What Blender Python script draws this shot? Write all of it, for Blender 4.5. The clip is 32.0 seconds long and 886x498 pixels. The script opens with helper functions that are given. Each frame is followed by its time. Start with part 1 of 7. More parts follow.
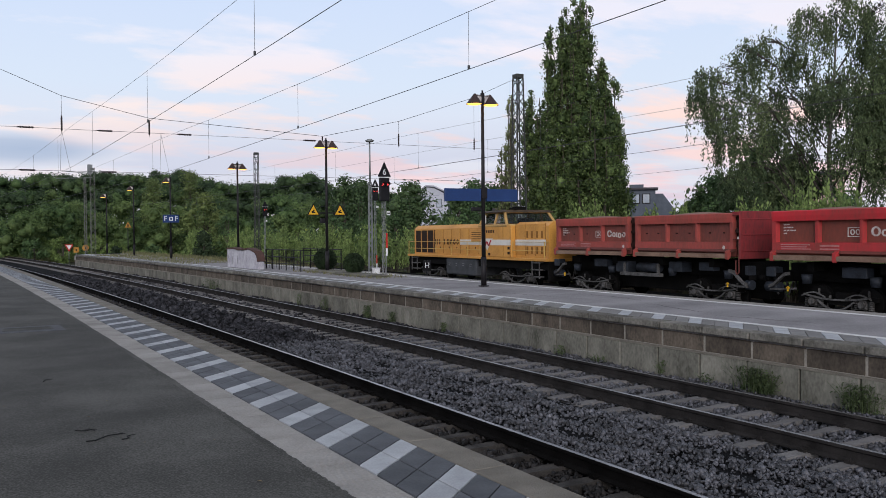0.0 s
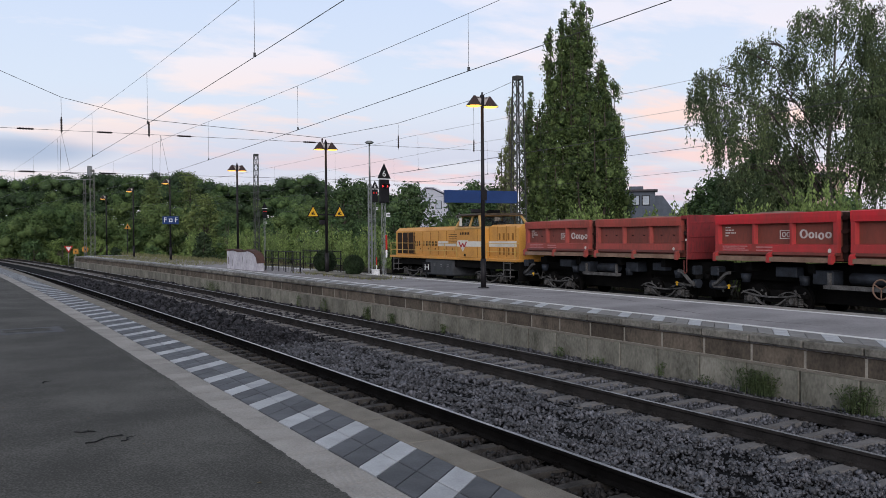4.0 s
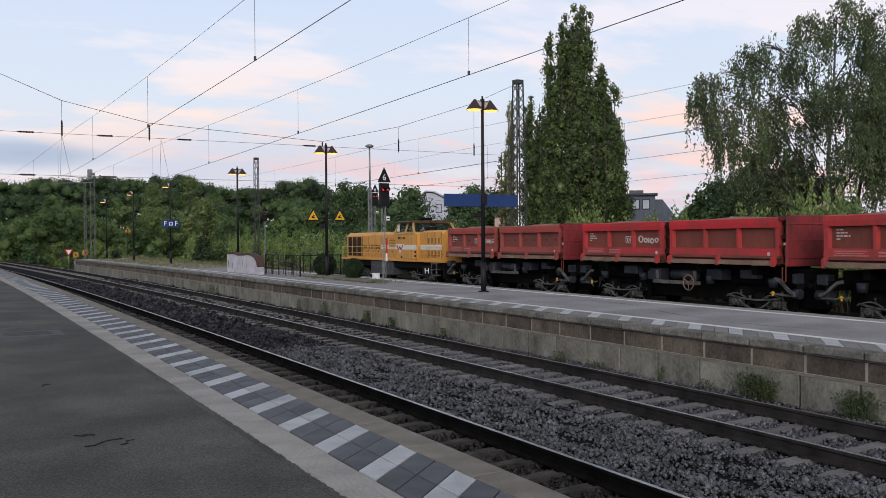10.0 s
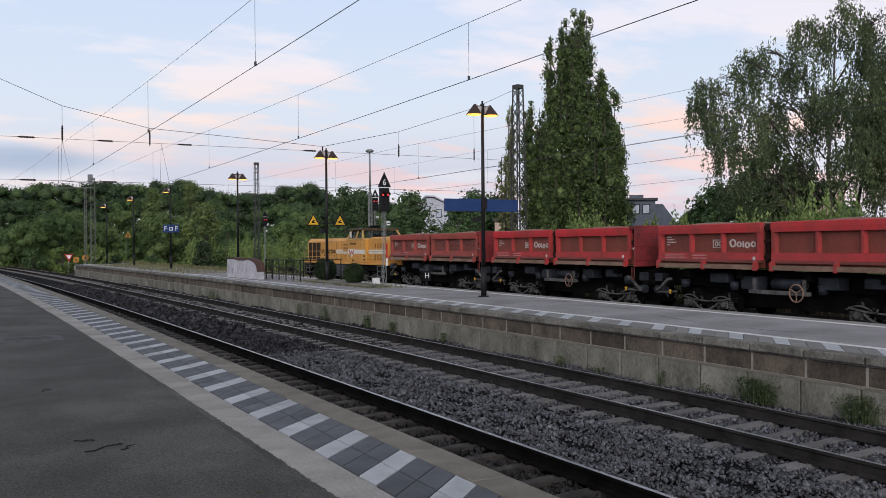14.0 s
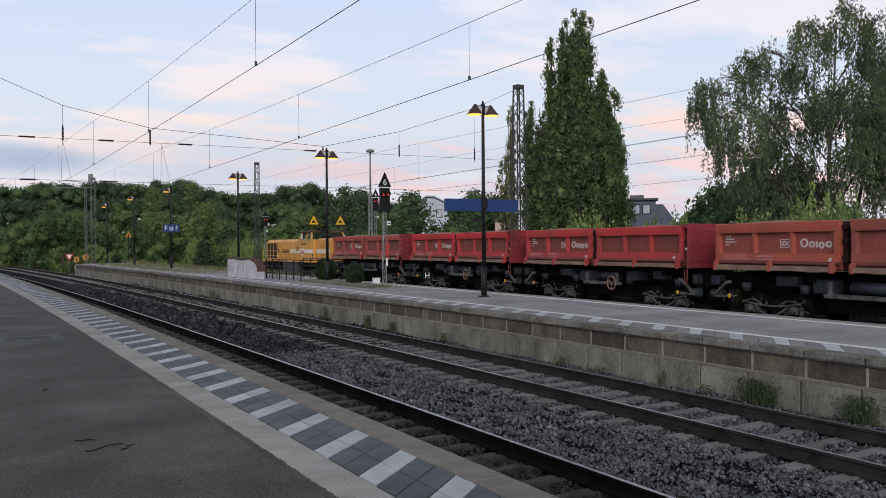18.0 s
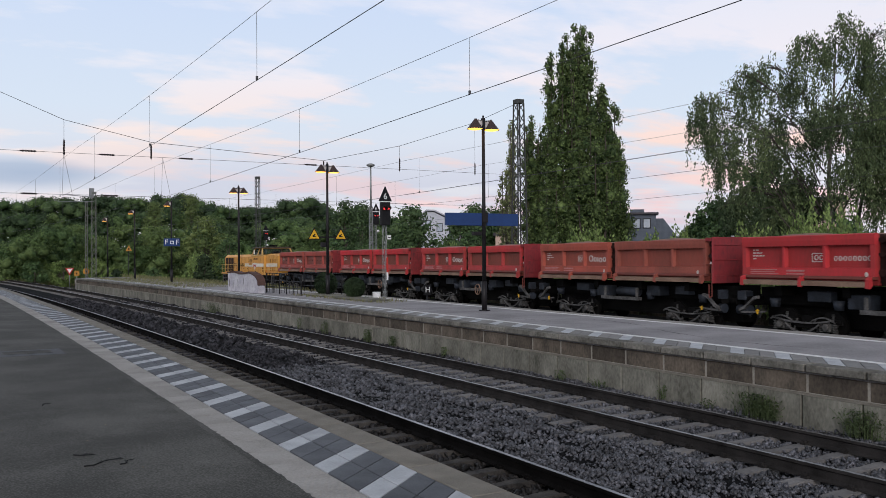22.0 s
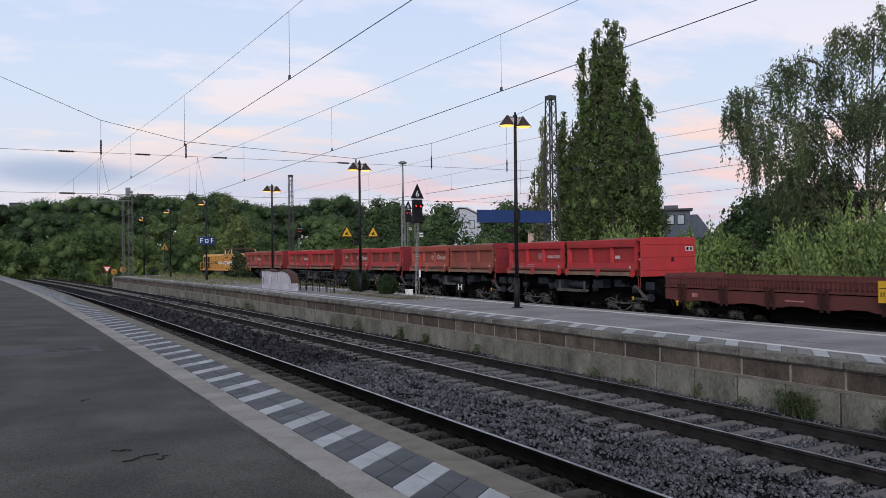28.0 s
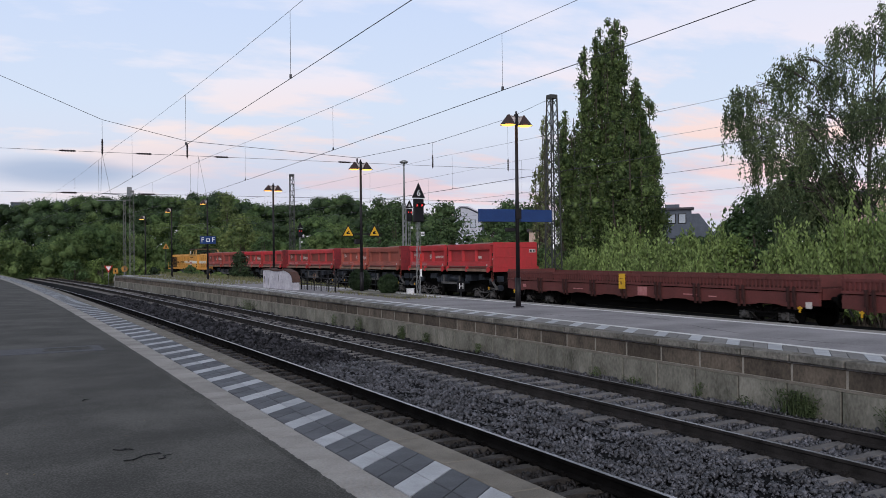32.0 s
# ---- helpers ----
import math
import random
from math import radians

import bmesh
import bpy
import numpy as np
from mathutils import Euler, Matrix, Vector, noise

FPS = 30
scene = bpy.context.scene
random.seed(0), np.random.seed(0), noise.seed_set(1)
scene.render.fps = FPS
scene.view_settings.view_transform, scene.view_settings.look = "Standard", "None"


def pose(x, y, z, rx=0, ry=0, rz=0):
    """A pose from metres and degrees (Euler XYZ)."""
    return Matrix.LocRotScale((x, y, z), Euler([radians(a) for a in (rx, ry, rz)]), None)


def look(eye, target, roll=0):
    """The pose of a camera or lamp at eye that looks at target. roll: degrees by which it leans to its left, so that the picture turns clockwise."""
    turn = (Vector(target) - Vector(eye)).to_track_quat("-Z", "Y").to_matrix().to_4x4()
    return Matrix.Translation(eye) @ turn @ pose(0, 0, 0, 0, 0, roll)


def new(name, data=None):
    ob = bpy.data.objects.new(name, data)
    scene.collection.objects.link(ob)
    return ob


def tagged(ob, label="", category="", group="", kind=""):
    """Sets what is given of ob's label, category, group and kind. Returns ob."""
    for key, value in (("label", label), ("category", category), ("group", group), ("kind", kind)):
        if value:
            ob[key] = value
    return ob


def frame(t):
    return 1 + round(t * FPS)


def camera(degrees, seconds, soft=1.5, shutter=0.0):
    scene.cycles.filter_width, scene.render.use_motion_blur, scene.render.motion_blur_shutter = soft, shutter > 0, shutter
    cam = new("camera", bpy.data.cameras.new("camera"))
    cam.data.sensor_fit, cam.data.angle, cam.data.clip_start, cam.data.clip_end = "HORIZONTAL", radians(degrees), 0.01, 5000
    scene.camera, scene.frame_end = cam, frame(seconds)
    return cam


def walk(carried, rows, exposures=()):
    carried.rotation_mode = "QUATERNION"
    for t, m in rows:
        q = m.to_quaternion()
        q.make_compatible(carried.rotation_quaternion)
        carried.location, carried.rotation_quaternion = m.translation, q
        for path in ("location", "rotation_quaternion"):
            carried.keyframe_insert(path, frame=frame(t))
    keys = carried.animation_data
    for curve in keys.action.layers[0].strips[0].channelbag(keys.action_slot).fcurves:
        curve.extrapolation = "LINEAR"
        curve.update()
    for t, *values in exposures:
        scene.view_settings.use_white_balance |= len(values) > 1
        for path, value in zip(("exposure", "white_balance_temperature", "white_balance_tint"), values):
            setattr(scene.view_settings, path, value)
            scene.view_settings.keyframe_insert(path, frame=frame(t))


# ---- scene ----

# ---- camera: it stands on the near platform and only turns ----
EYE = Vector((0, 0, 1.68))
cam = camera(53.07, 32.0, 0.72, 0.5)
# seconds, heading from +Y to the right, tilt up, roll (degrees)
VIEW = [(0, 28.59, -1.11, -0.51), (0.5, 28.59, -1.08, -0.49), (1, 28.59, -1.05, -0.49), (1.5, 28.60, -1.03, -0.51), (2, 28.60, -1.02, -0.51),
        (2.5, 28.59, -1.03, -0.49), (3, 28.60, -1.03, -0.48), (3.5, 28.61, -1.00, -0.48), (5.5, 28.61, -1.00, -0.47), (6, 28.61, -1.00, -0.46),
        (6.5, 28.61, -1.00, -0.44), (7, 28.61, -1.02, -0.43), (7.5, 28.61, -1.03, -0.43), (8, 28.61, -1.04, -0.44), (8.5, 28.61, -1.05, -0.44),
        (9, 28.61, -1.01, -0.44), (9.5, 28.61, -0.90, -0.44), (10, 28.61, -0.76, -0.41), (10.5, 28.62, -0.62, -0.39), (11, 28.61, -0.48, -0.40),
        (11.5, 28.61, -0.41, -0.44), (12, 28.61, -0.40, -0.45), (12.5, 28.62, -0.41, -0.42), (13, 28.62, -0.43, -0.42), (13.5, 28.61, -0.44, -0.44),
        (14, 28.60, -0.45, -0.45), (14.5, 28.60, -0.46, -0.42), (16.5, 28.56, -0.47, -0.42), (17, 28.57, -0.47, -0.42), (17.5, 28.58, -0.47, -0.41),
        (18, 28.58, -0.45, -0.39), (18.5, 28.58, -0.39, -0.38), (19, 28.57, -0.30, -0.38), (19.5, 28.57, -0.25, -0.39), (20, 28.56, -0.21, -0.39),
        (20.5, 28.56, -0.10, -0.40), (21, 28.56, 0.11, -0.39), (21.5, 28.56, 0.33, -0.39), (22, 28.56, 0.46, -0.38), (22.5, 28.56, 0.49, -0.38),
        (23, 28.56, 0.49, -0.40), (23.5, 28.56, 0.48, -0.42), (24, 28.55, 0.46, -0.46), (24.5, 28.54, 0.44, -0.49), (25, 28.49, 0.42, -0.52),
        (25.5, 28.36, 0.38, -0.55), (27.5, 26.64, 0.30, -0.62), (28, 26.48, 0.30, -0.59), (28.5, 26.40, 0.30, -0.58), (29, 26.39, 0.30, -0.58),
        (29.5, 26.39, 0.30, -0.58), (30, 26.39, 0.30, -0.59), (30.5, 26.39, 0.29, -0.60), (31, 26.39, 0.28, -0.60), (31.5, 26.40, 0.26, -0.60),
        (32, 26.40, 0.25, -0.62),]


def view(heading, tilt, roll):
    h, e = radians(heading), radians(tilt)
    way = Vector((math.sin(h) * math.cos(e), math.cos(h) * math.cos(e), math.sin(e)))
    return look(EYE, EYE + way, roll)


walk(cam, [(t, view(a, b, c)) for t, a, b, c in VIEW], [(0, 0.02, 6280, 13), (6, 0.02, 6380, 13), (9, 0.03, 6500, 13), (12, 0.01, 6400, 13), (20, -0.01, 6400, 12), (24, -0.03, 6350, 12), (29, -0.04, 6220, 14), (32, -0.04, 6200, 14)])

# ---- dusk sky and light ----
world = bpy.data.worlds.new("dusk_sky")
scene.world = world
world.use_nodes = True
wn, wl = world.node_tree.nodes, world.node_tree.links
wn.clear()


def wnode(kind, **kw):
    n = wn.new(kind)
    for k, v in kw.items():
        n.inputs[k].default_value = v
    return n


def ramp_of(nodes, stops):
    n = nodes.new("ShaderNodeValToRGB")
    el = n.color_ramp.elements
    while len(el) < len(stops):
        el.new(0.5)
    for e, (p, c) in zip(el, stops):
        e.position, e.color = p, (*c, 1) if len(c) == 3 else c
    return n


coord = wn.new("ShaderNodeTexCoord")
split = wn.new("ShaderNodeSeparateXYZ")
wl.new(coord.outputs["Generated"], split.inputs[0])
grad = ramp_of(wn, [(0.0, (0.74, 0.735, 0.76)), (0.03, (0.78, 0.765, 0.80)), (0.08, (0.755, 0.775, 0.83)),
                    (0.16, (0.69, 0.79, 0.90)), (0.30, (0.60, 0.72, 0.92)), (0.55, (0.40, 0.45, 0.52)), (1.0, (0.27, 0.29, 0.32))])
wl.new(split.outputs[2], grad.inputs[0])
# flat layered clouds: directions are spread over a high plane
lift = wn.new("ShaderNodeMath")
lift.operation = "ADD"
lift.inputs[1].default_value = 0.17
wl.new(split.outputs[2], lift.inputs[0])
dx, dy = wn.new("ShaderNodeMath"), wn.new("ShaderNodeMath")
flat = wn.new("ShaderNodeCombineXYZ")
for i, d in enumerate((dx, dy)):
    d.operation = "DIVIDE"
    wl.new(split.outputs[i], d.inputs[0])
    wl.new(lift.outputs[0], d.inputs[1])
    wl.new(d.outputs[0], flat.inputs[i])
warp = wn.new("ShaderNodeMapping")
warp.inputs["Rotation"].default_value = (0, 0, radians(38))
warp.inputs["Scale"].default_value = (0.6, 1.0, 1.0)
warp.inputs["Location"].default_value = (1.7, 0.4, 0)
wl.new(flat.outputs[0], warp.inputs[0])
puffs = wnode("ShaderNodeTexNoise", Scale=2.0, Detail=7.0, Roughness=0.55)
wl.new(warp.outputs[0], puffs.inputs["Vector"])
cover = ramp_of(wn, [(0.0, (0, 0, 0)), (0.50, (0, 0, 0)), (0.60, (0.95, 0.95, 0.95)), (1.0, (1, 1, 1))])
wl.new(puffs.outputs["Fac"], cover.inputs[0])
cloud_tint = ramp_of(wn, [(0.0, (0.60, 0.54, 0.64)), (0.05, (0.92, 0.69, 0.69)), (0.12, (1.0, 0.76, 0.66)),
                          (0.20, (0.90, 0.86, 0.90)), (0.32, (0.76, 0.82, 0.94)), (0.6, (0.42, 0.45, 0.50))])
wl.new(split.outputs[2], cloud_tint.inputs[0])
side = wn.new("ShaderNodeMapRange")
side.inputs["From Min"].default_value, side.inputs["From Max"].default_value = 0.12, 0.42
wl.new(split.outputs[0], side.inputs["Value"])
pale_tint = ramp_of(wn, [(0.0, (0.66, 0.66, 0.72)), (0.05, (0.84, 0.78, 0.80)), (0.12, (0.97, 0.84, 0.78)), (0.20, (0.89, 0.87, 0.90)), (0.32, (0.76, 0.82, 0.94)), (0.6, (0.42, 0.45, 0.50))])
wl.new(split.outputs[2], pale_tint.inputs[0])
tints = wn.new("ShaderNodeMixRGB")
wl.new(side.outputs[0], tints.inputs[0])
wl.new(pale_tint.outputs[0], tints.inputs[1])
wl.new(cloud_tint.outputs[0], tints.inputs[2])
clouds = wn.new("ShaderNodeMixRGB")
wl.new(cover.outputs[0], clouds.inputs[0])
wl.new(grad.outputs[0], clouds.inputs[1])
wl.new(tints.outputs[0], clouds.inputs[2])
# a few slate cloud banks low over the wood
bank_map = wn.new("ShaderNodeMapping")
bank_map.inputs["Scale"].default_value = (2.0, 2.0, 17.0)
bank_map.inputs["Location"].default_value = (0.3, 0.0, 0.55)
wl.new(coord.outputs["Generated"], bank_map.inputs[0])
bank = wnode("ShaderNodeTexNoise", Scale=1.3, Detail=5.0, Roughness=0.5)
wl.new(bank_map.outputs[0], bank.inputs["Vector"])
bank_cover = ramp_of(wn, [(0.0, (0, 0, 0)), (0.45, (0, 0, 0)), (0.54, (0.3, 0.3, 0.3))])
wl.new(bank.outputs["Fac"], bank_cover.inputs[0])
low_only = ramp_of(wn, [(0.0, (1, 1, 1)), (0.08, (1, 1, 1)), (0.13, (0, 0, 0))])
wl.new(split.outputs[2], low_only.inputs[0])
both = wn.new("ShaderNodeMath")
both.operation = "MULTIPLY"
wl.new(bank_cover.outputs[0], both.inputs[0])
wl.new(low_only.outputs[0], both.inputs[1])
banks = wn.new("ShaderNodeMixRGB")
wl.new(both.outputs[0], banks.inputs[0])
wl.new(clouds.outputs[0], banks.inputs[1])
banks.inputs[2].default_value = (0.42, 0.48, 0.66, 1)
# one slate-blue bank low on the left
spot_map = wn.new("ShaderNodeMapping")
spot_map.inputs["Scale"].default_value = (11.0, 0.0, 58.0)
spot_map.inputs["Location"].default_value = (-11.0 * 0.06, 0.0, -58.0 * 0.088)
wl.new(coord.outputs["Generated"], spot_map.inputs[0])
far_off = wn.new("ShaderNodeVectorMath")
far_off.operation = "LENGTH"
wl.new(spot_map.outputs[0], far_off.inputs[0])
ragged = wn.new("ShaderNodeMath")
ragged.operation = "MULTIPLY_ADD"
ragged.inputs[1].default_value = 1.2
wl.new(bank.outputs["Fac"], ragged.inputs[0])
wl.new(far_off.outputs["Value"], ragged.inputs[2])
slate = ramp_of(wn, [(0.0, (0.85, 0.85, 0.85)), (0.62, (0.6, 0.6, 0.6)), (1.0, (0, 0, 0))])
half = wn.new("ShaderNodeMath")
half.operation = "MULTIPLY"
half.inputs[1].default_value = 0.6
wl.new(ragged.outputs[0], half.inputs[0])
wl.new(half.outputs[0], slate.inputs[0])
slates = wn.new("ShaderNodeMixRGB")
wl.new(slate.outputs[0], slates.inputs[0])
wl.new(banks.outputs[0], slates.inputs[1])
slates.inputs[2].default_value = (0.31, 0.43, 0.60, 1)
nishita = wn.new("ShaderNodeTexSky")
nishita.sky_type, nishita.sun_disc = "NISHITA", False
nishita.sun_elevation, nishita.sun_rotation = radians(-2), radians(214)
dome = wnode("ShaderNodeBackground", Strength=0.05)
wl.new(nishita.outputs[0], dome.inputs[0])
veil = wnode("ShaderNodeBackground", Strength=1.0)
wl.new(slates.outputs[0], veil.inputs[0])
add = wn.new("ShaderNodeAddShader")
out = wn.new("ShaderNodeOutputWorld")
wl.new(dome.outputs[0], add.inputs[0])
wl.new(veil.outputs[0], add.inputs[1])
wl.new(add.outputs[0], out.inputs[0])

sun = new("sun", bpy.data.lights.new("sun", "SUN"))
sun.data.energy, sun.data.angle, sun.data.color = 2.3, radians(40), (1.0, 0.955, 0.925)
sun.matrix_world = look((-60, -90, 45), (0, 0, 0))

# ---- materials ----
MATS = {}


def surface(name, base, second=None, scale=3.0, fine=40.0, rough=0.8, metal=0.0, bump=0.3, each=0.0,
            spec=0.2, glow=0.0, contrast=(0.35, 0.65), stretch=(1, 1, 1), island=False):
    """Two-scale mottled surface: large stains, fine grain and relief, and a tint for each piece."""
    if name in MATS:
        return MATS[name]
    m = bpy.data.materials.new(name)
    m.use_nodes = True
    n, l = m.node_tree.nodes, m.node_tree.links
    bsdf = n["Principled BSDF"]
    second = second or tuple(c * 0.6 for c in base)
    tc = n.new("ShaderNodeTexCoord")
    mp = n.new("ShaderNodeMapping")
    mp.inputs["Scale"].default_value = stretch
    l.new(tc.outputs["Object"], mp.inputs[0])
    info = n.new("ShaderNodeObjectInfo")
    seed = info.outputs["Random"]
    shift = n.new("ShaderNodeVectorMath")
    shift.operation = "ADD"
    far = n.new("ShaderNodeMath")
    far.operation = "MULTIPLY"
    far.inputs[1].default_value = 37.0
    l.new(seed, far.inputs[0])
    l.new(mp.outputs[0], shift.inputs[0])
    l.new(far.outputs[0], shift.inputs[1])
    big = n.new("ShaderNodeTexNoise")
    big.inputs["Scale"].default_value, big.inputs["Detail"].default_value = scale, 5
    small = n.new("ShaderNodeTexNoise")
    small.inputs["Scale"].default_value, small.inputs["Detail"].default_value = fine, 3
    for q in (big, small):
        l.new(shift.outputs[0], q.inputs["Vector"])
    sum_ = n.new("ShaderNodeMixRGB")
    sum_.inputs[0].default_value = 0.4
    l.new(big.outputs["Fac"], sum_.inputs[1])
    l.new(small.outputs["Fac"], sum_.inputs[2])
    cr = ramp_of(n, [(contrast[0], tuple(base)), (contrast[1], tuple(second))])
    l.new(sum_.outputs[0], cr.inputs[0])
    last = cr.outputs[0]
    if each or island:
        hsv = n.new("ShaderNodeHueSaturation")
        rng = n.new("ShaderNodeMapRange")
        rng.inputs["To Min"].default_value, rng.inputs["To Max"].default_value = 1 - (each or 0.3), 1 + (each or 0.3)
        if island:
            geo = n.new("ShaderNodeNewGeometry")
            l.new(geo.outputs["Random Per Island"], rng.inputs["Value"])
        else:
            l.new(seed, rng.inputs["Value"])
        l.new(rng.outputs[0], hsv.inputs["Value"])
        l.new(last, hsv.inputs["Color"])
        last = hsv.outputs[0]
    l.new(last, bsdf.inputs["Base Color"])
    rr = n.new("ShaderNodeMapRange")
    rr.inputs["To Min"].default_value, rr.inputs["To Max"].default_value = max(rough - 0.12, 0.03), min(rough + 0.12, 1)
    l.new(big.outputs["Fac"], rr.inputs["Value"])
    l.new(rr.outputs[0], bsdf.inputs["Roughness"])
    bsdf.inputs["Metallic"].default_value = metal
    bsdf.inputs["Specular IOR Level"].default_value = spec
    if bump:
        b = n.new("ShaderNodeBump")
        b.inputs["Strength"].default_value, b.inputs["Distance"].default_value = bump, 0.01
        l.new(small.outputs["Fac"], b.inputs["Height"])
        l.new(b.outputs[0], bsdf.inputs["Normal"])
    if glow:
        l.new(last, bsdf.inputs["Emission Color"])
        bsdf.inputs["Emission Strength"].default_value = glow
    MATS[name] = m
    return m


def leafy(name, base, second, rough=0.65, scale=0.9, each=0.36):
    """Leaves: a tint for each leaf; noise paints lit and shaded clumps; light passes through a little."""
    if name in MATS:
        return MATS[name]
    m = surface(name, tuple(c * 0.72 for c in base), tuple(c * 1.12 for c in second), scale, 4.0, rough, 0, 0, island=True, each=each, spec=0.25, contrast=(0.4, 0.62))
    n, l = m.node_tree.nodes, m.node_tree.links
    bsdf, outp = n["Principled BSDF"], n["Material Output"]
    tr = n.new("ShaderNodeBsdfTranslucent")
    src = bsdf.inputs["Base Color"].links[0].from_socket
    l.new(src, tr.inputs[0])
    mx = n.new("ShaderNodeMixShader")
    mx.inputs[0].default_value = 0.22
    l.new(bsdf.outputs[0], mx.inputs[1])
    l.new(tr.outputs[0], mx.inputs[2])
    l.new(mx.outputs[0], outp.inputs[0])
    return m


ASPHALT = surface("asphalt", (0.112, 0.110, 0.101), (0.042, 0.0415, 0.0378), 62, 0.9, 0.9, bump=0, spec=0.15, contrast=(0.34, 0.57))
ASPHALT_FAR = surface("asphalt_far", (0.28, 0.268, 0.274), (0.15, 0.144, 0.149), 0.7, 30, 0.9, bump=0.5, spec=0.2)
SLAB = surface("light_slab", (0.235, 0.22, 0.20), (0.15, 0.14, 0.13), 2, 60, 0.85, bump=0.4, each=0.12)
TILE_WHITE = surface("white_tile", (0.39, 0.405, 0.425), (0.27, 0.28, 0.295), 4, 60, 0.6, bump=0.15, each=0.12)
TILE_DARK = surface("grey_tile", (0.095, 0.101, 0.112), (0.062, 0.066, 0.074), 4, 60, 0.7, bump=0.2, each=0.2)
COPING = surface("coping_concrete", (0.21, 0.193, 0.163), (0.125, 0.114, 0.096), 3.5, 140, 0.85, bump=1.0, each=0.1)
CONCRETE = surface("old_concrete", (0.205, 0.197, 0.167), (0.06, 0.059, 0.047), 2.0, 22, 0.9, bump=0.6, each=0.2, stretch=(1, 1, 0.6), contrast=(0.34, 0.68))
BLOCK_BROWN = surface("brown_block", (0.115, 0.094, 0.073), (0.038, 0.032, 0.026), 2.6, 22, 0.9, bump=0.6, each=0.32, stretch=(1, 1, 0.7))
# bed is near black: its colour holds the shade between loose stones
BALLAST_SHADE = surface("ballast_bed", (0.008, 0.008, 0.009), (0.003, 0.003, 0.003), 6, 28, 0.95, bump=1.0, spec=0.05)
STONE = surface("ballast_stone", (0.088, 0.088, 0.100), (0.018, 0.018, 0.0205), 3.0, 30, 0.55, bump=0.0, island=True, each=0.7, spec=0.5)
SLEEPER = surface("concrete_sleeper", (0.165, 0.158, 0.155), (0.09, 0.085, 0.083), 2.5, 40, 0.9, bump=0.4, each=0.15)
STONE_FAR = surface("far_ballast_stone", (0.046, 0.045, 0.051), (0.013, 0.013, 0.0145), 3, 30, 0.8, bump=0.0, island=True, each=0.8, spec=0.1)
# oily brown plus the platform edge's shade, both in the colour
STONE_OILY_SHADED = surface("oily_shaded_stone", (0.026, 0.0235, 0.0225), (0.010, 0.009, 0.009), 1.2, 30, 0.6, bump=0.0, island=True, each=0.7)
# shaded and lit copies of one rust: platform-side rail dark, next track lighter
RUST_SHADED = surface("rail_rust", (0.009, 0.0083, 0.008), (0.0035, 0.0033, 0.0032), 3, 50, 0.85, 0.0, bump=0.5, spec=0.03)
RUST_LIT = surface("rail_rust_lit", (0.033, 0.030, 0.029), (0.011, 0.0103, 0.010), 3, 50, 0.85, 0.0, bump=0.5, spec=0.05)
RAILTOP = surface("rail_polished", (0.40, 0.38, 0.375), (0.28, 0.265, 0.26), 3, 60, 0.36, 1.0, bump=0.05, spec=0.5)
SOIL = surface("soil_and_weeds", (0.022, 0.028, 0.012), (0.045, 0.042, 0.024), 0.25, 5, 0.95, bump=0.6)

# ---- plan: everything follows one wide curve; X across, s along, z over the near platform ----
RADIUS = 1276.0
RAIL_Z = -0.74
GROUND_Z = -1.62


def spot(x, s, z=0.0):
    a = s / RADIUS
    return Vector(((RADIUS + x) * math.cos(a) - RADIUS, (RADIUS + x) * math.sin(a), z))


def site(x, s, z=0.0, turn=0.0):
    """Pose at a place of the plan: local x across, y along the line."""
    p = spot(x, s, z)
    return pose(p.x, p.y, p.z, 0, 0, math.degrees(s / RADIUS) + turn)


def part(name, bm, material, parent=None, label="", smooth=False):
    me = bpy.data.meshes.new(name)
    bm.to_mesh(me)
    bm.free()
    if smooth:
        me.polygons.foreach_set("use_smooth", [True] * len(me.polygons))
    for m in material if isinstance(material, (list, tuple)) else [material]:
        me.materials.append(m)
    ob = new(name, me)
    ob.parent = parent
    if label:
        tagged(ob, label)
    return ob


def thing(name, label, category, m=None, group="", kind=""):
    ob = new(name)
    ob.empty_display_size = 0.2
    if m is not None:
        ob.matrix_basis = m
    return tagged(ob, label, category, group, kind)


def box(bm, x0, y0, z0, x1, y1, z1, mat=0, m=None):
    vs = [bm.verts.new(p) for p in ((x0, y0, z0), (x1, y0, z0), (x1, y1, z0), (x0, y1, z0),
                                    (x0, y0, z1), (x1, y0, z1), (x1, y1, z1), (x0, y1, z1))]
    if m is not None:
        for v in vs:
            v.co = m @ v.co
    for f in ((3, 2, 1, 0), (4, 5, 6, 7), (0, 1, 5, 4), (1, 2, 6, 5), (2, 3, 7, 6), (3, 0, 4, 7)):
        bm.faces.new([vs[i] for i in f]).material_index = mat
    return vs


def tube(bm, a, b, r0, r1=None, n=10, mat=0, caps=True):
    a, b = Vector(a), Vector(b)
    r1 = r0 if r1 is None else r1
    q = (b - a).to_track_quat("Z", "Y").to_matrix()
    rings = []
    for p, r in ((a, r0), (b, r1)):
        rings.append([bm.verts.new(p + q @ Vector((r * math.cos(t), r * math.sin(t), 0)))
                      for t in (2 * math.pi * i / n for i in range(n))])
    for i in range(n):
        f = bm.faces.new((rings[0][i], rings[0][(i + 1) % n], rings[1][(i + 1) % n], rings[1][i]))
        f.material_index, f.smooth = mat, n > 6
    if caps:
        bm.faces.new(rings[0][::-1]).material_index = mat
        bm.faces.new(rings[1]).material_index = mat


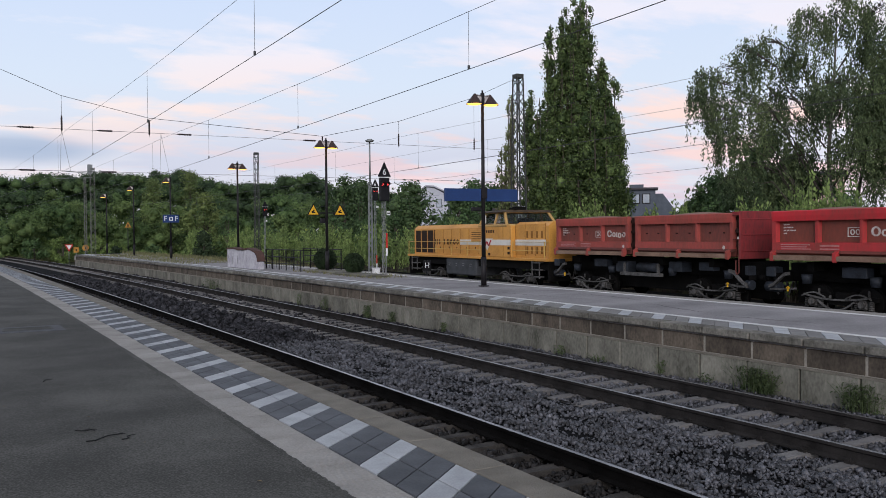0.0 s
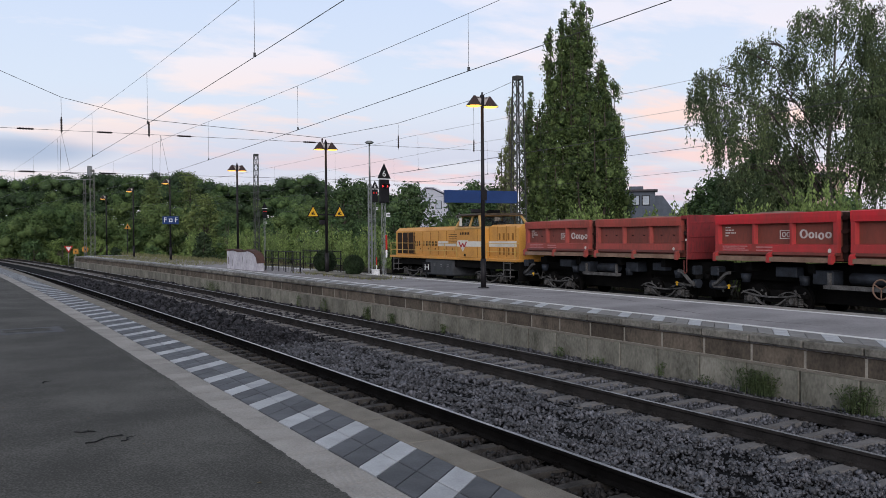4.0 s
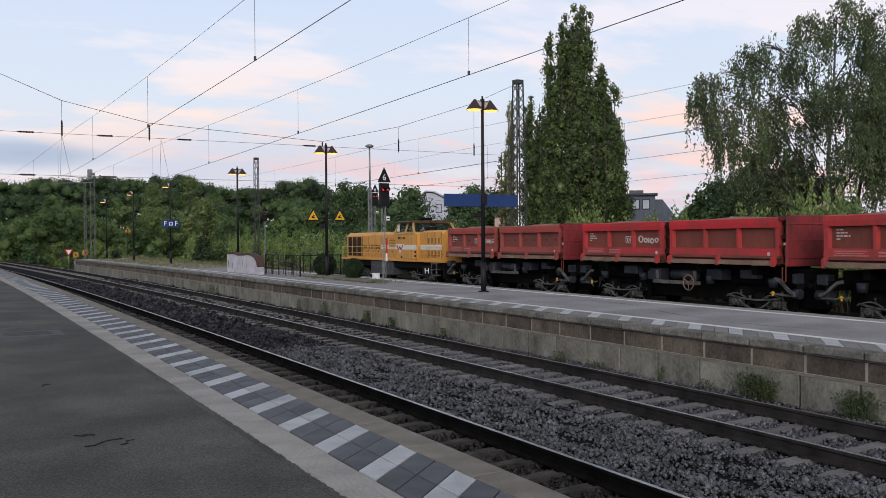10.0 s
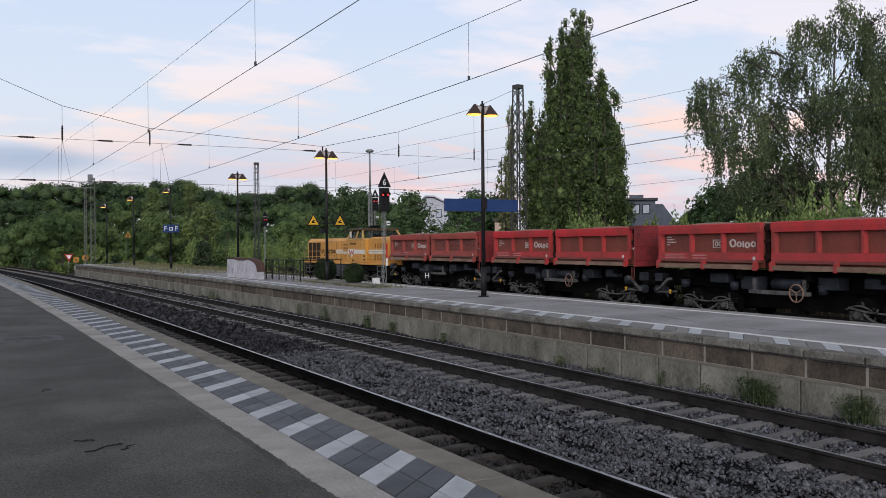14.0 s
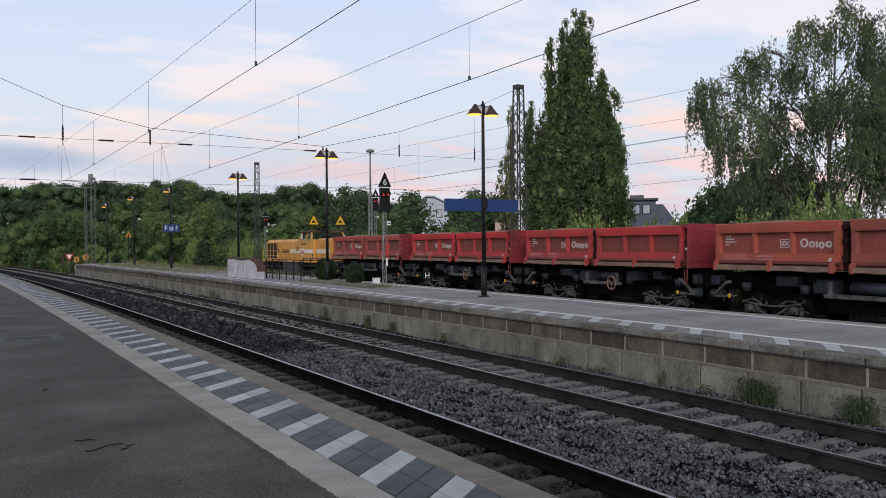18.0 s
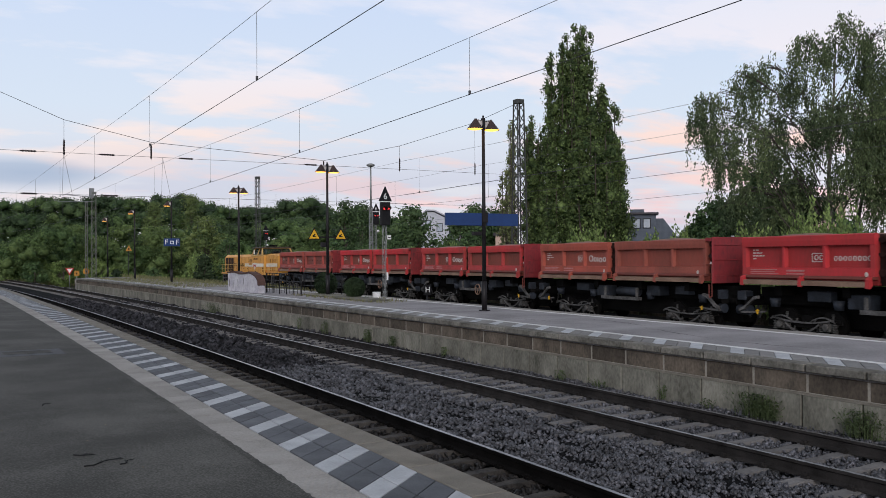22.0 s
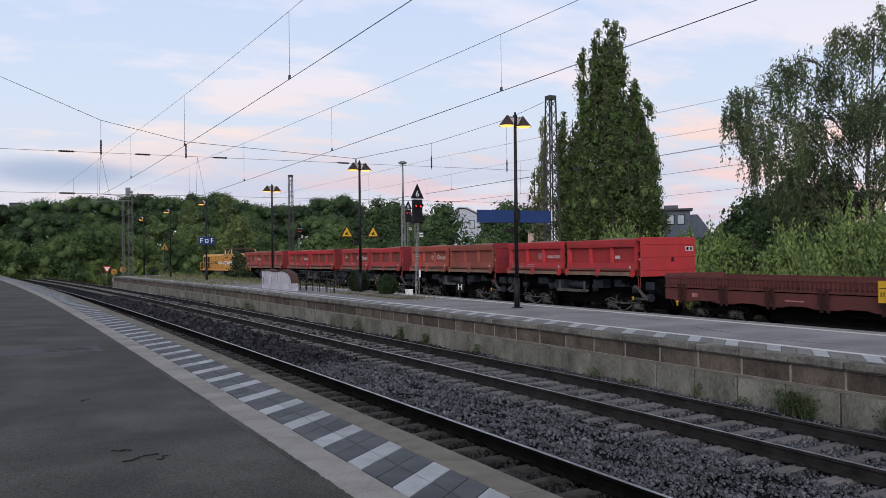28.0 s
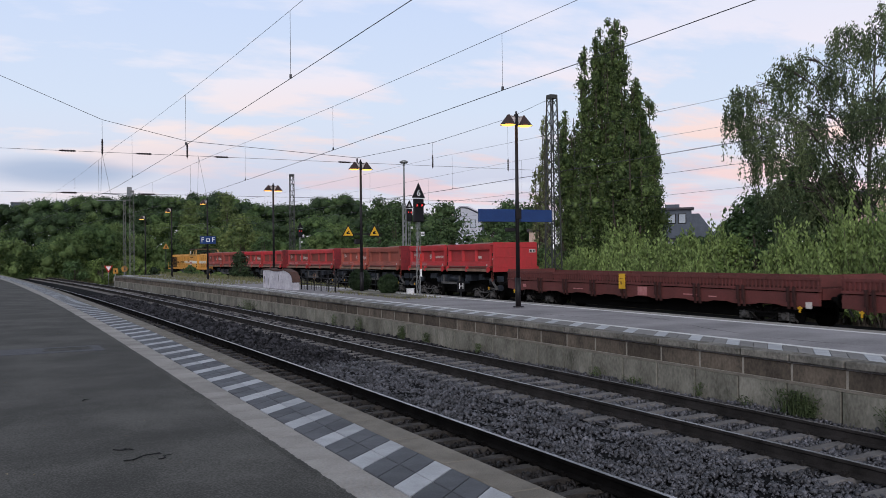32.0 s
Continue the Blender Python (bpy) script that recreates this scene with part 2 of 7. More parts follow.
def boxes(*dims, bevel=0.0, mat=0):
    bm = bmesh.new()
    for d in dims:
        box(bm, *d, mat=mat)
    if bevel:
        bmesh.ops.bevel(bm, geom=bm.edges[:], offset=bevel, segments=1, affect="EDGES")
    return bm


def prism(profile, y0, y1, axis="y"):
    """A profile of (across, up) drawn along y, or along x."""
    bm = bmesh.new()
    place = (lambda u, v, t: (u, t, v)) if axis == "y" else (lambda u, v, t: (t, u, v))
    a = [bm.verts.new(place(u, v, y0)) for u, v in profile]
    b = [bm.verts.new(place(u, v, y1)) for u, v in profile]
    n = len(profile)
    for i in range(n):
        bm.faces.new((a[i], a[(i + 1) % n], b[(i + 1) % n], b[i]))
    bm.faces.new(a[::-1])
    bm.faces.new(b)
    bmesh.ops.recalc_face_normals(bm, faces=bm.faces[:])
    return bm


def mesh_of(name, verts, faces, material, parent=None, label=""):
    me = bpy.data.meshes.new(name)
    me.from_pydata(verts, [], faces)
    me.materials.append(material)
    ob = new(name, me)
    ob.parent = parent
    if label:
        tagged(ob, label)
    return ob


def sweep(name, profile, s0, s1, step, material, parent=None, closed=True, label=""):
    """A cross-section of (X, z) drawn along the curve."""
    n = max(1, int(math.ceil((s1 - s0) / step)))
    vs, fs, k = [], [], len(profile)
    for i in range(n + 1):
        s = s0 + (s1 - s0) * i / n
        vs += [spot(x, s, z) for x, z in profile]
    for i in range(n):
        for j in range(k if closed else k - 1):
            a, b = i * k + j, i * k + (j + 1) % k
            fs.append((a, b, b + k, a + k))
    if closed:
        fs += [tuple(range(k))[::-1], tuple(range(n * k, n * k + k))]
    ob = mesh_of(name, vs, fs, material, parent, label)
    bm = bmesh.new()
    bm.from_mesh(ob.data)
    bmesh.ops.recalc_face_normals(bm, faces=bm.faces[:])
    bm.to_mesh(ob.data)
    bm.free()
    return ob


S0, S1 = -14.0, 150.0
C1, C2, C3 = 5.13, 9.42, 26.6          # track centres
EDGE1, EDGE2, BACK2 = 3.45, 11.27, 15.95  # platform edges
PLAT2_END = 82.0

# ground: one sheet with a little unevenness, out to the horizon
gv, gf = [], []
rings = [0, 12, 25, 45, 70, 100, 140, 200, 300, 500, 900, 1800, 3800]
for r in rings:
    for k in range(48):
        a = 2 * math.pi * k / 48
        gv.append((r * math.cos(a) + 5, r * math.sin(a) + 30, GROUND_Z - 0.02 * math.sin(3 * a)))
for i in range(len(rings) - 1):
    for k in range(48):
        a, b = i * 48 + k, i * 48 + (k + 1) % 48
        gf.append((a, a + 48, b + 48, b))
tagged(mesh_of("ground", gv, gf, SOIL), "dark soil with weeds and dry grass around the station", "ground", kind="structure")

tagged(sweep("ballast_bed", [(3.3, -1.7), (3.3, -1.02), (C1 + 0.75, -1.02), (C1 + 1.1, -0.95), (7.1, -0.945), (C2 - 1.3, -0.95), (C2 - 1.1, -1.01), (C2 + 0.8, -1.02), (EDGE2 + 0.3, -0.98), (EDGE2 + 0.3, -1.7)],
             S0, S1, 3, BALLAST_SHADE), "crushed stone bed between two platforms, blackened for the shade among its stones", "ballast", kind="structure")
# the goods line: a tighter curve of its own, slightly lower and falling
RAIL3_Z, GRADE3 = -0.98, -0.00335


def goods(s, x=0.0, z=0.0):
    """Pose on the goods line: s along it, x right of its centre, z over the rails; local y runs along."""
    a0, bend = -0.0626, 0.0021556
    a = a0 + bend * s
    c = 1.45 + x
    return pose(22.635 + (math.cos(a) - math.cos(a0)) / bend + c * math.cos(a), 22.5 + (math.sin(a) - math.sin(a0)) / bend + c * math.sin(a),
                RAIL3_Z + GRADE3 * s + z, math.degrees(GRADE3), 0, math.degrees(a))


def goods_sweep(name, profile, s0, s1, step, material, parent=None, label=""):
    """A cross-section of (x, z over the rails) drawn along the goods line."""
    n, k = int((s1 - s0) / step), len(profile)
    vs = [goods(s0 + (s1 - s0) * i / n, x, z).translation for i in range(n + 1) for x, z in profile]
    fs = [(i * k + j, i * k + (j + 1) % k, (i + 1) * k + (j + 1) % k, (i + 1) * k + j) for i in range(n) for j in range(k)]
    fs += [tuple(range(k))[::-1], tuple(range(n * k, n * k + k))]
    return mesh_of(name, vs, fs, material, parent, label)


tagged(goods_sweep("ballast_bed", [(5.6, -0.9), (4.9, -0.28), (1.9, -0.22), (-1.8, -0.20), (-2.9, -0.9)], -40, 100, 3, BALLAST_SHADE),
       "stone bed of the track behind the platform, blackened for the shade under the train", "ballast", kind="structure")
tagged(sweep("earth_bank", [(15.82, -1.75), (15.82, -0.06), (17.3, -0.24), (20.3, -0.85), (21.6, -1.75)], 44.0, 84.0, 2, SOIL),
       "grassy earth bank beside the island platform", "bank", kind="structure")

# near platform
tagged(sweep("platform_near", [(-40, -1.7), (-40, 0), (2.16, 0), (2.16, -0.02), (EDGE1 - 0.03, -0.02), (EDGE1 - 0.03, -0.12), (3.2, -0.14), (3.2, -1.7)],
             S0, 120, 2, ASPHALT), "worn dark grey asphalt platform with a tiled edge", "platform", kind="structure")
# far platform
tagged(sweep("platform_far", [(EDGE2 + 0.14, -1.7), (EDGE2 + 0.14, -0.03), (EDGE2 + 0.9, -0.03), (EDGE2 + 0.9, -0.004), (BACK2 - 0.4, -0.004), (BACK2 - 0.1, -0.012), (BACK2 - 0.1, -1.7)],
             S0, PLAT2_END, 2, ASPHALT_FAR), "grey asphalt island platform", "platform", kind="structure")

# ---- fast meshes for stones and leaves ----
def raw_mesh(name, verts, faces, material):
    """verts (n, 3) and faces (m, k) as arrays."""
    me = bpy.data.meshes.new(name)
    m, k = faces.shape
    me.vertices.add(len(verts))
    me.vertices.foreach_set("co", verts.astype(np.float32).ravel())
    me.loops.add(m * k)
    me.loops.foreach_set("vertex_index", faces.astype(np.int32).ravel())
    me.polygons.add(m)
    me.polygons.foreach_set("loop_start", np.arange(0, m * k, k, dtype=np.int32))
    me.update(calc_edges=True)
    me.materials.append(material)
    return me


rng = np.random.default_rng(7)


def arc_points(x, s, z):
    a = s / RADIUS
    return np.stack([(RADIUS + x) * np.cos(a) - RADIUS, (RADIUS + x) * np.sin(a), z], 1)


def turn_matrices(n):
    q = rng.normal(size=(n, 4))
    q /= np.linalg.norm(q, axis=1)[:, None]
    w, x, y, z = q.T
    return np.stack([1 - 2 * (y * y + z * z), 2 * (x * y - z * w), 2 * (x * z + y * w),
                     2 * (x * y + z * w), 1 - 2 * (x * x + z * z), 2 * (y * z - x * w),
                     2 * (x * z - y * w), 2 * (y * z + x * w), 1 - 2 * (x * x + y * y)], 1).reshape(-1, 3, 3)


def stones(centres, size):
    """Angular broken stones: crooked eight-cornered blocks."""
    n = len(centres)
    cube = np.array([(-1, -1, -1), (1, -1, -1), (1, 1, -1), (-1, 1, -1), (-1, -1, 1), (1, -1, 1), (1, 1, 1), (-1, 1, 1)], float)
    v = cube[None] * rng.uniform(0.45, 1.0, (n, 8, 3)) * rng.uniform(0.35, 1.4, (n, 1, 3)) * (size * rng.uniform(0.6, 1.35, n))[:, None, None]
    v = np.einsum("nij,nkj->nki", turn_matrices(n), v) + centres[:, None]
    f = np.array([(3, 2, 1, 0), (4, 5, 6, 7), (0, 1, 5, 4), (1, 2, 6, 5), (2, 3, 7, 6), (3, 0, 4, 7)])
    return v.reshape(-1, 3), (f[None] + (np.arange(n) * 8)[:, None, None]).reshape(-1, 4)


# ---- tracks ----
RAIL = [(-0.07, -0.172), (0.07, -0.172), (0.07, -0.158), (0.012, -0.135), (0.012, -0.05), (0.036, -0.035), (0.036, -0.006),
        (0.028, 0.0), (-0.028, 0.0), (-0.036, -0.006), (-0.036, -0.035), (-0.012, -0.05), (-0.012, -0.135), (-0.07, -0.158)]


def sleeper_mesh(material, clip):
    """Concrete sleeper, lower in the middle, with the clips of both rails."""
    bm = bmesh.new()
    prof = [(-1.3, 0.10, -0.19), (-1.02, 0.10, -0.172), (-0.5, 0.10, -0.172), (-0.25, 0.08, -0.180), (0.25, 0.08, -0.180),
            (0.5, 0.10, -0.172), (1.02, 0.10, -0.172), (1.3, 0.10, -0.19)]
    rows_ = []
    for x, w, z in prof:
        rows_.append([bm.verts.new(p) for p in ((x, -w, -0.36), (x, -w * 0.9, z), (x, w * 0.9, z), (x, w, -0.36))])
    for a, b in zip(rows_, rows_[1:]):
        for j in range(3):
            bm.faces.new((a[j], a[j + 1], b[j + 1], b[j]))
    bm.faces.new(rows_[0][::-1])
    bm.faces.new(rows_[-1])
    bmesh.ops.recalc_face_normals(bm, faces=bm.faces[:])
    for x in (-0.753, 0.753):
        for sx in (-1, 1):
            box(bm, x + sx * 0.08 - 0.035, -0.045, -0.172, x + sx * 0.08 + 0.035, 0.045, -0.140, mat=1)
            box(bm, x + sx * 0.10 - 0.02, -0.025, -0.145, x + sx * 0.10 + 0.02, 0.025, -0.112, mat=1)
    me = bpy.data.meshes.new("sleeper")
    bm.to_mesh(me)
    bm.free()
    me.materials.append(material)
    me.materials.append(clip)
    return me


SLEEPER_MESH = sleeper_mesh(SLEEPER, RUST_LIT)
# sleepers below the platform: oil and cast shade in one dark colour
OILY_SHADED = surface("oily_shaded_sleeper", (0.070, 0.063, 0.056), (0.018, 0.016, 0.015), 4, 40, 0.8, bump=0.5, each=0.2)
OILY_SHADED_MESH = sleeper_mesh(OILY_SHADED, RUST_SHADED)

def track(name, centre, s0, s1, phase, label=""):
    t = thing(name, label, "railway track", kind="structure")
    for side in (-0.753, 0.753):
        rail = sweep("rail", [(centre + side + u, RAIL_Z + v) for u, v in RAIL], s0, s1, 1.5, RUST_SHADED if centre == C1 else RUST_LIT, t, label="rusty steel rail with a polished head")
        rail.data.materials.append(RAILTOP)
        k = len(RAIL)
        for p in rail.data.polygons:
            vs = sorted(v % k for v in p.vertices)
            if len(p.vertices) == 4 and set(vs) == {7, 8}:
                p.material_index = 1
    s = s0 + phase
    while s < s1:
        ob = new("sleeper", SLEEPER_MESH if centre == C2 else OILY_SHADED_MESH)
        ob.parent = t
        ob.matrix_basis = site(centre, s, RAIL_Z)
        s += 0.612
    return t


track("track_1", C1, -6, 125, 0.47, label="railway track with concrete sleepers along the platform")
track("track_2", C2, -6, 125, 0.124, label="railway track with concrete sleepers beside the island platform")
goods_track = thing("track_3", "goods track behind the island platform", "railway track", kind="structure")
for side in (-0.753, 0.753):
    goods_sweep("rail", [(side + u, v) for u, v in RAIL], -30, 98, 1.5, RUST_SHADED, goods_track, "dark rusty steel rail")
for k in range(204):
    ob = new("sleeper", SLEEPER_MESH)
    ob.parent, ob.matrix_basis = goods_track, goods(-28 + 0.612 * k)

# loose ballast, dense where it is near
def ballast(x0, x1, s0, s1, density, size, z):
    n = int((x1 - x0) * (s1 - s0) * density)
    x, s = rng.uniform(x0, x1, n), rng.uniform(s0, s1, n)
    # little lies on the sleepers' backs
    for c, s_first in ((C1, -6 + 0.47), (C2, -6 + 0.124)):
        d = np.abs((s - s_first + 0.306) % 0.612 - 0.306)
        stay = (np.abs(x - c) > (1.07 if c == C1 else 1.27)) | (d > 0.092) | (rng.uniform(size=len(x)) < 0.03)
        x, s = x[stay], s[stay]
    n = len(x)
    bed = (np.minimum(np.abs(x - C1), np.abs(x - C2)) < 1.3)
    hump = np.where(bed, 0.0, 0.025 * np.sin(x * 9 + s * 1.3) + 0.02 * np.sin(s * 2.1 - x * 3))
    return arc_points(x, s, z + hump + rng.uniform(-0.055, 0.022, n)), size


def stone_field(name, zones, material, label, extra=(), thin=1.0):
    vv, ff, k0 = [], [], 0
    beds = list(extra)
    for x0, x1, z in zones:
        beds.append(ballast(x0, x1, 1.5, 10, 720 * thin, 0.0255 / thin ** 0.4, z))
        beds.append(ballast(x0, x1, 10, 20, 400 * thin, 0.029 / thin ** 0.4, z))
        beds.append(ballast(x0, x1, -8, 1.5, 90 * thin, 0.045, z))
    for c, size in beds:
        v, f = stones(c, size)
        vv.append(v)
        ff.append(f + k0)
        k0 += len(v)
    tagged(new(name, raw_mesh(name, np.concatenate(vv), np.concatenate(ff), material)), label, "ballast", kind="stuff")


stone_field("ballast_stones", ((5.96, 8.16, -0.925), (8.16, 8.62, -0.955), (8.74, 10.1, -0.955), (10.24, 11.4, -0.955)), STONE,
            "loose dark grey crushed stones between the sleepers")
stone_field("oily_ballast_stones", ((3.4, 4.06, -0.905), (4.06, 4.31, -0.97), (4.45, 5.82, -0.96)), STONE_OILY_SHADED, "oily crushed stones below the platform edge, darkened for its shade",
            [ballast(21.6, 22.9, 8, 45, 90, 0.038, -1.17)], 0.6)
stone_field("far_ballast_stones", (), STONE_FAR, "dark crushed stones farther along the two tracks",
            [ballast(x0, x1, s0, s1, dense, size, z) for s0, s1, dense, size in ((20, 26, 200, 0.038), (26, 62, 52, 0.061)) for x0, x1, z in ((5.96, 8.16, -0.93), (8.16, 8.62, -0.96), (8.74, 10.1, -0.96), (10.24, 11.4, -0.96), (3.4, 4.31, -0.97), (4.45, 5.82, -0.96))])

# ---- the train ----
def red(name, a, b, rough=0.6):
    return surface(name, a, b, 0.9, 11, rough, bump=0.15, contrast=(0.36, 0.66), stretch=(1, 1, 0.4), spec=0.22)


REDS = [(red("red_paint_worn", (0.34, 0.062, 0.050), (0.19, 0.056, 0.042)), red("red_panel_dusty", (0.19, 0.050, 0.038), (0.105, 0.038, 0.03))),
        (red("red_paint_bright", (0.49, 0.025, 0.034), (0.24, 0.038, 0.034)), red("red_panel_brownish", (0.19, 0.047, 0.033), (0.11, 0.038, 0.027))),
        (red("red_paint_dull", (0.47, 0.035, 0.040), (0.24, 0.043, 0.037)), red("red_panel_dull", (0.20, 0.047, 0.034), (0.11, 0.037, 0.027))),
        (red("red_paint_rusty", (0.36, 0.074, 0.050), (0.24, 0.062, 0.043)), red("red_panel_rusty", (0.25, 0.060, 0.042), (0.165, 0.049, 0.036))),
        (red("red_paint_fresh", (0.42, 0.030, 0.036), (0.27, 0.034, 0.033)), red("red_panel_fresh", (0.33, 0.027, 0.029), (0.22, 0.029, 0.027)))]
BANDS = {REDS[0][0]: red("red_band_worn", (0.32, 0.058, 0.048), (0.18, 0.050, 0.039)), REDS[1][0]: red("red_band_bright", (0.40, 0.032, 0.036), (0.20, 0.038, 0.031)),
         REDS[2][0]: red("red_band_dull", (0.38, 0.037, 0.039), (0.19, 0.040, 0.034))}
LIPS = [red("lip_dirty_" + q, a, b) for q, a, b in (("worn", (0.12, 0.03, 0.025), (0.07, 0.028, 0.022)), ("bright", (0.15, 0.033, 0.026), (0.08, 0.03, 0.022)))]
MAROON_WALL = red("end_wall_maroon", (0.25, 0.024, 0.03), (0.09, 0.02, 0.022))
BROWN_RIM = red("rim_brown", (0.27, 0.07, 0.05), (0.17, 0.054, 0.04))
PLUM = red("end_wall_plum", (0.25, 0.024, 0.028), (0.085, 0.020, 0.020))
# soot colour that also carries the shade in gaps between bodies and walls
SOOT_SHADE = surface("sooty_gap_shade", (0.035, 0.016, 0.013), (0.014, 0.008, 0.007), 2, 18, 0.8, bump=0.3, spec=0.1)
BLACK = surface("underframe_black", (0.003, 0.0029, 0.003), (0.009, 0.0085, 0.008), 2, 20, 0.75, bump=0.3, spec=0.05)
GREY_STEEL = surface("brake_dust_steel", (0.11, 0.105, 0.10), (0.010, 0.0095, 0.009), 3, 24, 0.7, bump=0.3, spec=0.25)
PALE_STEEL = surface("pale_dusty_steel", (0.12, 0.117, 0.115), (0.02, 0.019, 0.018), 3, 24, 0.7, bump=0.3, spec=0.25)
TAN = surface("worn_chute_edge", (0.25, 0.165, 0.12), (0.12, 0.072, 0.052), 1.4, 22, 0.7, bump=0.3, spec=0.2)
LOAD = surface("sandy_load", (0.27, 0.175, 0.135), (0.17, 0.10, 0.08), 2, 18, 0.95, bump=0.8, spec=0.1)
MARK = surface("white_marking", (0.52, 0.50, 0.47), (0.36, 0.30, 0.28), 5, 40, 0.6, bump=0)
MARK_GREY = surface("grey_marking", (0.25, 0.25, 0.25), (0.15, 0.15, 0.15), 5, 40, 0.6, bump=0)
MARK_DIM = surface("faded_marking", (0.42, 0.2, 0.19), (0.3, 0.1, 0.1), 7, 40, 0.6, bump=0)
YELLOW = surface("loco_yellow", (0.56, 0.272, 0.055), (0.36, 0.172, 0.04), 1.0, 14, 0.5, bump=0.08, spec=0.3, contrast=(0.38, 0.7))
YELLOW_RAIL = surface("handrail_yellow", (0.50, 0.34, 0.10), (0.40, 0.26, 0.07), 2, 14, 0.5, bump=0.0, spec=0.3)
YELLOW_SIGN = surface("yellow_plate", (0.62, 0.36, 0.02), (0.5, 0.28, 0.02), 3, 30, 0.5, bump=0.05)
STRIPE = surface("stripe_white", (0.64, 0.62, 0.57), (0.5, 0.47, 0.42), 2, 20, 0.5, bump=0)
LOCO_RED = surface("logo_red", (0.4, 0.02, 0.03), None, 3, 30, 0.5, bump=0)
LOCO_GREY = surface("loco_frame_grey", (0.062, 0.066, 0.073), (0.032, 0.034, 0.037), 2, 25, 0.6, bump=0.15)
GRILLE = surface("dark_grille", (0.016, 0.010, 0.008), (0.030, 0.015, 0.010), 4, 40, 0.7, bump=0.2, spec=0.15)
GLASS = surface("dark_glass", (0.015, 0.018, 0.02), (0.03, 0.033, 0.036), 1, 10, 0.12, bump=0, spec=0.6)
# cab glass: half see-through
gn, gl = GLASS.node_tree.nodes, GLASS.node_tree.links
clear = gn.new("ShaderNodeBsdfTransparent")
clear.inputs[0].default_value = (0.75, 0.8, 0.78, 1)
half_clear = gn.new("ShaderNodeMixShader")
half_clear.inputs[0].default_value = 0.72
gl.new(gn["Principled BSDF"].outputs[0], half_clear.inputs[1])
gl.new(clear.outputs[0], half_clear.inputs[2])
gl.new(half_clear.outputs[0], gn["Material Output"].inputs[0])
YELLOW_DARK = surface("shaded_slot_yellow", (0.24, 0.105, 0.02), (0.16, 0.07, 0.015), 3, 20, 0.7, bump=0)
BLUE_BOX = surface("blue_grey_steel", (0.028, 0.034, 0.046), (0.009, 0.010, 0.012), 3, 30, 0.6, bump=0.2, spec=0.25)
MAROON = surface("low_wagon_maroon", (0.128, 0.037, 0.034), (0.078, 0.029, 0.025), 1.2, 14, 0.65, bump=0.2, spec=0.2)
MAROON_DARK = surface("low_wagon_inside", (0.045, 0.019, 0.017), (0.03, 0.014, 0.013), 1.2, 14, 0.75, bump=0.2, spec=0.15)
ROOF_TAN = surface("dusty_tan_roof", (0.085, 0.065, 0.045), (0.025, 0.02, 0.016), 2, 18, 0.8, bump=0.3, spec=0.2)
BODY_UP = ((1.22, 1.66), (1.25, 1.69), (1.40, 1.848), (1.42, 1.90), (1.62, 1.99), (1.815, 2.237), (2.665, 2.882), (3.0, 3.194))
LOG = []          # (thing, distance behind the front of the first hopper)
WHEELSETS = []


def wheelset(parent, y, r=0.46):
    bm = bmesh.new()
    for x in (-0.76, 0.76):
        d = 1 if x > 0 else -1
        tube(bm, (x - d * 0.03, 0, 0), (x + d * 0.075, 0, 0), r, r, 22)
        tube(bm, (x - d * 0.06, 0, 0), (x - d * 0.03, 0, 0), r + 0.03, r + 0.03, 22)
        for k in range(5):
            a = k * 2 * math.pi / 5
            m = Matrix.Rotation(a, 4, "X")
            box(bm, x + d * 0.075, -0.03, 0.1, x + d * 0.10, 0.03, r * 0.8, mat=1, m=m)
    tube(bm, (-0.9, 0, 0), (0.9, 0, 0), 0.08, n=8)
    tube(bm, (-1.0, 0, 0), (-0.9, 0, 0), 0.09, n=8, mat=1)
    w = part("wheelset", bm, [BLACK, GREY_STEEL], parent)
    w.matrix_basis = pose(0, y, r)
    WHEELSETS.append((w, y, r))
    return w


def beam(bm, pts, x0, x1, h, mat=0):
    """Bar of height h through (y, z) points, between x0 and x1."""
    rows_ = [[bm.verts.new(q) for q in ((x0, y, z - h / 2), (x0, y, z + h / 2), (x1, y, z + h / 2), (x1, y, z - h / 2))] for y, z in pts]
    for a, b in zip(rows_, rows_[1:]):
        for i in range(4):
            bm.faces.new((a[i], b[i], b[(i + 1) % 4], a[(i + 1) % 4])).material_index = mat
    bm.faces.new(rows_[0]).material_index = mat
    bm.faces.new(rows_[-1][::-1]).material_index = mat


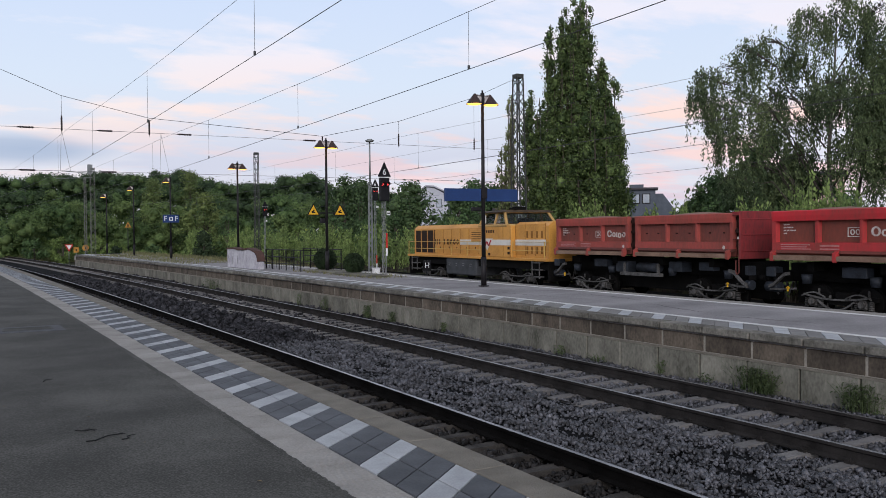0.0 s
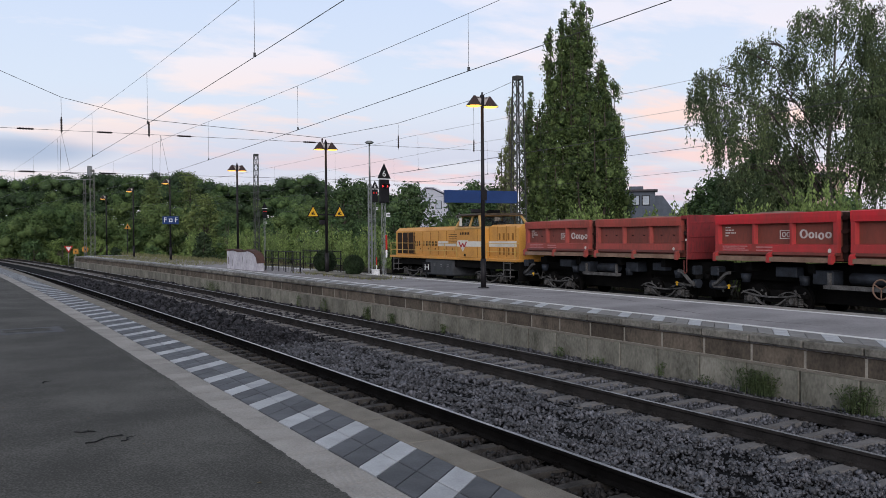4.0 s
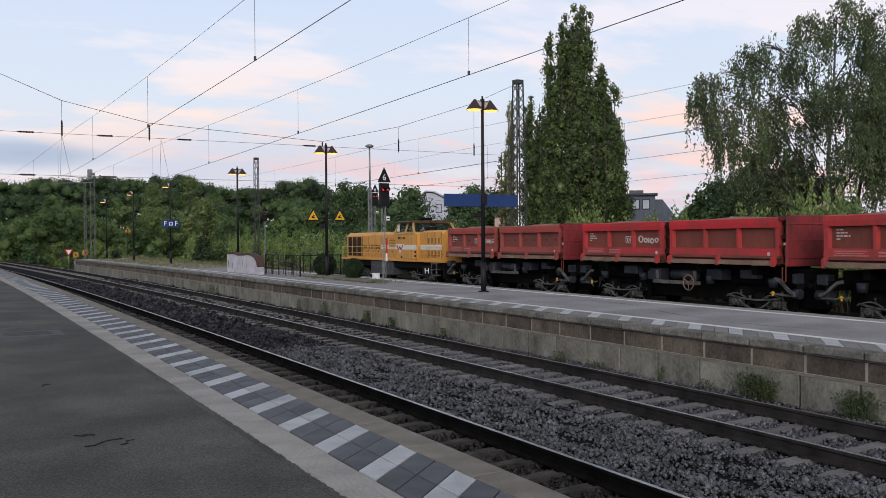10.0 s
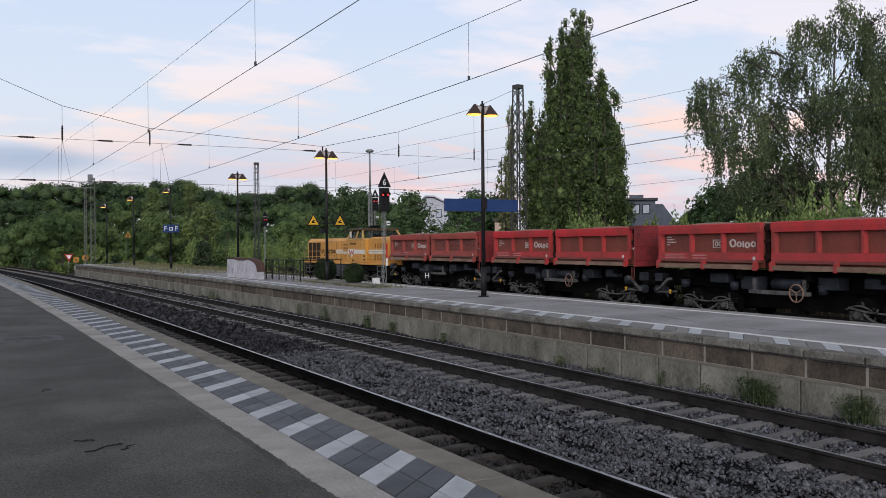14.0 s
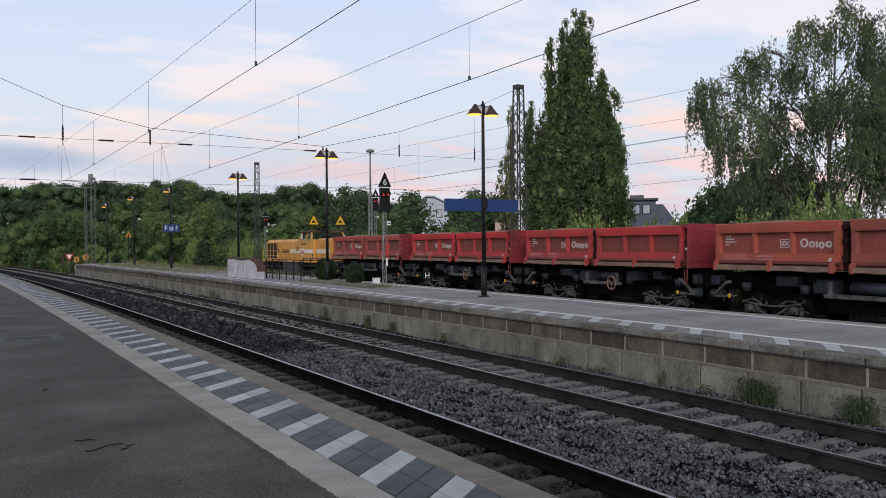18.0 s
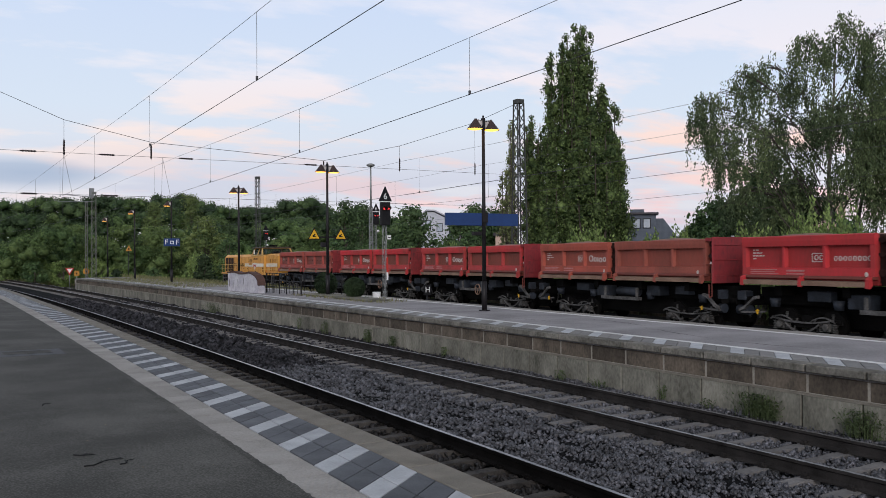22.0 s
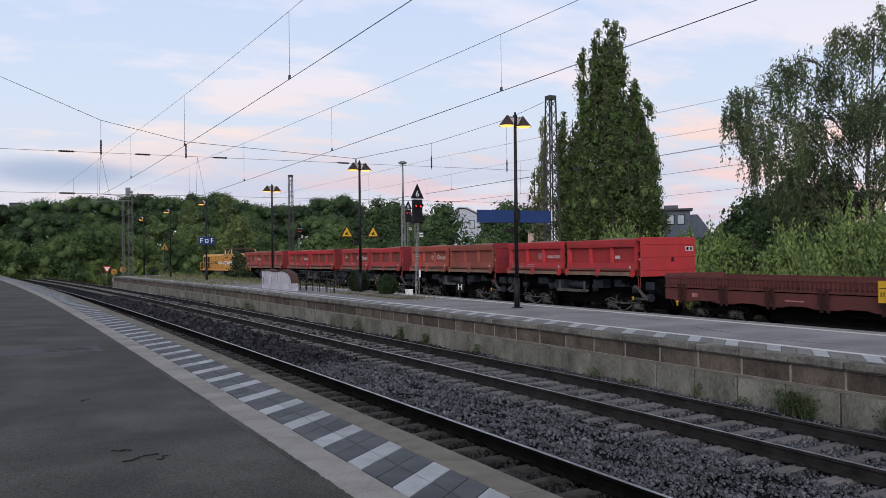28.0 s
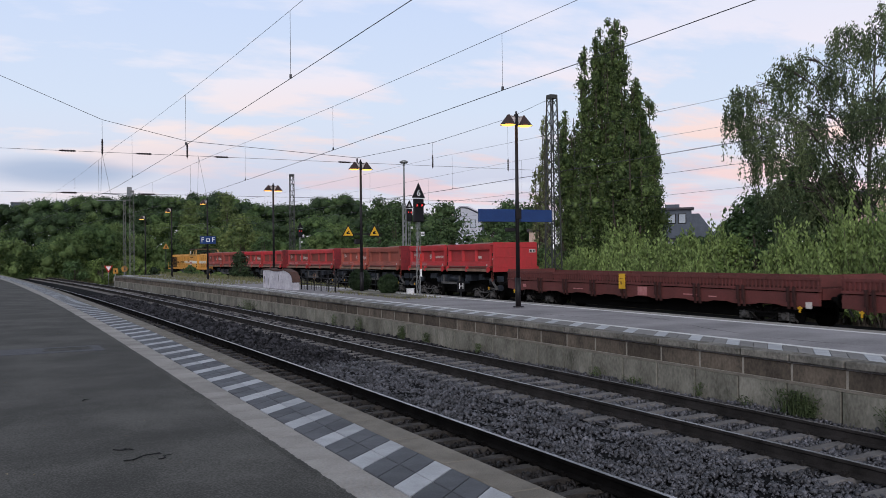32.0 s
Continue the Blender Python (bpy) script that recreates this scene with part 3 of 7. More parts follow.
def bogie(parent, y, base=1.8, rods=None):
    h = base / 2
    bm = bmesh.new()
    box(bm, -0.95, -0.2, 0.42, 0.95, 0.2, 0.75)
    for d in (-1, 1):
        beam(bm, [(-h - 0.45, 0.60), (-h + 0.32, 0.62), (-0.3, 0.44), (0.3, 0.44), (h - 0.32, 0.62), (h + 0.45, 0.60)], d * 0.95, d * 1.06, 0.13)
    bmesh.ops.recalc_face_normals(bm, faces=bm.faces[:])
    ob = part("bogie", bm, BLACK, parent, "black steel bogie frame with springs")
    ob.matrix_basis = pose(0, y, 0)
    for d in (-1, 1):
        x = d * 1.0
        for q in (-h, h):
            bm = boxes((min(x - d * 0.1, x + d * 0.13), q - 0.14, 0.30, max(x - d * 0.1, x + d * 0.13), q + 0.14, 0.58), bevel=0.03)
            tube(bm, (x + d * 0.13, q, 0.45), (x + d * 0.20, q, 0.45), 0.12, 0.10, n=12)
            part("axle_box", bm, GREY_STEEL, ob)
            for o in (-0.25, 0.25):
                bm = bmesh.new()
                for k in range(5):
                    tube(bm, (x + d * 0.05, q + o, 0.29 + 0.055 * k), (x + d * 0.05, q + o, 0.325 + 0.055 * k), 0.09, 0.075, n=8)
                part("spring", bm, GREY_STEEL, ob)
        # bowed brake rods, one deep and one flat
        bm = bmesh.new()
        n = 10
        beam(bm, [(-h * 0.72 + h * 1.44 * k / n, 0.24 + 0.26 * (2 * k / n - 1) ** 2) for k in range(n + 1)], x + d * 0.15, x + d * 0.20, 0.055)
        beam(bm, [(-h - 0.3 + (base + 0.6) * k / n, 0.66 - 0.12 * (1 - (2 * k / n - 1) ** 2)) for k in range(n + 1)], x + d * 0.13, x + d * 0.18, 0.05)
        for q in (-1, 1):
            beam(bm, [(q * (h - 0.52 + 0.11 * k), 0.60 + 0.13 * math.sin(math.pi * k / 8)) for k in range(9)], x + d * 0.16, x + d * 0.20, 0.035)
            beam(bm, [(q * (h - 0.55), 0.62), (q * (h - 0.42), 0.22)], x - d * 0.05, x + d * 0.03, 0.07)
        bmesh.ops.recalc_face_normals(bm, faces=bm.faces[:])
        part("brake_rod", bm, rods or PALE_STEEL, ob, "pale bowed brake rods")
    wheelset(parent, y - base / 2)
    wheelset(parent, y + base / 2)


def buffers(parent, y, d, reach=0.55):
    for x in (-0.875, 0.875):
        bm = bmesh.new()
        tube(bm, (x, y, 1.05), (x, y + d * reach * 0.6, 1.05), 0.1, n=12)
        tube(bm, (x, y + d * reach * 0.55, 1.05), (x, y + d * (reach - 0.05), 1.05), 0.08, n=12)
        tube(bm, (x, y + d * (reach - 0.05), 1.05), (x, y + d * reach, 1.05), 0.23, n=16)
        part("buffer", bm, BLACK, parent)
    bm = bmesh.new()
    box(bm, -0.08, min(y, y + d * reach * 0.7), 0.97, 0.08, max(y, y + d * reach * 0.7), 1.12)
    tube(bm, (0, y + d * reach * 0.7, 1.0), (0, y + d * reach * 0.8, 0.7), 0.04, n=6)
    tube(bm, (-0.35, y + d * 0.05, 0.95), (-0.3, y + d * 0.3, 0.5), 0.035, n=6)
    part("coupling", bm, GREY_STEEL, parent)


RUNNING = ("wheelset", "bogie", "buffer", "coupling")


def bend_knots(v, knots):
    """Values moved along a table of (drawn, built) sizes."""
    xs, ys = zip(*sorted(knots))
    return np.interp(v, (xs[0] - 9, *xs, xs[-1] + 9), (ys[0] - 9, *ys, ys[-1] + 9))


def sized(ob, along, up, skip=RUNNING):
    """Bring the drawn parts of a vehicle to their built lengths and heights."""
    for c in ob.children:
        if c.name.split(".")[0] in skip:
            continue
        co = np.empty(len(c.data.vertices) * 3)
        c.data.vertices.foreach_get("co", co)
        co = co.reshape(-1, 3)
        co[:, 1], co[:, 2] = bend_knots(co[:, 1], along), bend_knots(co[:, 2], up)
        c.data.vertices.foreach_set("co", co.ravel())
        sized(c, along, up, skip)


def bars(parent, x, rects, material, name="marking", label="", thick=0.004):
    """Flat painted bars on the side at x; rects of (y0, z0, y1, z1)."""
    for y0, z0, y1, z1 in rects:
        part(name, boxes((x - thick, min(y0, y1), z0, x + thick, max(y0, y1), z1)), material, parent, label)


def ring(parent, x, y, z, w, h, t, material, name="lettering", thick=0.004):
    """Flat oval band on the side at x, centred on (y, z)."""
    bm = bmesh.new()
    n = 14
    loops = []
    for xx in (x - thick, x + thick):
        for k in (0, 1):
            loops.append([bm.verts.new((xx, y + (w / 2 - k * t) * math.cos(2 * math.pi * i / n), z + (h / 2 - k * t) * math.sin(2 * math.pi * i / n))) for i in range(n)])
    for a, b in ((0, 1), (2, 3), (0, 2), (1, 3)):
        for i in range(n):
            bm.faces.new((loops[a][i], loops[a][(i + 1) % n], loops[b][(i + 1) % n], loops[b][i]))
    bmesh.ops.recalc_face_normals(bm, faces=bm.faces[:])
    return part(name, bm, material, parent)


def hopper_box(parent, y1, y0, rim, panel, rear_wall):
    """One tipping body between y0 (rear) and y1 (front)."""
    X, ZT, ZB = 1.45, 3.0, 1.36
    bm = bmesh.new()
    prof = [(-1.30, ZB - 0.06), (-1.30, ZT - 0.02), (-1.24, ZT - 0.02), (-1.24, ZB), (1.24, ZB), (1.24, ZT - 0.02), (1.30, ZT - 0.02), (1.30, ZB - 0.06)]
    a_, b_ = [bm.verts.new((u, y0 + 0.003, v)) for u, v in prof], [bm.verts.new((u, y1 - 0.003, v)) for u, v in prof]
    for i in range(8):
        bm.faces.new((a_[i], a_[(i + 1) % 8], b_[(i + 1) % 8], b_[i]))
    for q in (a_, b_):
        bm.faces.new((q[0], q[1], q[2], q[3]))
        bm.faces.new((q[4], q[5], q[6], q[7]))
        bm.faces.new((q[0], q[3], q[4], q[7]))
    bmesh.ops.recalc_face_normals(bm, faces=bm.faces[:])
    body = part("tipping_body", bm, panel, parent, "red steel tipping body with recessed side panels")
    # added dark plate turns the slit between the bodies black
    part("end_plate", boxes((-1.42, y1, 1.42, 1.42, y1 + 0.02, 2.985)), SOOT_SHADE, body, "sooty end of the body, darkened for the shade of the gap")
    for y in (y0 + 0.03, y1 - 0.03):
        part("end_sheet", boxes((-1.238, y - 0.025, ZB, 1.238, y + 0.025, ZT - 0.03)), SOOT_SHADE, body)
    L = y1 - y0
    band = BANDS.get(rim, rim)
    lip = LIPS[0 if rim in (REDS[0][0], REDS[3][0]) else 1]
    for d in (-1, 1):
        part("top_rail", prism([(d * 1.302, 2.665), (d * 1.302, ZT), (d * 1.40, ZT + 0.012), (d * (X + 0.02), ZT - 0.02), (d * (X + 0.02), 2.84), (d * X, 2.665)], y0, y1), rim, body, "red top rail")
        part("lower_band", prism([(d * 1.302, 1.815), (d * 1.44, 1.80), (d * 1.455, 1.62), (d * 1.302, 1.62)], y0, y1), band, body, "red lower band")
        part("lip", prism([(d * 1.302, 1.618), (d * 1.452, 1.618), (d * 1.50, 1.45), (d * 1.50, 1.42), (d * 1.302, 1.42)], y0 + 0.01, y1 - 0.01), lip, body, "dirty brown-red lip")
        def rib(d, a, b):
            """Pressed rib: wide root, narrow flat face."""
            bm = bmesh.new()
            lo, hi = [], []
            for x_, y_ in ((1.302, a - (0.03 if a > y0 + 0.02 else 0)), (1.44, a), (1.44, b), (1.302, b + (0.03 if b < y1 - 0.02 else 0))):
                lo.append(bm.verts.new((d * x_, y_, 1.80)))
                hi.append(bm.verts.new((d * x_, y_, 2.663)))
            for n in range(4):
                bm.faces.new((lo[n], lo[(n + 1) % 4], hi[(n + 1) % 4], hi[n]))
            bm.faces.new(lo)
            bm.faces.new(hi)
            bmesh.ops.recalc_face_normals(bm, faces=bm.faces[:])
            return bm
        for u in (0.0, 0.345, 0.655, 1.0):
            w = 0.085 if 0 < u < 1 else 0.14
            c = y0 + L * u
            a, b = (c - w / 2, c + w / 2) if 0 < u < 1 else ((y0, y0 + w) if u == 0 else (y1 - w, y1))
            part("rib", rib(d, a, b), band, body)
            if u < 1:
                bm = prism([(d * 1.304, 2.66), (d * 1.43, 2.66), (d * 1.304, 2.50)], b + 0.002, b + 0.02)
                part("gusset", bm, band, body)
        for u in (0.17, 0.5, 0.83) if rim is REDS[0][0] else ():
            c = y0 + L * u
            for o in (-0.32, 0.34):
                part("lashing_eye", boxes((min(d * 1.302, d * 1.33), c + o - 0.035, 2.19, max(d * 1.302, d * 1.33), c + o + 0.035, 2.235)), BLACK, body)
        part("chute_edge", prism([(d * 1.40, 1.255), (d * 1.40, 1.40), (d * 1.60, 1.375), (d * 1.60, 1.25)], y0 + 0.16, y1 - 0.16), TAN, body, "worn beige discharge edge")
        part("chute_pan", boxes((min(d * 0.6, d * 1.398), y0 + 0.1, 1.27, max(d * 0.6, d * 1.398), y1 - 0.1, 1.298)), BLACK, body)
        for u in (0.025, 0.5, 0.975):
            c = y0 + (y1 - y0) * u
            bm = prism([(d * 1.452, 1.60), (d * 1.53, 1.57), (d * 1.62, 1.43), (d * 1.625, 1.22), (d * 1.56, 1.20), (d * 1.452, 1.30)], c - 0.055, c + 0.055)
            part("hinge_bracket", bm, band, body)
    # heaped load
    nx, ny = 6, 18
    vs, fs = [], []
    for j in range(ny + 1):
        for i in range(nx + 1):
            u, v = i / nx, j / ny
            h = 0.14 * math.sin(math.pi * u) * (0.7 + 0.3 * math.sin(9 * v + y0)) * min(1, 4 * v, 4 * (1 - v) + 0.3)
            vs.append((-1.25 + 2.5 * u, y0 + 0.06 + (y1 - y0 - 0.12) * v, 2.97 + h + 0.03 * noise.noise(Vector((u * 4, v * 9, y0)))))
    for j in range(ny):
        for i in range(nx):
            a = j * (nx + 1) + i
            fs.append((a, a + 1, a + nx + 2, a + nx + 1))
    ld = mesh_of("load", vs, fs, LOAD, body, "heaped brown spoil")
    ld.data.polygons.foreach_set("use_smooth", [True] * len(fs))
    # end gear: hydraulic arms at the body's end
    e = y0 - 0.10
    for x in (-1.15, 1.15):
        bm = boxes((x - 0.05, e, 1.3, x + 0.05, e + 0.1, 2.9))
        for z in (1.7, 2.3, 2.8):
            tube(bm, (x - 0.14, e + 0.02, z), (x + 0.14, e + 0.02, z), 0.09, n=10)
        part("end_gear", bm, SOOT_SHADE, body)
    if rear_wall:
        e = y0 - 0.36
        bm = boxes((-1.48, e, 1.22, 1.26, e + 0.06, 3.06), bevel=0.02)
        for xa, xb in ((-1.48, -1.36), (1.14, 1.26)):
            box(bm, xa, e + 0.05, 2.92, xb, y0 - 0.02, 3.04)
        w = part("end_wall", bm, PLUM if rim in (REDS[0][0], REDS[1][0]) else rim if rim is REDS[4][0] else MAROON_WALL, body, "flat dirty red end wall")
        for z in (1.45, 2.1, 2.75):
            part("stiffener", boxes((-1.40, e - 0.022, z, 1.18, e - 0.001, z + 0.05), bevel=0.008), w.data.materials[0], w)
        if rim is REDS[4][0]:
            part("marking", boxes((0.75, e - 0.007, 2.42, 1.15, e - 0.001, 2.66)), MARK, w)
            for x_ in (0.80, 0.98):
                part("marking", boxes((x_, e - 0.012, 2.47, x_ + 0.11, e - 0.008, 2.61)), BLACK, w)
            part("marking", boxes((0.02, e - 0.007, 1.85, 0.16, e - 0.001, 2.08)), SOOT_SHADE, w)
        # bent grab rail at the corner
        bm = bmesh.new()
        rail_ = [(-1.47, y0 - 0.05, 1.92), (-1.47, y0 - 0.30, 1.92), (-1.47, y0 - 0.30, 0.78), (-1.47, y0 - 0.20, 0.72), (-1.47, y0 - 0.16, 0.80), (-1.47, y0 - 0.16, 1.2)]
        for p_, q_ in zip(rail_, rail_[1:]):
            tube(bm, p_, q_, 0.02, n=6)
        part("grab_rail", bm, lip, w)
        # rollers and levers in the gap before the wall
        bm = boxes((-1.36, y0 - 0.30, 2.58, -1.12, y0 - 0.12, 2.80), (-1.34, y0 - 0.26, 1.55, -1.2, y0 - 0.12, 2.58), bevel=0.03)
        tube(bm, (-1.42, y0 - 0.2, 2.30), (-1.1, y0 - 0.2, 2.30), 0.11, n=12)
        tube(bm, (-1.42, y0 - 0.24, 1.80), (-1.1, y0 - 0.24, 1.80), 0.09, n=12)
        part("lever_gear", bm, SOOT_SHADE, w)
        bm = bmesh.new()
        tube(bm, (-1.44, y0 - 0.24, 1.98), (-1.425, y0 - 0.24, 1.98), 0.06, n=14)
        part("disc", bm, MARK, w)
        part("step", boxes((0.2, e - 0.02, 1.28, 0.95, e - 0.002, 1.36)), GREY_STEEL, w)
    return body


def hopper_wagon(k, behind):
    rim, panel = REDS[k]
    labels = ["dusty dark red side-tipping wagon with two bodies", "bright red side-tipping wagon with two bodies",
              "dull red side-tipping wagon with two bodies", "rust-brown side-tipping wagon with two bodies",
              "fresh bright red side-tipping wagon at the end of the hoppers"]
    w = thing("tipper_wagon", labels[k], "wagon", group="side-tipping wagons")
    # local y runs forward; the front body begins at 0
    a = hopper_box(w, 0.0, -4.70, rim, panel, False)
    b = hopper_box(w, -5.02, -10.05, BROWN_RIM if k == 3 else rim, panel, True)
    part("centre_sill", boxes((-0.55, -10.75, 0.60, 0.55, 0.10, 1.18)), BLACK, w, "black steel underframe")
    # added black boxes fill the space below the sill with shade
    for q in ((-0.4, -7.2, 0.28, 0.4, -3.1, 0.598), (-0.3, -3.1, 0.24, 0.3, 0.05, 0.598), (-0.3, -10.65, 0.24, 0.3, -7.2, 0.598)):
        part("sill_web", boxes(q), BLACK, w)
    for y in (-10.65, 0.06):
        part("headstock", boxes((-1.25, y - 0.06, 0.55, 1.25, y + 0.06, 0.86)), BLACK, w)
    for y in (-1.2, -3.6, -6.2, -8.8):
        part("cross_beam", boxes((-1.2, y - 0.12, 0.95, 1.2, y + 0.12, 1.26)), BLACK, w)
    for y in (-5.2,):
        bm = boxes((-1.42, y - 1.15, 0.50, -1.22, y + 1.0, 0.62), (-1.34, y - 1.0, 0.62, -1.26, y - 0.92, 1.0), (-1.34, y + 0.85, 0.62, -1.26, y + 0.93, 1.0))
        part("step_beam", bm, PALE_STEEL, w, "grey step trough")
        bm = bmesh.new()
        tube(bm, (-1.05, y - 0.75, 0.83), (-1.05, y + 0.35, 0.83), 0.19, n=14)
        part("air_tank", bm, BLUE_BOX, w)
        for q in ((-1.15, y + 0.9, 0.6, -0.7, y + 1.6, 1.05), (-1.1, y - 2.0, 0.7, -0.6, y - 1.3, 1.1), (-1.12, y + 2.2, 0.78, -0.8, y + 3.0, 1.12), (-1.12, y - 3.6, 0.8, -0.8, y - 2.9, 1.12)):
            part("valve_box", boxes(q, bevel=0.02), BLUE_BOX, w)
    if k in (1, 2):
        bm = bmesh.new()
        n, r, c = 18, 0.27, Vector((-1.46, -6.03, 0.60))
        for i in range(n):
            p, q = (c + Vector((0, r * math.cos(t), r * math.sin(t))) for t in (2 * math.pi * i / n, 2 * math.pi * (i + 1) / n))
            tube(bm, p, q, 0.022, n=6)
        for t in (0.5, 2.6, 4.7):
            tube(bm, c, c + Vector((0, r * math.cos(t), r * math.sin(t))), 0.018, n=6)
        part("brake_wheel", bm, TAN, w, "pale hand brake wheel").matrix_basis = pose(0, -0.53, 0.40)
    for y, d in ((0.25, 1), (-10.6, -1)):
        bm = boxes((-1.3, y - 0.22, 0.72, -0.95, y + 0.18, 1.05), bevel=0.03)
        part("valve_box", bm, BLUE_BOX, w)
        bm = bmesh.new()
        beam(bm, [(y - d * 0.02, 0.62), (y - d * 0.22, 0.68), (y - d * 0.62, 0.98), (y - d * 0.80, 1.02)], -1.40, -1.30, 0.09)
        beam(bm, [(y - d * 0.05, 0.55), (y - d * 0.5, 0.56), (y - d * 1.0, 0.60)], -1.36, -1.26, 0.05)
        bmesh.ops.recalc_face_normals(bm, faces=bm.faces[:])
        part("bracket", bm, PALE_STEEL, w, "grey angled bracket")
        bm = bmesh.new()
        tube(bm, (-1.1, y - d * 0.25, 0.60), (-1.1, y + d * 0.30, 0.60), 0.15, n=14)
        part("tipping_cylinder", bm, BLUE_BOX, w)
        bm = boxes((-1.44, y - d * 0.82 - 0.018, 0.52, -1.40, y - d * 0.82 + 0.018, 0.66), (-1.44, y - d * 0.82 - 0.06, 0.60, -1.402, y - d * 0.82 + 0.06, 0.63))
        part("brake_lever", bm, YELLOW_SIGN, w, "yellow change-over lever")
    for y in (-3.2, -6.6, -9.4, -0.9):
        bm = bmesh.new()
        tube(bm, (-1.0, y, 1.0), (-1.0, y, 0.74), 0.17, 0.13, n=12)
        part("tipping_cylinder", bm, BLUE_BOX, w)
    bogie(w, -2.2)
    bogie(w, -9.4)
    buffers(w, 0.16, 1, 0.40)
    buffers(w, -11.30, -1, 0.50)
    # painted markings: plain bars and rings
    x = -1.3045
    fade = MARK
    for j in range(4):
        u = -0.32
        for q in ((0.07, 0.11), (0.1, 0.12, 0.06), (0.09, 0.08, 0.12, 0.05), (0.12,))[j]:
            bars(a, x, [(u, 2.50 - 0.12 * j, u - q, 2.555 - 0.12 * j)], MARK)
            u -= q + 0.035
    bars(a, -1.456, [(-0.35, 1.64, -1.45, 1.665), (-0.35, 1.69, -1.3, 1.715), (-0.35, 1.74, -1.4, 1.765), (-1.75, 1.64, -2.4, 1.67), (-1.75, 1.71, -2.4, 1.75)], MARK_DIM)
    y, z = -2.55, 2.02
    bars(a, x, [(y, z, y - 0.48, z + 0.03), (y, z + 0.33, y - 0.48, z + 0.36), (y, z + 0.032, y - 0.03, z + 0.328), (y - 0.45, z + 0.032, y - 0.48, z + 0.328)], fade, "emblem")
    ring(a, x, y - 0.155, z + 0.18, 0.15, 0.22, 0.035, fade, "emblem")
    ring(a, x, y - 0.325, z + 0.18, 0.15, 0.22, 0.035, fade, "emblem")
    if k < 4:
        ring(a, x, -3.43, 2.22, 0.29, 0.37, 0.065, fade)
        ring(a, x, -3.70, 2.165, 0.21, 0.26, 0.06, fade)
        bars(a, x, [(-3.84, 2.04, -3.90, 2.29)], fade, "lettering")
        ring(a, x, -4.04, 2.13, 0.21, 0.28, 0.06, fade)
        ring(a, x, -4.29, 2.165, 0.22, 0.26, 0.06, fade)
    else:
        for j in range(8):
            ring(a, x, -3.36 - 0.155 * j, 2.16, 0.12, 0.2, 0.03, fade)
    bm = bmesh.new()
    tube(bm, (-1.462, -4.45, 1.66), (-1.452, -4.45, 1.66), 0.055, n=14)
    part("disc", bm, MARK, a)
    bm = bmesh.new()
    tube(bm, (-1.462, -9.65, 1.66), (-1.452, -9.65, 1.66), 0.055, n=14)
    part("disc", bm, MARK, b)
    if k == 4:
        bars(b, x, [(-8.45, 2.02, -8.8, 2.2)], MARK)
    along = ((0.6, 0.6), (0, 0), (-4.70, -5.09), (-5.02, -5.55), (-10.05, -10.72), (-10.55, -11.22), (-10.9, -11.25))
    ends = ("bracket", "brake_lever", "tipping_cylinder")
    for body_ in (a, b):
        sized(body_, along, BODY_UP)
        co = np.array([v.co for v in body_.data.vertices])
        body_.data.vertices.foreach_set("co", np.c_[co[:, 0], bend_knots(co[:, 1], along), bend_knots(co[:, 2], BODY_UP)].ravel())
    sized(w, along, ((0.24, 0.30), (0.50, 0.92), (0.62, 1.04), (1.26, 1.64)), RUNNING + ends + ("tipping_body", "brake_wheel"))
    sized(w, along, ((0.5, 0.70), (1.05, 1.30)), RUNNING + ("tipping_body", "centre_sill", "sill_web", "headstock", "cross_beam", "step_beam", "air_tank", "valve_box", "brake_wheel"))
    LOG.append((w, behind))
    return w


for k in range(5):
    hopper_wagon(k, 12.463 * k)


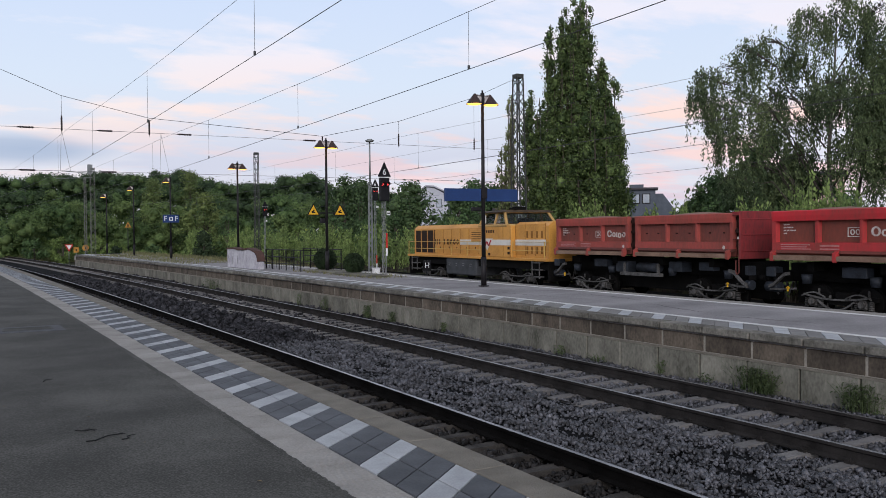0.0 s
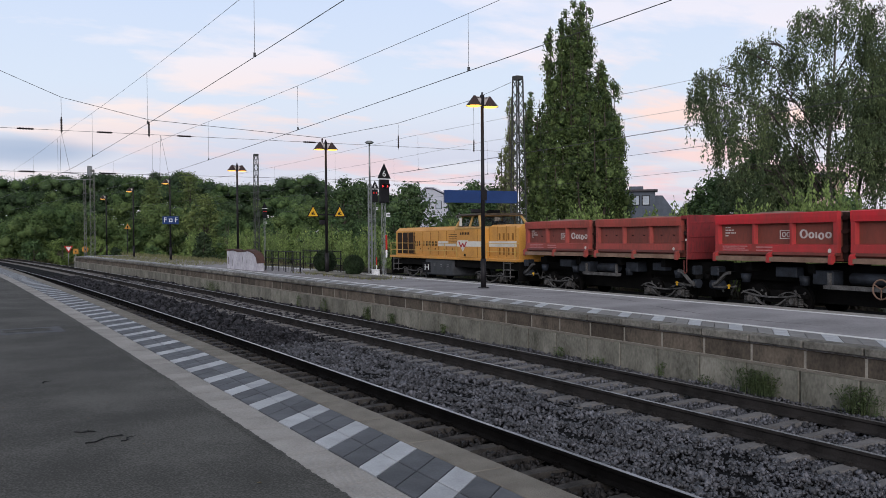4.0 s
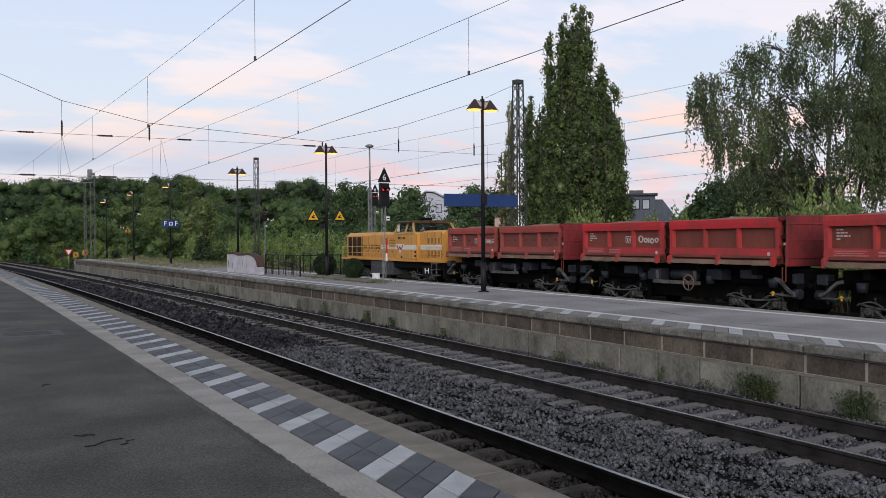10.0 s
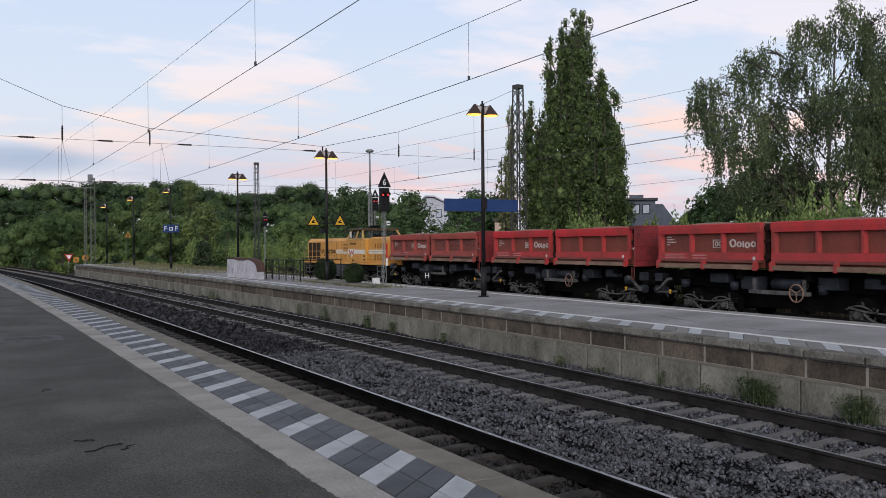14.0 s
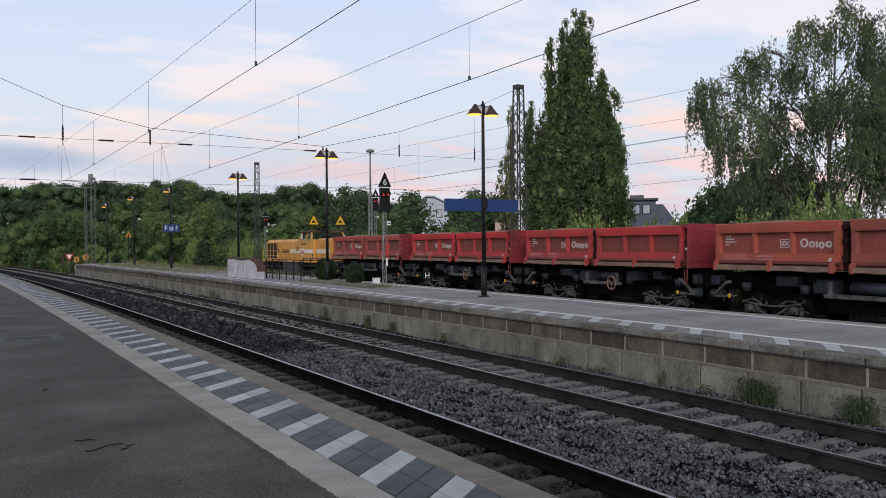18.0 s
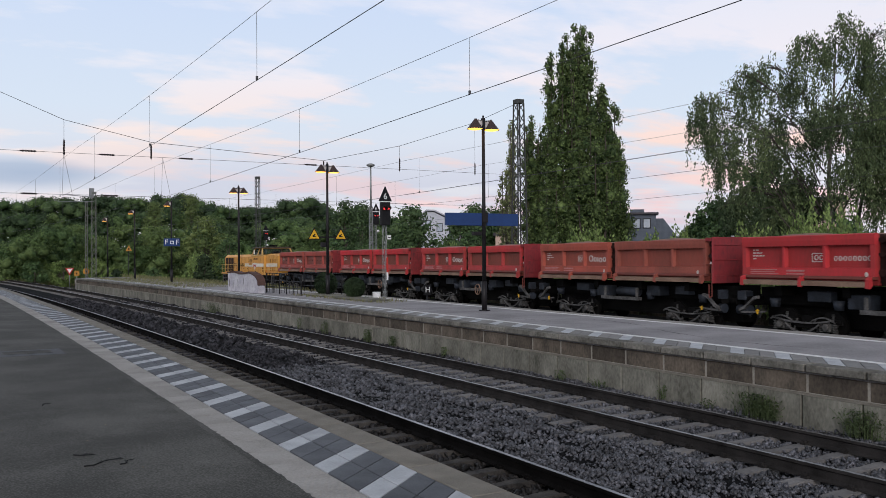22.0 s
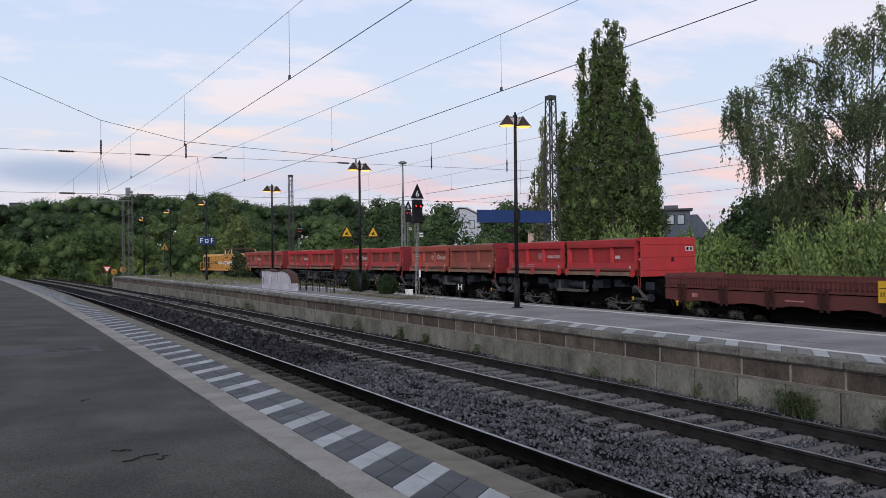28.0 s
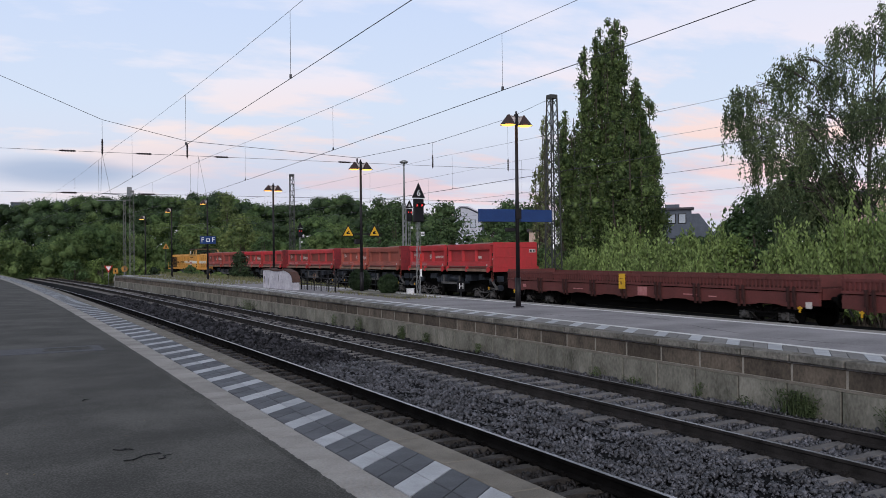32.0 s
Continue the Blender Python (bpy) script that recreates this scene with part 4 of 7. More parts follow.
def low_wagon(behind, number):
    w = thing("low_sided_wagon", "brown low-sided flat wagon with ribbed drop sides", "wagon", group="low-sided wagons")
    L = 20.2
    bm = boxes((-1.42, -L, 1.12, 1.42, 0, 1.18))
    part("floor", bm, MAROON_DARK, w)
    for d in (-1, 1):
        bm = bmesh.new()
        box(bm, min(d * 1.33, d * 1.42), -L, 0.72, max(d * 1.33, d * 1.42), 0, 1.0)
        for j in range(9):
            c = -1.1 - j * 2.255
            vs = [bm.verts.new((d * q, c + o, z)) for q in (1.36, 1.41) for o, z in ((-0.75, 0.72), (0.75, 0.72), (0.45, 0.64), (-0.45, 0.64))]
            for f in ((0, 1, 2, 3), (7, 6, 5, 4), (0, 4, 5, 1), (2, 6, 7, 3), (1, 5, 6, 2), (0, 3, 7, 4)):
                bm.faces.new([vs[i] for i in f])
        bmesh.ops.recalc_face_normals(bm, faces=bm.faces[:])
        part("side_sill", bm, MAROON, w)
        for j in range(9):
            y1 = -0.02 - j * 2.255
            y0 = y1 - 2.215
            bm = bmesh.new()
            box(bm, min(d * 1.38, d * 1.42), y0, 1.04, max(d * 1.38, d * 1.42), y1, 1.46)
            box(bm, min(d * 1.42, d * 1.46), y0, 1.38, max(d * 1.42, d * 1.46), y1, 1.47)
            box(bm, min(d * 1.42, d * 1.46), y0, 1.03, max(d * 1.42, d * 1.46), y1, 1.10)
            for i in range(12):
                c = y0 + 0.1 + i * 0.182
                box(bm, min(d * 1.42, d * 1.45), c - 0.03, 1.10, max(d * 1.42, d * 1.45), c + 0.03, 1.38)
            part("drop_side", bm, MAROON, w)
        for j in range(9):
            y1 = -1.08 - j * 2.255
            for o in (-0.13, 0.13):
                bm = boxes((min(d * 1.44, d * 1.52), y1 + o - 0.05, 0.78, max(d * 1.44, d * 1.52), y1 + o + 0.05, 1.16),
                           (min(d * 1.40, d * 1.47), y1 + o - 0.04, 0.58, max(d * 1.40, d * 1.47), y1 + o + 0.04, 0.78))
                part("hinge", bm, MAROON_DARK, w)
    for y in (-0.03, -L + 0.03):
        part("end_board", boxes((-1.4, y - 0.03, 1.1, 1.4, y + 0.03, 1.55)), MAROON, w)
    part("centre_sill", boxes((-0.5, -L - 0.05, 0.6, 0.5, 0.05, 1.12)), BLACK, w)
    # added black block stands for the dark under the wagon floor
    part("sill_web", boxes((-0.45, -15.8, 0.22, 0.45, -4.5, 0.598)), BLACK, w)
    for y in (-L + 0.05, -0.05):
        part("headstock", boxes((-1.3, y - 0.1, 0.85, 1.3, y + 0.1, 1.118)), MAROON, w)
    part("battery_box", boxes((-0.9, -11, 0.45, -0.51, -8, 0.85), bevel=0.02), BLACK, w)
    bogie(w, -2.6, 1.8, BLACK)
    bogie(w, -L + 2.6, 1.8, BLACK)
    buffers(w, 0.0, 1)
    buffers(w, -L, -1)
    if number == 0:
        plate = part("warning_plate", boxes((-1.545, -10.3, 0.90, -1.525, -9.88, 1.46)), YELLOW_SIGN, w, "plain yellow panel")
        bars(plate, -1.547, [(-9.97, 1.02, -10.0, 1.14), (-10.07, 1.02, -10.1, 1.14), (-9.94, 1.24, -10.22, 1.26)], MAROON_DARK)
    bars(w, -1.4235, [(-11.0, 0.74, -11.6, 0.98)] if number == 0 else [(-3.3, 0.8, -3.6, 0.95)], MARK_DIM)
    bars(w, -1.424, [(-6.2, 0.82, -7.0, 0.85), (-13.8, 0.82, -14.6, 0.85), (-15.2, 0.80, -15.6, 0.83), (-1.6, 0.8, -1.9, 0.9)], MARK_DIM)
    for y in (-0.75, -L + 0.75):
        part("brake_lever", boxes((-1.46, y - 0.025, 0.5, -1.43, y + 0.025, 0.68), (-1.46, y - 0.085, 0.60, -1.432, y + 0.085, 0.64)), YELLOW_SIGN, w, "yellow change-over lever")
    part("marking", boxes((-1.46, -L + 0.25, 0.62, -1.45, -L + 0.5, 0.80)), MARK, w)
    sized(w, ((0, 0), (-L, -L)), ((0.2, 0.25), (0.64, 0.80), (0.72, 0.86), (1.0, 1.27), (1.04, 1.32), (1.47, 1.755)))
    LOG.append((w, behind))


low_wagon(62.4, 0)
low_wagon(83.7, 1)


def locomotive():
    """Diesel shunter: long hood ahead, cab, short hood behind; y = 0 is its rear buffer beam."""
    w = thing("diesel_locomotive", "yellow diesel shunting locomotive with a white side stripe", "locomotive")
    X = 1.22
    F0, F1 = 5.55, 13.35          # long hood
    bm = boxes((-1.45, 0.0, 0.92, 1.45, 13.9, 1.06), bevel=0.02)
    part("walkway", bm, YELLOW, w, "yellow walkway edge")
    part("frame", boxes((-1.2, 0.1, 0.62, 1.2, 13.8, 0.92)), BLACK, w)

    def hood(name, y0, y1, z1, label=""):
        c = 0.16
        bm = prism([(-X, 1.06), (-X, z1 - c), (-X + c * 1.5, z1), (X - c * 1.5, z1), (X, z1 - c), (X, 1.06)], y0, y1)
        return part(name, bm, YELLOW, w, label)
    front = hood("long_hood", F0, F1, 2.72, "yellow engine hood with doors")
    rear = hood("short_hood", 0.1, 3.0, 2.74, "yellow short hood")
    # doors, seams and grilles on the visible sides
    for d in (-1, 1):
        part("grille", boxes((d * X - 0.012, 11.0, 1.2, d * X + 0.012, 13.15, 2.5)), GRILLE, front, "dark radiator grille")
        for j in range(3):
            y = 11.05 + j * 0.72
            part("grille_bar", boxes((d * X - 0.02, y, 1.2, d * X + 0.02, y + 0.06, 2.5)), YELLOW, front)
        for j in range(6):
            y = 5.7 + j * 0.88
            part("hood_door", boxes((d * X - 0.02, y, 1.25, d * X + 0.02, y + 0.82, 2.5), bevel=0.01), YELLOW, front)
        part("louvre", boxes((d * X - 0.03, 6.0, 1.95, d * X + 0.03, 7.2, 2.45)), YELLOW, front)
        for j in range(6):
            part("louvre_slat", boxes((d * (X + 0.03) - 0.004, 6.05, 1.99 + 0.075 * j, d * (X + 0.03) + 0.004, 7.15, 2.01 + 0.075 * j)), GRILLE, front)
        for j in range(7):
            part("door_seam", boxes((d * X - 0.013, 5.63 + j * 0.88 + 0.012, 1.2, d * X + 0.013, 5.63 + j * 0.88 + 0.058, 2.52)), YELLOW_DARK, front)
        for y in (6.0, 6.75, 7.6, 8.6, 9.4, 10.3):
            part("door_latch", boxes((d * (X + 0.02) - 0.02, y, 1.55, d * (X + 0.02) + 0.02, y + 0.06, 1.65)), GRILLE, front)
        for j in range(4):
            part("door_seam", boxes((d * X - 0.013, 0.355 + j * 0.85, 1.2, d * X + 0.013, 0.395 + j * 0.85, 2.66)), YELLOW_DARK, rear)
        for j in range(3):
            y = 0.4 + j * 0.85
            part("hood_door", boxes((d * X - 0.02, y, 1.25, d * X + 0.02, y + 0.8, 2.65), bevel=0.01), YELLOW, rear)
        s = d * (X + 0.024)
        part("stripe", boxes((s - 0.004, F0 + 0.05, 1.80, s + 0.004, 8.3, 2.10)), STRIPE, front, "white stripe")
        part("stripe", boxes((s - 0.004, 0.3, 1.80, s + 0.004, 2.95, 2.10)), STRIPE, rear, "white stripe")
        # plain word blocks
        s = d * (X + 0.031)
        for y, q in ((10.9, 0.26), (10.5, 0.16), (9.95, 0.36), (9.5, 0.05), (9.33, 0.24), (9.0, 0.24), (8.67, 0.24)):
            if q > 0.25 or q < 0.06:
                bars(front, s, [(y, 1.80, y - 0.08, 2.11)] + ([(y - q + 0.08, 1.80, y - q, 2.11)] if q > 0.1 else []), GRILLE, "lettering", "", 0.003)
            else:
                ring(front, s, y - q / 2, 1.955, q, 0.31, 0.07, GRILLE, thick=0.003)
        for y in (0.15, 13.75):
            bm = bmesh.new()
            tube(bm, (d * 1.42, y, 1.06), (d * 1.42, y, 2.0), 0.022, n=6)
            part("handrail_post", bm, YELLOW_RAIL, w)
        for y0, y1 in ((0.15, 2.9), (5.7, 13.75)):
            for z in (1.50, 1.98):
                bm = bmesh.new()
                tube(bm, (d * 1.42, y0, z), (d * 1.42, y1, z), 0.02, n=6)
                part("handrail", bm, YELLOW_RAIL, w)
            n = int((y1 - y0) / 1.5)
            for j in range(n + 1):
                y = y0 + (y1 - y0) * j / n
                bm = bmesh.new()
                tube(bm, (d * 1.42, y, 1.0), (d * 1.42, y, 1.98), 0.018, n=6)
                part("handrail_post", bm, YELLOW_RAIL, w)
    for z in (1.5, 1.98):
        for y in (0.12, 13.78):
            bm = bmesh.new()
            tube(bm, (-1.42, y, z), (1.42, y, z), 0.02, n=6)
            part("handrail", bm, YELLOW_RAIL, w)
    # cab
    y0, y1 = 3.0, 5.55
    bm = boxes((-1.45, y0, 1.06, 1.45, y1, 2.62), bevel=0.03)
    cab = part("cab", bm, YELLOW, w, "yellow cab with dark windows")
    bm = bmesh.new()
    lo = [(-1.42, y0 + 0.35, 2.62), (1.42, y0 + 0.35, 2.62), (1.42, y1 + 0.25, 2.62), (-1.42, y1 + 0.25, 2.62)]
    hi = [(-1.25, y0 + 0.75, 3.52), (1.25, y0 + 0.75, 3.52), (1.25, y1 - 0.30, 3.52), (-1.25, y1 - 0.30, 3.52)]
    for a, b in zip(lo, hi):
        tube(bm, a, b, 0.08, 0.07, n=6)
    for q in (lo, hi):
        for i in range(4):
            tube(bm, q[i], q[(i + 1) % 4], 0.06, n=6)
    for x in (-1, 1):
        tube(bm, (x * 1.42, 4.4, 2.62), (x * 1.25, 4.3, 3.52), 0.06, n=6)
    part("window_frame", bm, surface("pale_pillar", (0.46, 0.29, 0.10), (0.30, 0.18, 0.07), 3, 20, 0.6, bump=0), cab, "dusty window pillars")
    bm = bmesh.new()
    vs = [bm.verts.new(Vector(p) * 1.0) for p in lo] + [bm.verts.new(p) for p in hi]
    for v in vs:
        v.co.x *= 0.965
    for f in ((0, 1, 5, 4), (1, 2, 6, 5), (2, 3, 7, 6), (3, 0, 4, 7)):
        bm.faces.new([vs[i] for i in f])
    part("window_pane", bm, GLASS, cab)
    bm = prism([(-1.5, 3.53), (-1.5, 3.57), (-1.15, 3.68), (1.15, 3.68), (1.5, 3.57), (1.5, 3.53)], y0 + 0.66, y1 + 0.12)
    part("roof", bm, ROOF_TAN, cab, "dusty tan overhanging cab roof")
    part("horn", boxes((-0.3, 4.2, 3.70, 0.3, 4.5, 3.86), (-0.9, 3.6, 3.70, -0.7, 3.9, 3.78)), BLACK, cab)
    s = -1.455
    part("stripe", boxes((s - 0.003, y0 + 0.05, 1.80, s + 0.003, y1 - 0.05, 2.10)), STRIPE, cab, "white stripe")
    bm = bmesh.new()
    vs = [bm.verts.new(p) for p in ((s - 0.008, 5.45, 2.14), (s - 0.008, 4.45, 2.14), (s - 0.008, 4.95, 1.45))]
    bm.faces.new(vs)
    part("emblem", bm, STRIPE, cab, "plain white triangle")
    bm = bmesh.new()
    for a, b in (((5.3, 2.08), (5.1, 1.75)), ((5.1, 1.75), (4.95, 2.0)), ((4.95, 2.0), (4.8, 1.75)), ((4.8, 1.75), (4.6, 2.08))):
        vs = [bm.verts.new((s - 0.012, y + o, z)) for (y, z), o in ((a, -0.05), (a, 0.07), (b, 0.07), (b, -0.05))]
        bm.faces.new(vs)
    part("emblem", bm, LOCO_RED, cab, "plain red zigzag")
    # pale panel stands in for sky reflected in the front pane
    part("blind", boxes((-1.36, 5.18, 2.72, -1.34, 5.42, 3.36)), STRIPE, cab, "pale panel behind the cab glass in place of a sky reflection")
    part("seat", boxes((-0.3, 3.6, 2.3, 0.3, 4.1, 3.1), bevel=0.05), BLACK, cab)
    for y, z in ((3.12, 1.55), (3.12, 1.25), (4.7, 1.15)):
        part("vent", boxes((-1.462, y, z, -1.449, y + 0.16, z + 0.16)), GRILLE, cab)
    for j in range(6):
        part("marking", boxes((-1.458, 4.35 + 0.15 * j, 2.36, -1.449, 4.44 + 0.15 * j, 2.46)), GRILLE, cab)
    for y in (3.06, 3.62):
        part("door_seam", boxes((-1.455, y, 1.1, -1.449, y + 0.03, 2.6)), YELLOW_DARK, cab)
    for y in (0.55, 0.95, 1.4, 1.8):
        for z0, z1 in ((1.32, 1.74), (2.16, 2.4)):
            part("slot", boxes((-X - 0.026, y, z0, -X - 0.02, y + 0.16, z1)), YELLOW_DARK, rear)
    # tank and boxes between the bogies
    part("fuel_tank", boxes((-1.35, 6.6, 0.22, 1.35, 9.6, 0.915), bevel=0.05), LOCO_GREY, w, "dark grey fuel tank")
    for j in range(4):
        bars(w, -1.356, [(9.3 - 0.7 * j, 0.60, 9.15 - 0.7 * j, 0.62), (9.3 - 0.7 * j, 0.68, 9.12 - 0.7 * j, 0.70)], MARK_GREY)
    bogie(w, 3.1, 2.4)
    bogie(w, 12.7, 2.4)
    for y in (0.9, 13.0):
        bm = bmesh.new()
        for z in (0.35, 0.6, 0.85):
            box(bm, -1.44, y - 0.3, z, -1.15, y + 0.3, z + 0.04)
        box(bm, -1.44, y - 0.33, 0.3, -1.40, y - 0.29, 1.0)
        box(bm, -1.44, y + 0.29, 0.3, -1.40, y + 0.33, 1.0)
        part("steps", bm, PALE_STEEL, w)
    part("buffer_beam", boxes((-1.3, 15.55, 0.25, 1.3, 15.7, 1.29)), BLACK, w)
    part("buffer_beam", boxes((-1.3, -0.01, 0.4, 1.3, 0.1, 1.29)), BLACK, w)
    buffers(w, 15.7, 1)
    buffers(w, -0.01, -1, 0.27)
    sized(w, ((0, 0), (3.0, 3.1), (5.55, 6.25), (6.6, 6.95), (9.6, 10.5), (11.0, 12.25), (13.35, 15.1), (13.9, 15.65)),
          ((0.22, 0.39), (0.92, 1.30), (1.06, 1.43), (1.80, 2.02), (2.10, 2.30), (2.72, 3.12), (3.53, 3.64), (3.68, 3.76)), RUNNING + ("buffer_beam",))
    LOG.append((w, -0.85))
    return w


locomotive()

# distance covered by the front of the first hopper (seconds, metres along the line)
RUN = [(0, 9.48), (3, 11.14), (6, 14.22), (7, 15.47), (10, 19.92), (13, 25.43), (19, 39.60), (22, 48.19), (25, 57.40), (29, 69.86), (32, 79.58)]


def run(t):
    """Smooth course through RUN."""
    n = len(RUN)
    i = max(0, min(n - 2, sum(1 for q in RUN if q[0] <= t) - 1))

    def slope(k):
        if k == 0:
            return 0.42
        if k == n - 1:
            return 3.28
        (a, p), (b, q), (c, r) = RUN[k - 1], RUN[k], RUN[k + 1]
        return ((q - p) / (b - a) * (c - b) + (r - q) / (c - b) * (b - a)) / (c - a)
    (a, p), (b, q) = RUN[i], RUN[i + 1]
    h = b - a
    u = (t - a) / h
    return (p * (2 * u ** 3 - 3 * u ** 2 + 1) + h * slope(i) * (u ** 3 - 2 * u ** 2 + u)
            + q * (3 * u ** 2 - 2 * u ** 3) + h * slope(i + 1) * (u ** 3 - u ** 2))


def motions():
    for ob, behind in LOG:
        rows = []
        for k in range(0, 33):
            s = run(k) - behind
            rows.append((k, goods(s) @ pose(0, 0, 0, 0, 0, -0.6)))
        walk(ob, rows)
    times, last = [0.0], run(0)
    for k in range(1, 321):
        if run(k / 10) - last > 0.46 * radians(72) or k == 320:
            times.append(k / 10)
            last = run(k / 10)
    for w, y, r in WHEELSETS:
        walk(w, [(t, pose(0, y, r, math.degrees((run(0) - run(t)) / r))) for t in times])

# ---- lamps, signals, signs and masts ----
DARK_PAINT = surface("dark_bronze_paint", (0.008, 0.0075, 0.009), (0.014, 0.012, 0.013), 3, 30, 0.5, 0.0, bump=0.1)
SHADE_OUT = surface("lamp_shade_copper", (0.07, 0.045, 0.04), (0.05, 0.035, 0.035), 3, 30, 0.4, 0.4, bump=0.1)
SHADE_PALE = surface("lamp_shade_white", (0.55, 0.5, 0.48), None, 3, 30, 0.5, bump=0)
BULB = surface("sodium_light", (1.0, 0.42, 0.05), (1.0, 0.5, 0.1), 3, 30, 0.5, bump=0, glow=2.5)
SIGN_BLUE = surface("sign_blue", (0.018, 0.045, 0.14), (0.015, 0.035, 0.11), 2, 30, 0.4, bump=0.03)
SIGN_WHITE = surface("sign_white", (0.75, 0.75, 0.75), None, 3, 30, 0.5, bump=0)
SIGN_BLACK = surface("sign_black", (0.004, 0.004, 0.005), (0.009, 0.009, 0.010), 3, 30, 0.5, bump=0.05)
SIGN_RED = surface("sign_red", (0.5, 0.04, 0.03), None, 3, 30, 0.5, bump=0)
RED_LIGHT = surface("red_light", (1.0, 0.06, 0.06), (1.0, 0.05, 0.05), 3, 30, 0.5, bump=0, glow=1.6)
GALV = surface("galvanised_steel", (0.25, 0.26, 0.26), (0.17, 0.18, 0.18), 3, 30, 0.55, 0.5, bump=0.1)
MAST_GREY = surface("mast_grey_green", (0.06, 0.063, 0.06), (0.03, 0.032, 0.03), 2, 20, 0.7, bump=0.15)
PALE_CONC = surface("pale_mast", (0.15, 0.15, 0.14), (0.10, 0.10, 0.095), 2, 20, 0.8, bump=0.2)
WIRE = surface("wire_dark", (0.085, 0.085, 0.088), None, 2, 20, 0.5, 0.4, bump=0)
INSUL = surface("brown_insulator", (0.03, 0.02, 0.02), None, 3, 20, 0.3, bump=0)


def letter(text, size, depth, m, material, parent, name="letter"):
    cu = bpy.data.curves.new(name, "FONT")
    cu.body, cu.size, cu.extrude, cu.align_x, cu.align_y = text, size, depth, "CENTER", "CENTER"
    ob = new(name, cu)
    me = bpy.data.meshes.new_from_object(ob.evaluated_get(bpy.context.evaluated_depsgraph_get()))
    bpy.data.objects.remove(ob)
    me.materials.clear()
    me.materials.append(material)
    ob = new(name, me)
    ob.parent, ob.matrix_basis = parent, m
    return ob


def station_lamp(s, height, x=14.3, turn=0.0, sides=(-1, 1)):
    lamp = thing("platform_lamp", "dark two-armed platform lamp with glowing amber shades" if len(sides) == 2 else "dark one-armed platform lamp with a glowing amber shade", "lamp", site(x, s, 0, turn), "platform lamps")
    bm = bmesh.new()
    tube(bm, (0, 0, 0), (0, 0, 0.9), 0.085, n=14)
    tube(bm, (0, 0, 0.9), (0, 0, height - 0.1), 0.065, 0.045, n=14)
    part("pole", bm, DARK_PAINT, lamp)
    bm = boxes((-0.05, -0.05, height - 0.28, 0.05, 0.05, height + 0.05), bevel=0.01)
    tube(bm, (0, 0, height + 0.05), (0, 0, height + 0.13), 0.03, n=8)
    part("pole_head", bm, DARK_PAINT, lamp)
    bm = bmesh.new()
    tube(bm, (0, 0, 0), (0, 0, 0.03), 0.17, n=14)
    part("base_plate", bm, DARK_PAINT, lamp)
    for d in sides:
        bm = bmesh.new()
        box(bm, min(0, d * 0.3), -0.03, height - 0.06, max(0, d * 0.3), 0.03, height - 0.02)
        part("arm", bm, DARK_PAINT, lamp)
        # tilted shade: high beside the pole, low outside
        n = 16
        bm = bmesh.new()
        rim = [(d * (0.30 + 0.25 * math.cos(a)), 0.25 * math.sin(a), height - 0.30) for a in (2 * math.pi * i / n for i in range(n))]
        top = [(d * (0.27 + 0.03 * math.cos(a)), 0.03 * math.sin(a), height + 0.02) for a in (2 * math.pi * i / n for i in range(n))]
        va, vb = [bm.verts.new(p) for p in rim], [bm.verts.new(p) for p in top]
        for i in range(n):
            bm.faces.new((va[i], va[(i + 1) % n], vb[(i + 1) % n], vb[i]))
        bm.faces.new(vb)
        bmesh.ops.recalc_face_normals(bm, faces=bm.faces[:])
        sh = part("shade", bm, SHADE_OUT, lamp, "copper-coloured cone shade")
        bm = bmesh.new()
        c = Vector((d * 0.30, 0, height - 0.285))
        tube(bm, c, c - Vector((0, 0, 0.035)), 0.235, 0.17, n=16)
        part("light", bm, BULB, sh, "glowing amber lamp glass")
        bm = prism([(d * 0.04, height - 0.03), (d * 0.26, height + 0.01), (d * 0.07, height - 0.27)], -0.03, 0.03)
        part("bracket", bm, SHADE_PALE, lamp, "pale triangular bracket")
    return lamp


lamps = [station_lamp(s, h, sides=(-1, 1) if s < 60 else (-1,)) for s, h in ((23.0, 5.85), (35.3, 5.6), (47.5, 5.5), (61.9, 5.55), (72.9, 5.5), (83.0, 5.3))]

# blue name board across the platform, hung on the first lamp (its writing faces along the line)
board = thing("name_board", "plain blue station name board in two halves", "sign", site(14.2, 23.0, 0))
for x0, x1 in ((-1.26, -0.0), (0.20, 1.34)):
    part("panel", boxes((x0, -0.05, 2.60, x1, 0.05, 2.98), bevel=0.008), SIGN_BLUE, board)
part("clamp", boxes((0.0, -0.08, 2.70, 0.20, 0.08, 3.0)), DARK_PAINT, board)
# loudspeaker arm on the same lamp
horn = thing("loudspeaker", "dark loudspeaker on the lamp pole", "loudspeaker", site(14.3, 23.0, 2.3))
part("body", boxes((-0.42, -0.06, 0, -0.1, 0.06, 0.12), bevel=0.02), DARK_PAINT, horn)

# platform section letters
fboard = thing("section_sign", "blue sign with two white letters F", "sign", site(14.3, 61.9, 0))
part("panel", boxes((-0.55, -0.10, 2.48, 0.55, -0.075, 3.02), bevel=0.005), SIGN_BLUE, fboard)
for x in (-0.37, 0.37):
    letter("F", 0.48, 0.004, pose(x, -0.11, 2.75, 90, 0, 0), SIGN_WHITE, fboard)
part("square", boxes((-0.12, -0.108, 2.62, 0.12, -0.101, 2.86)), SIGN_WHITE, fboard)
part("square", boxes((-0.07, -0.114, 2.67, 0.07, -0.109, 2.81)), SIGN_BLUE, fboard)


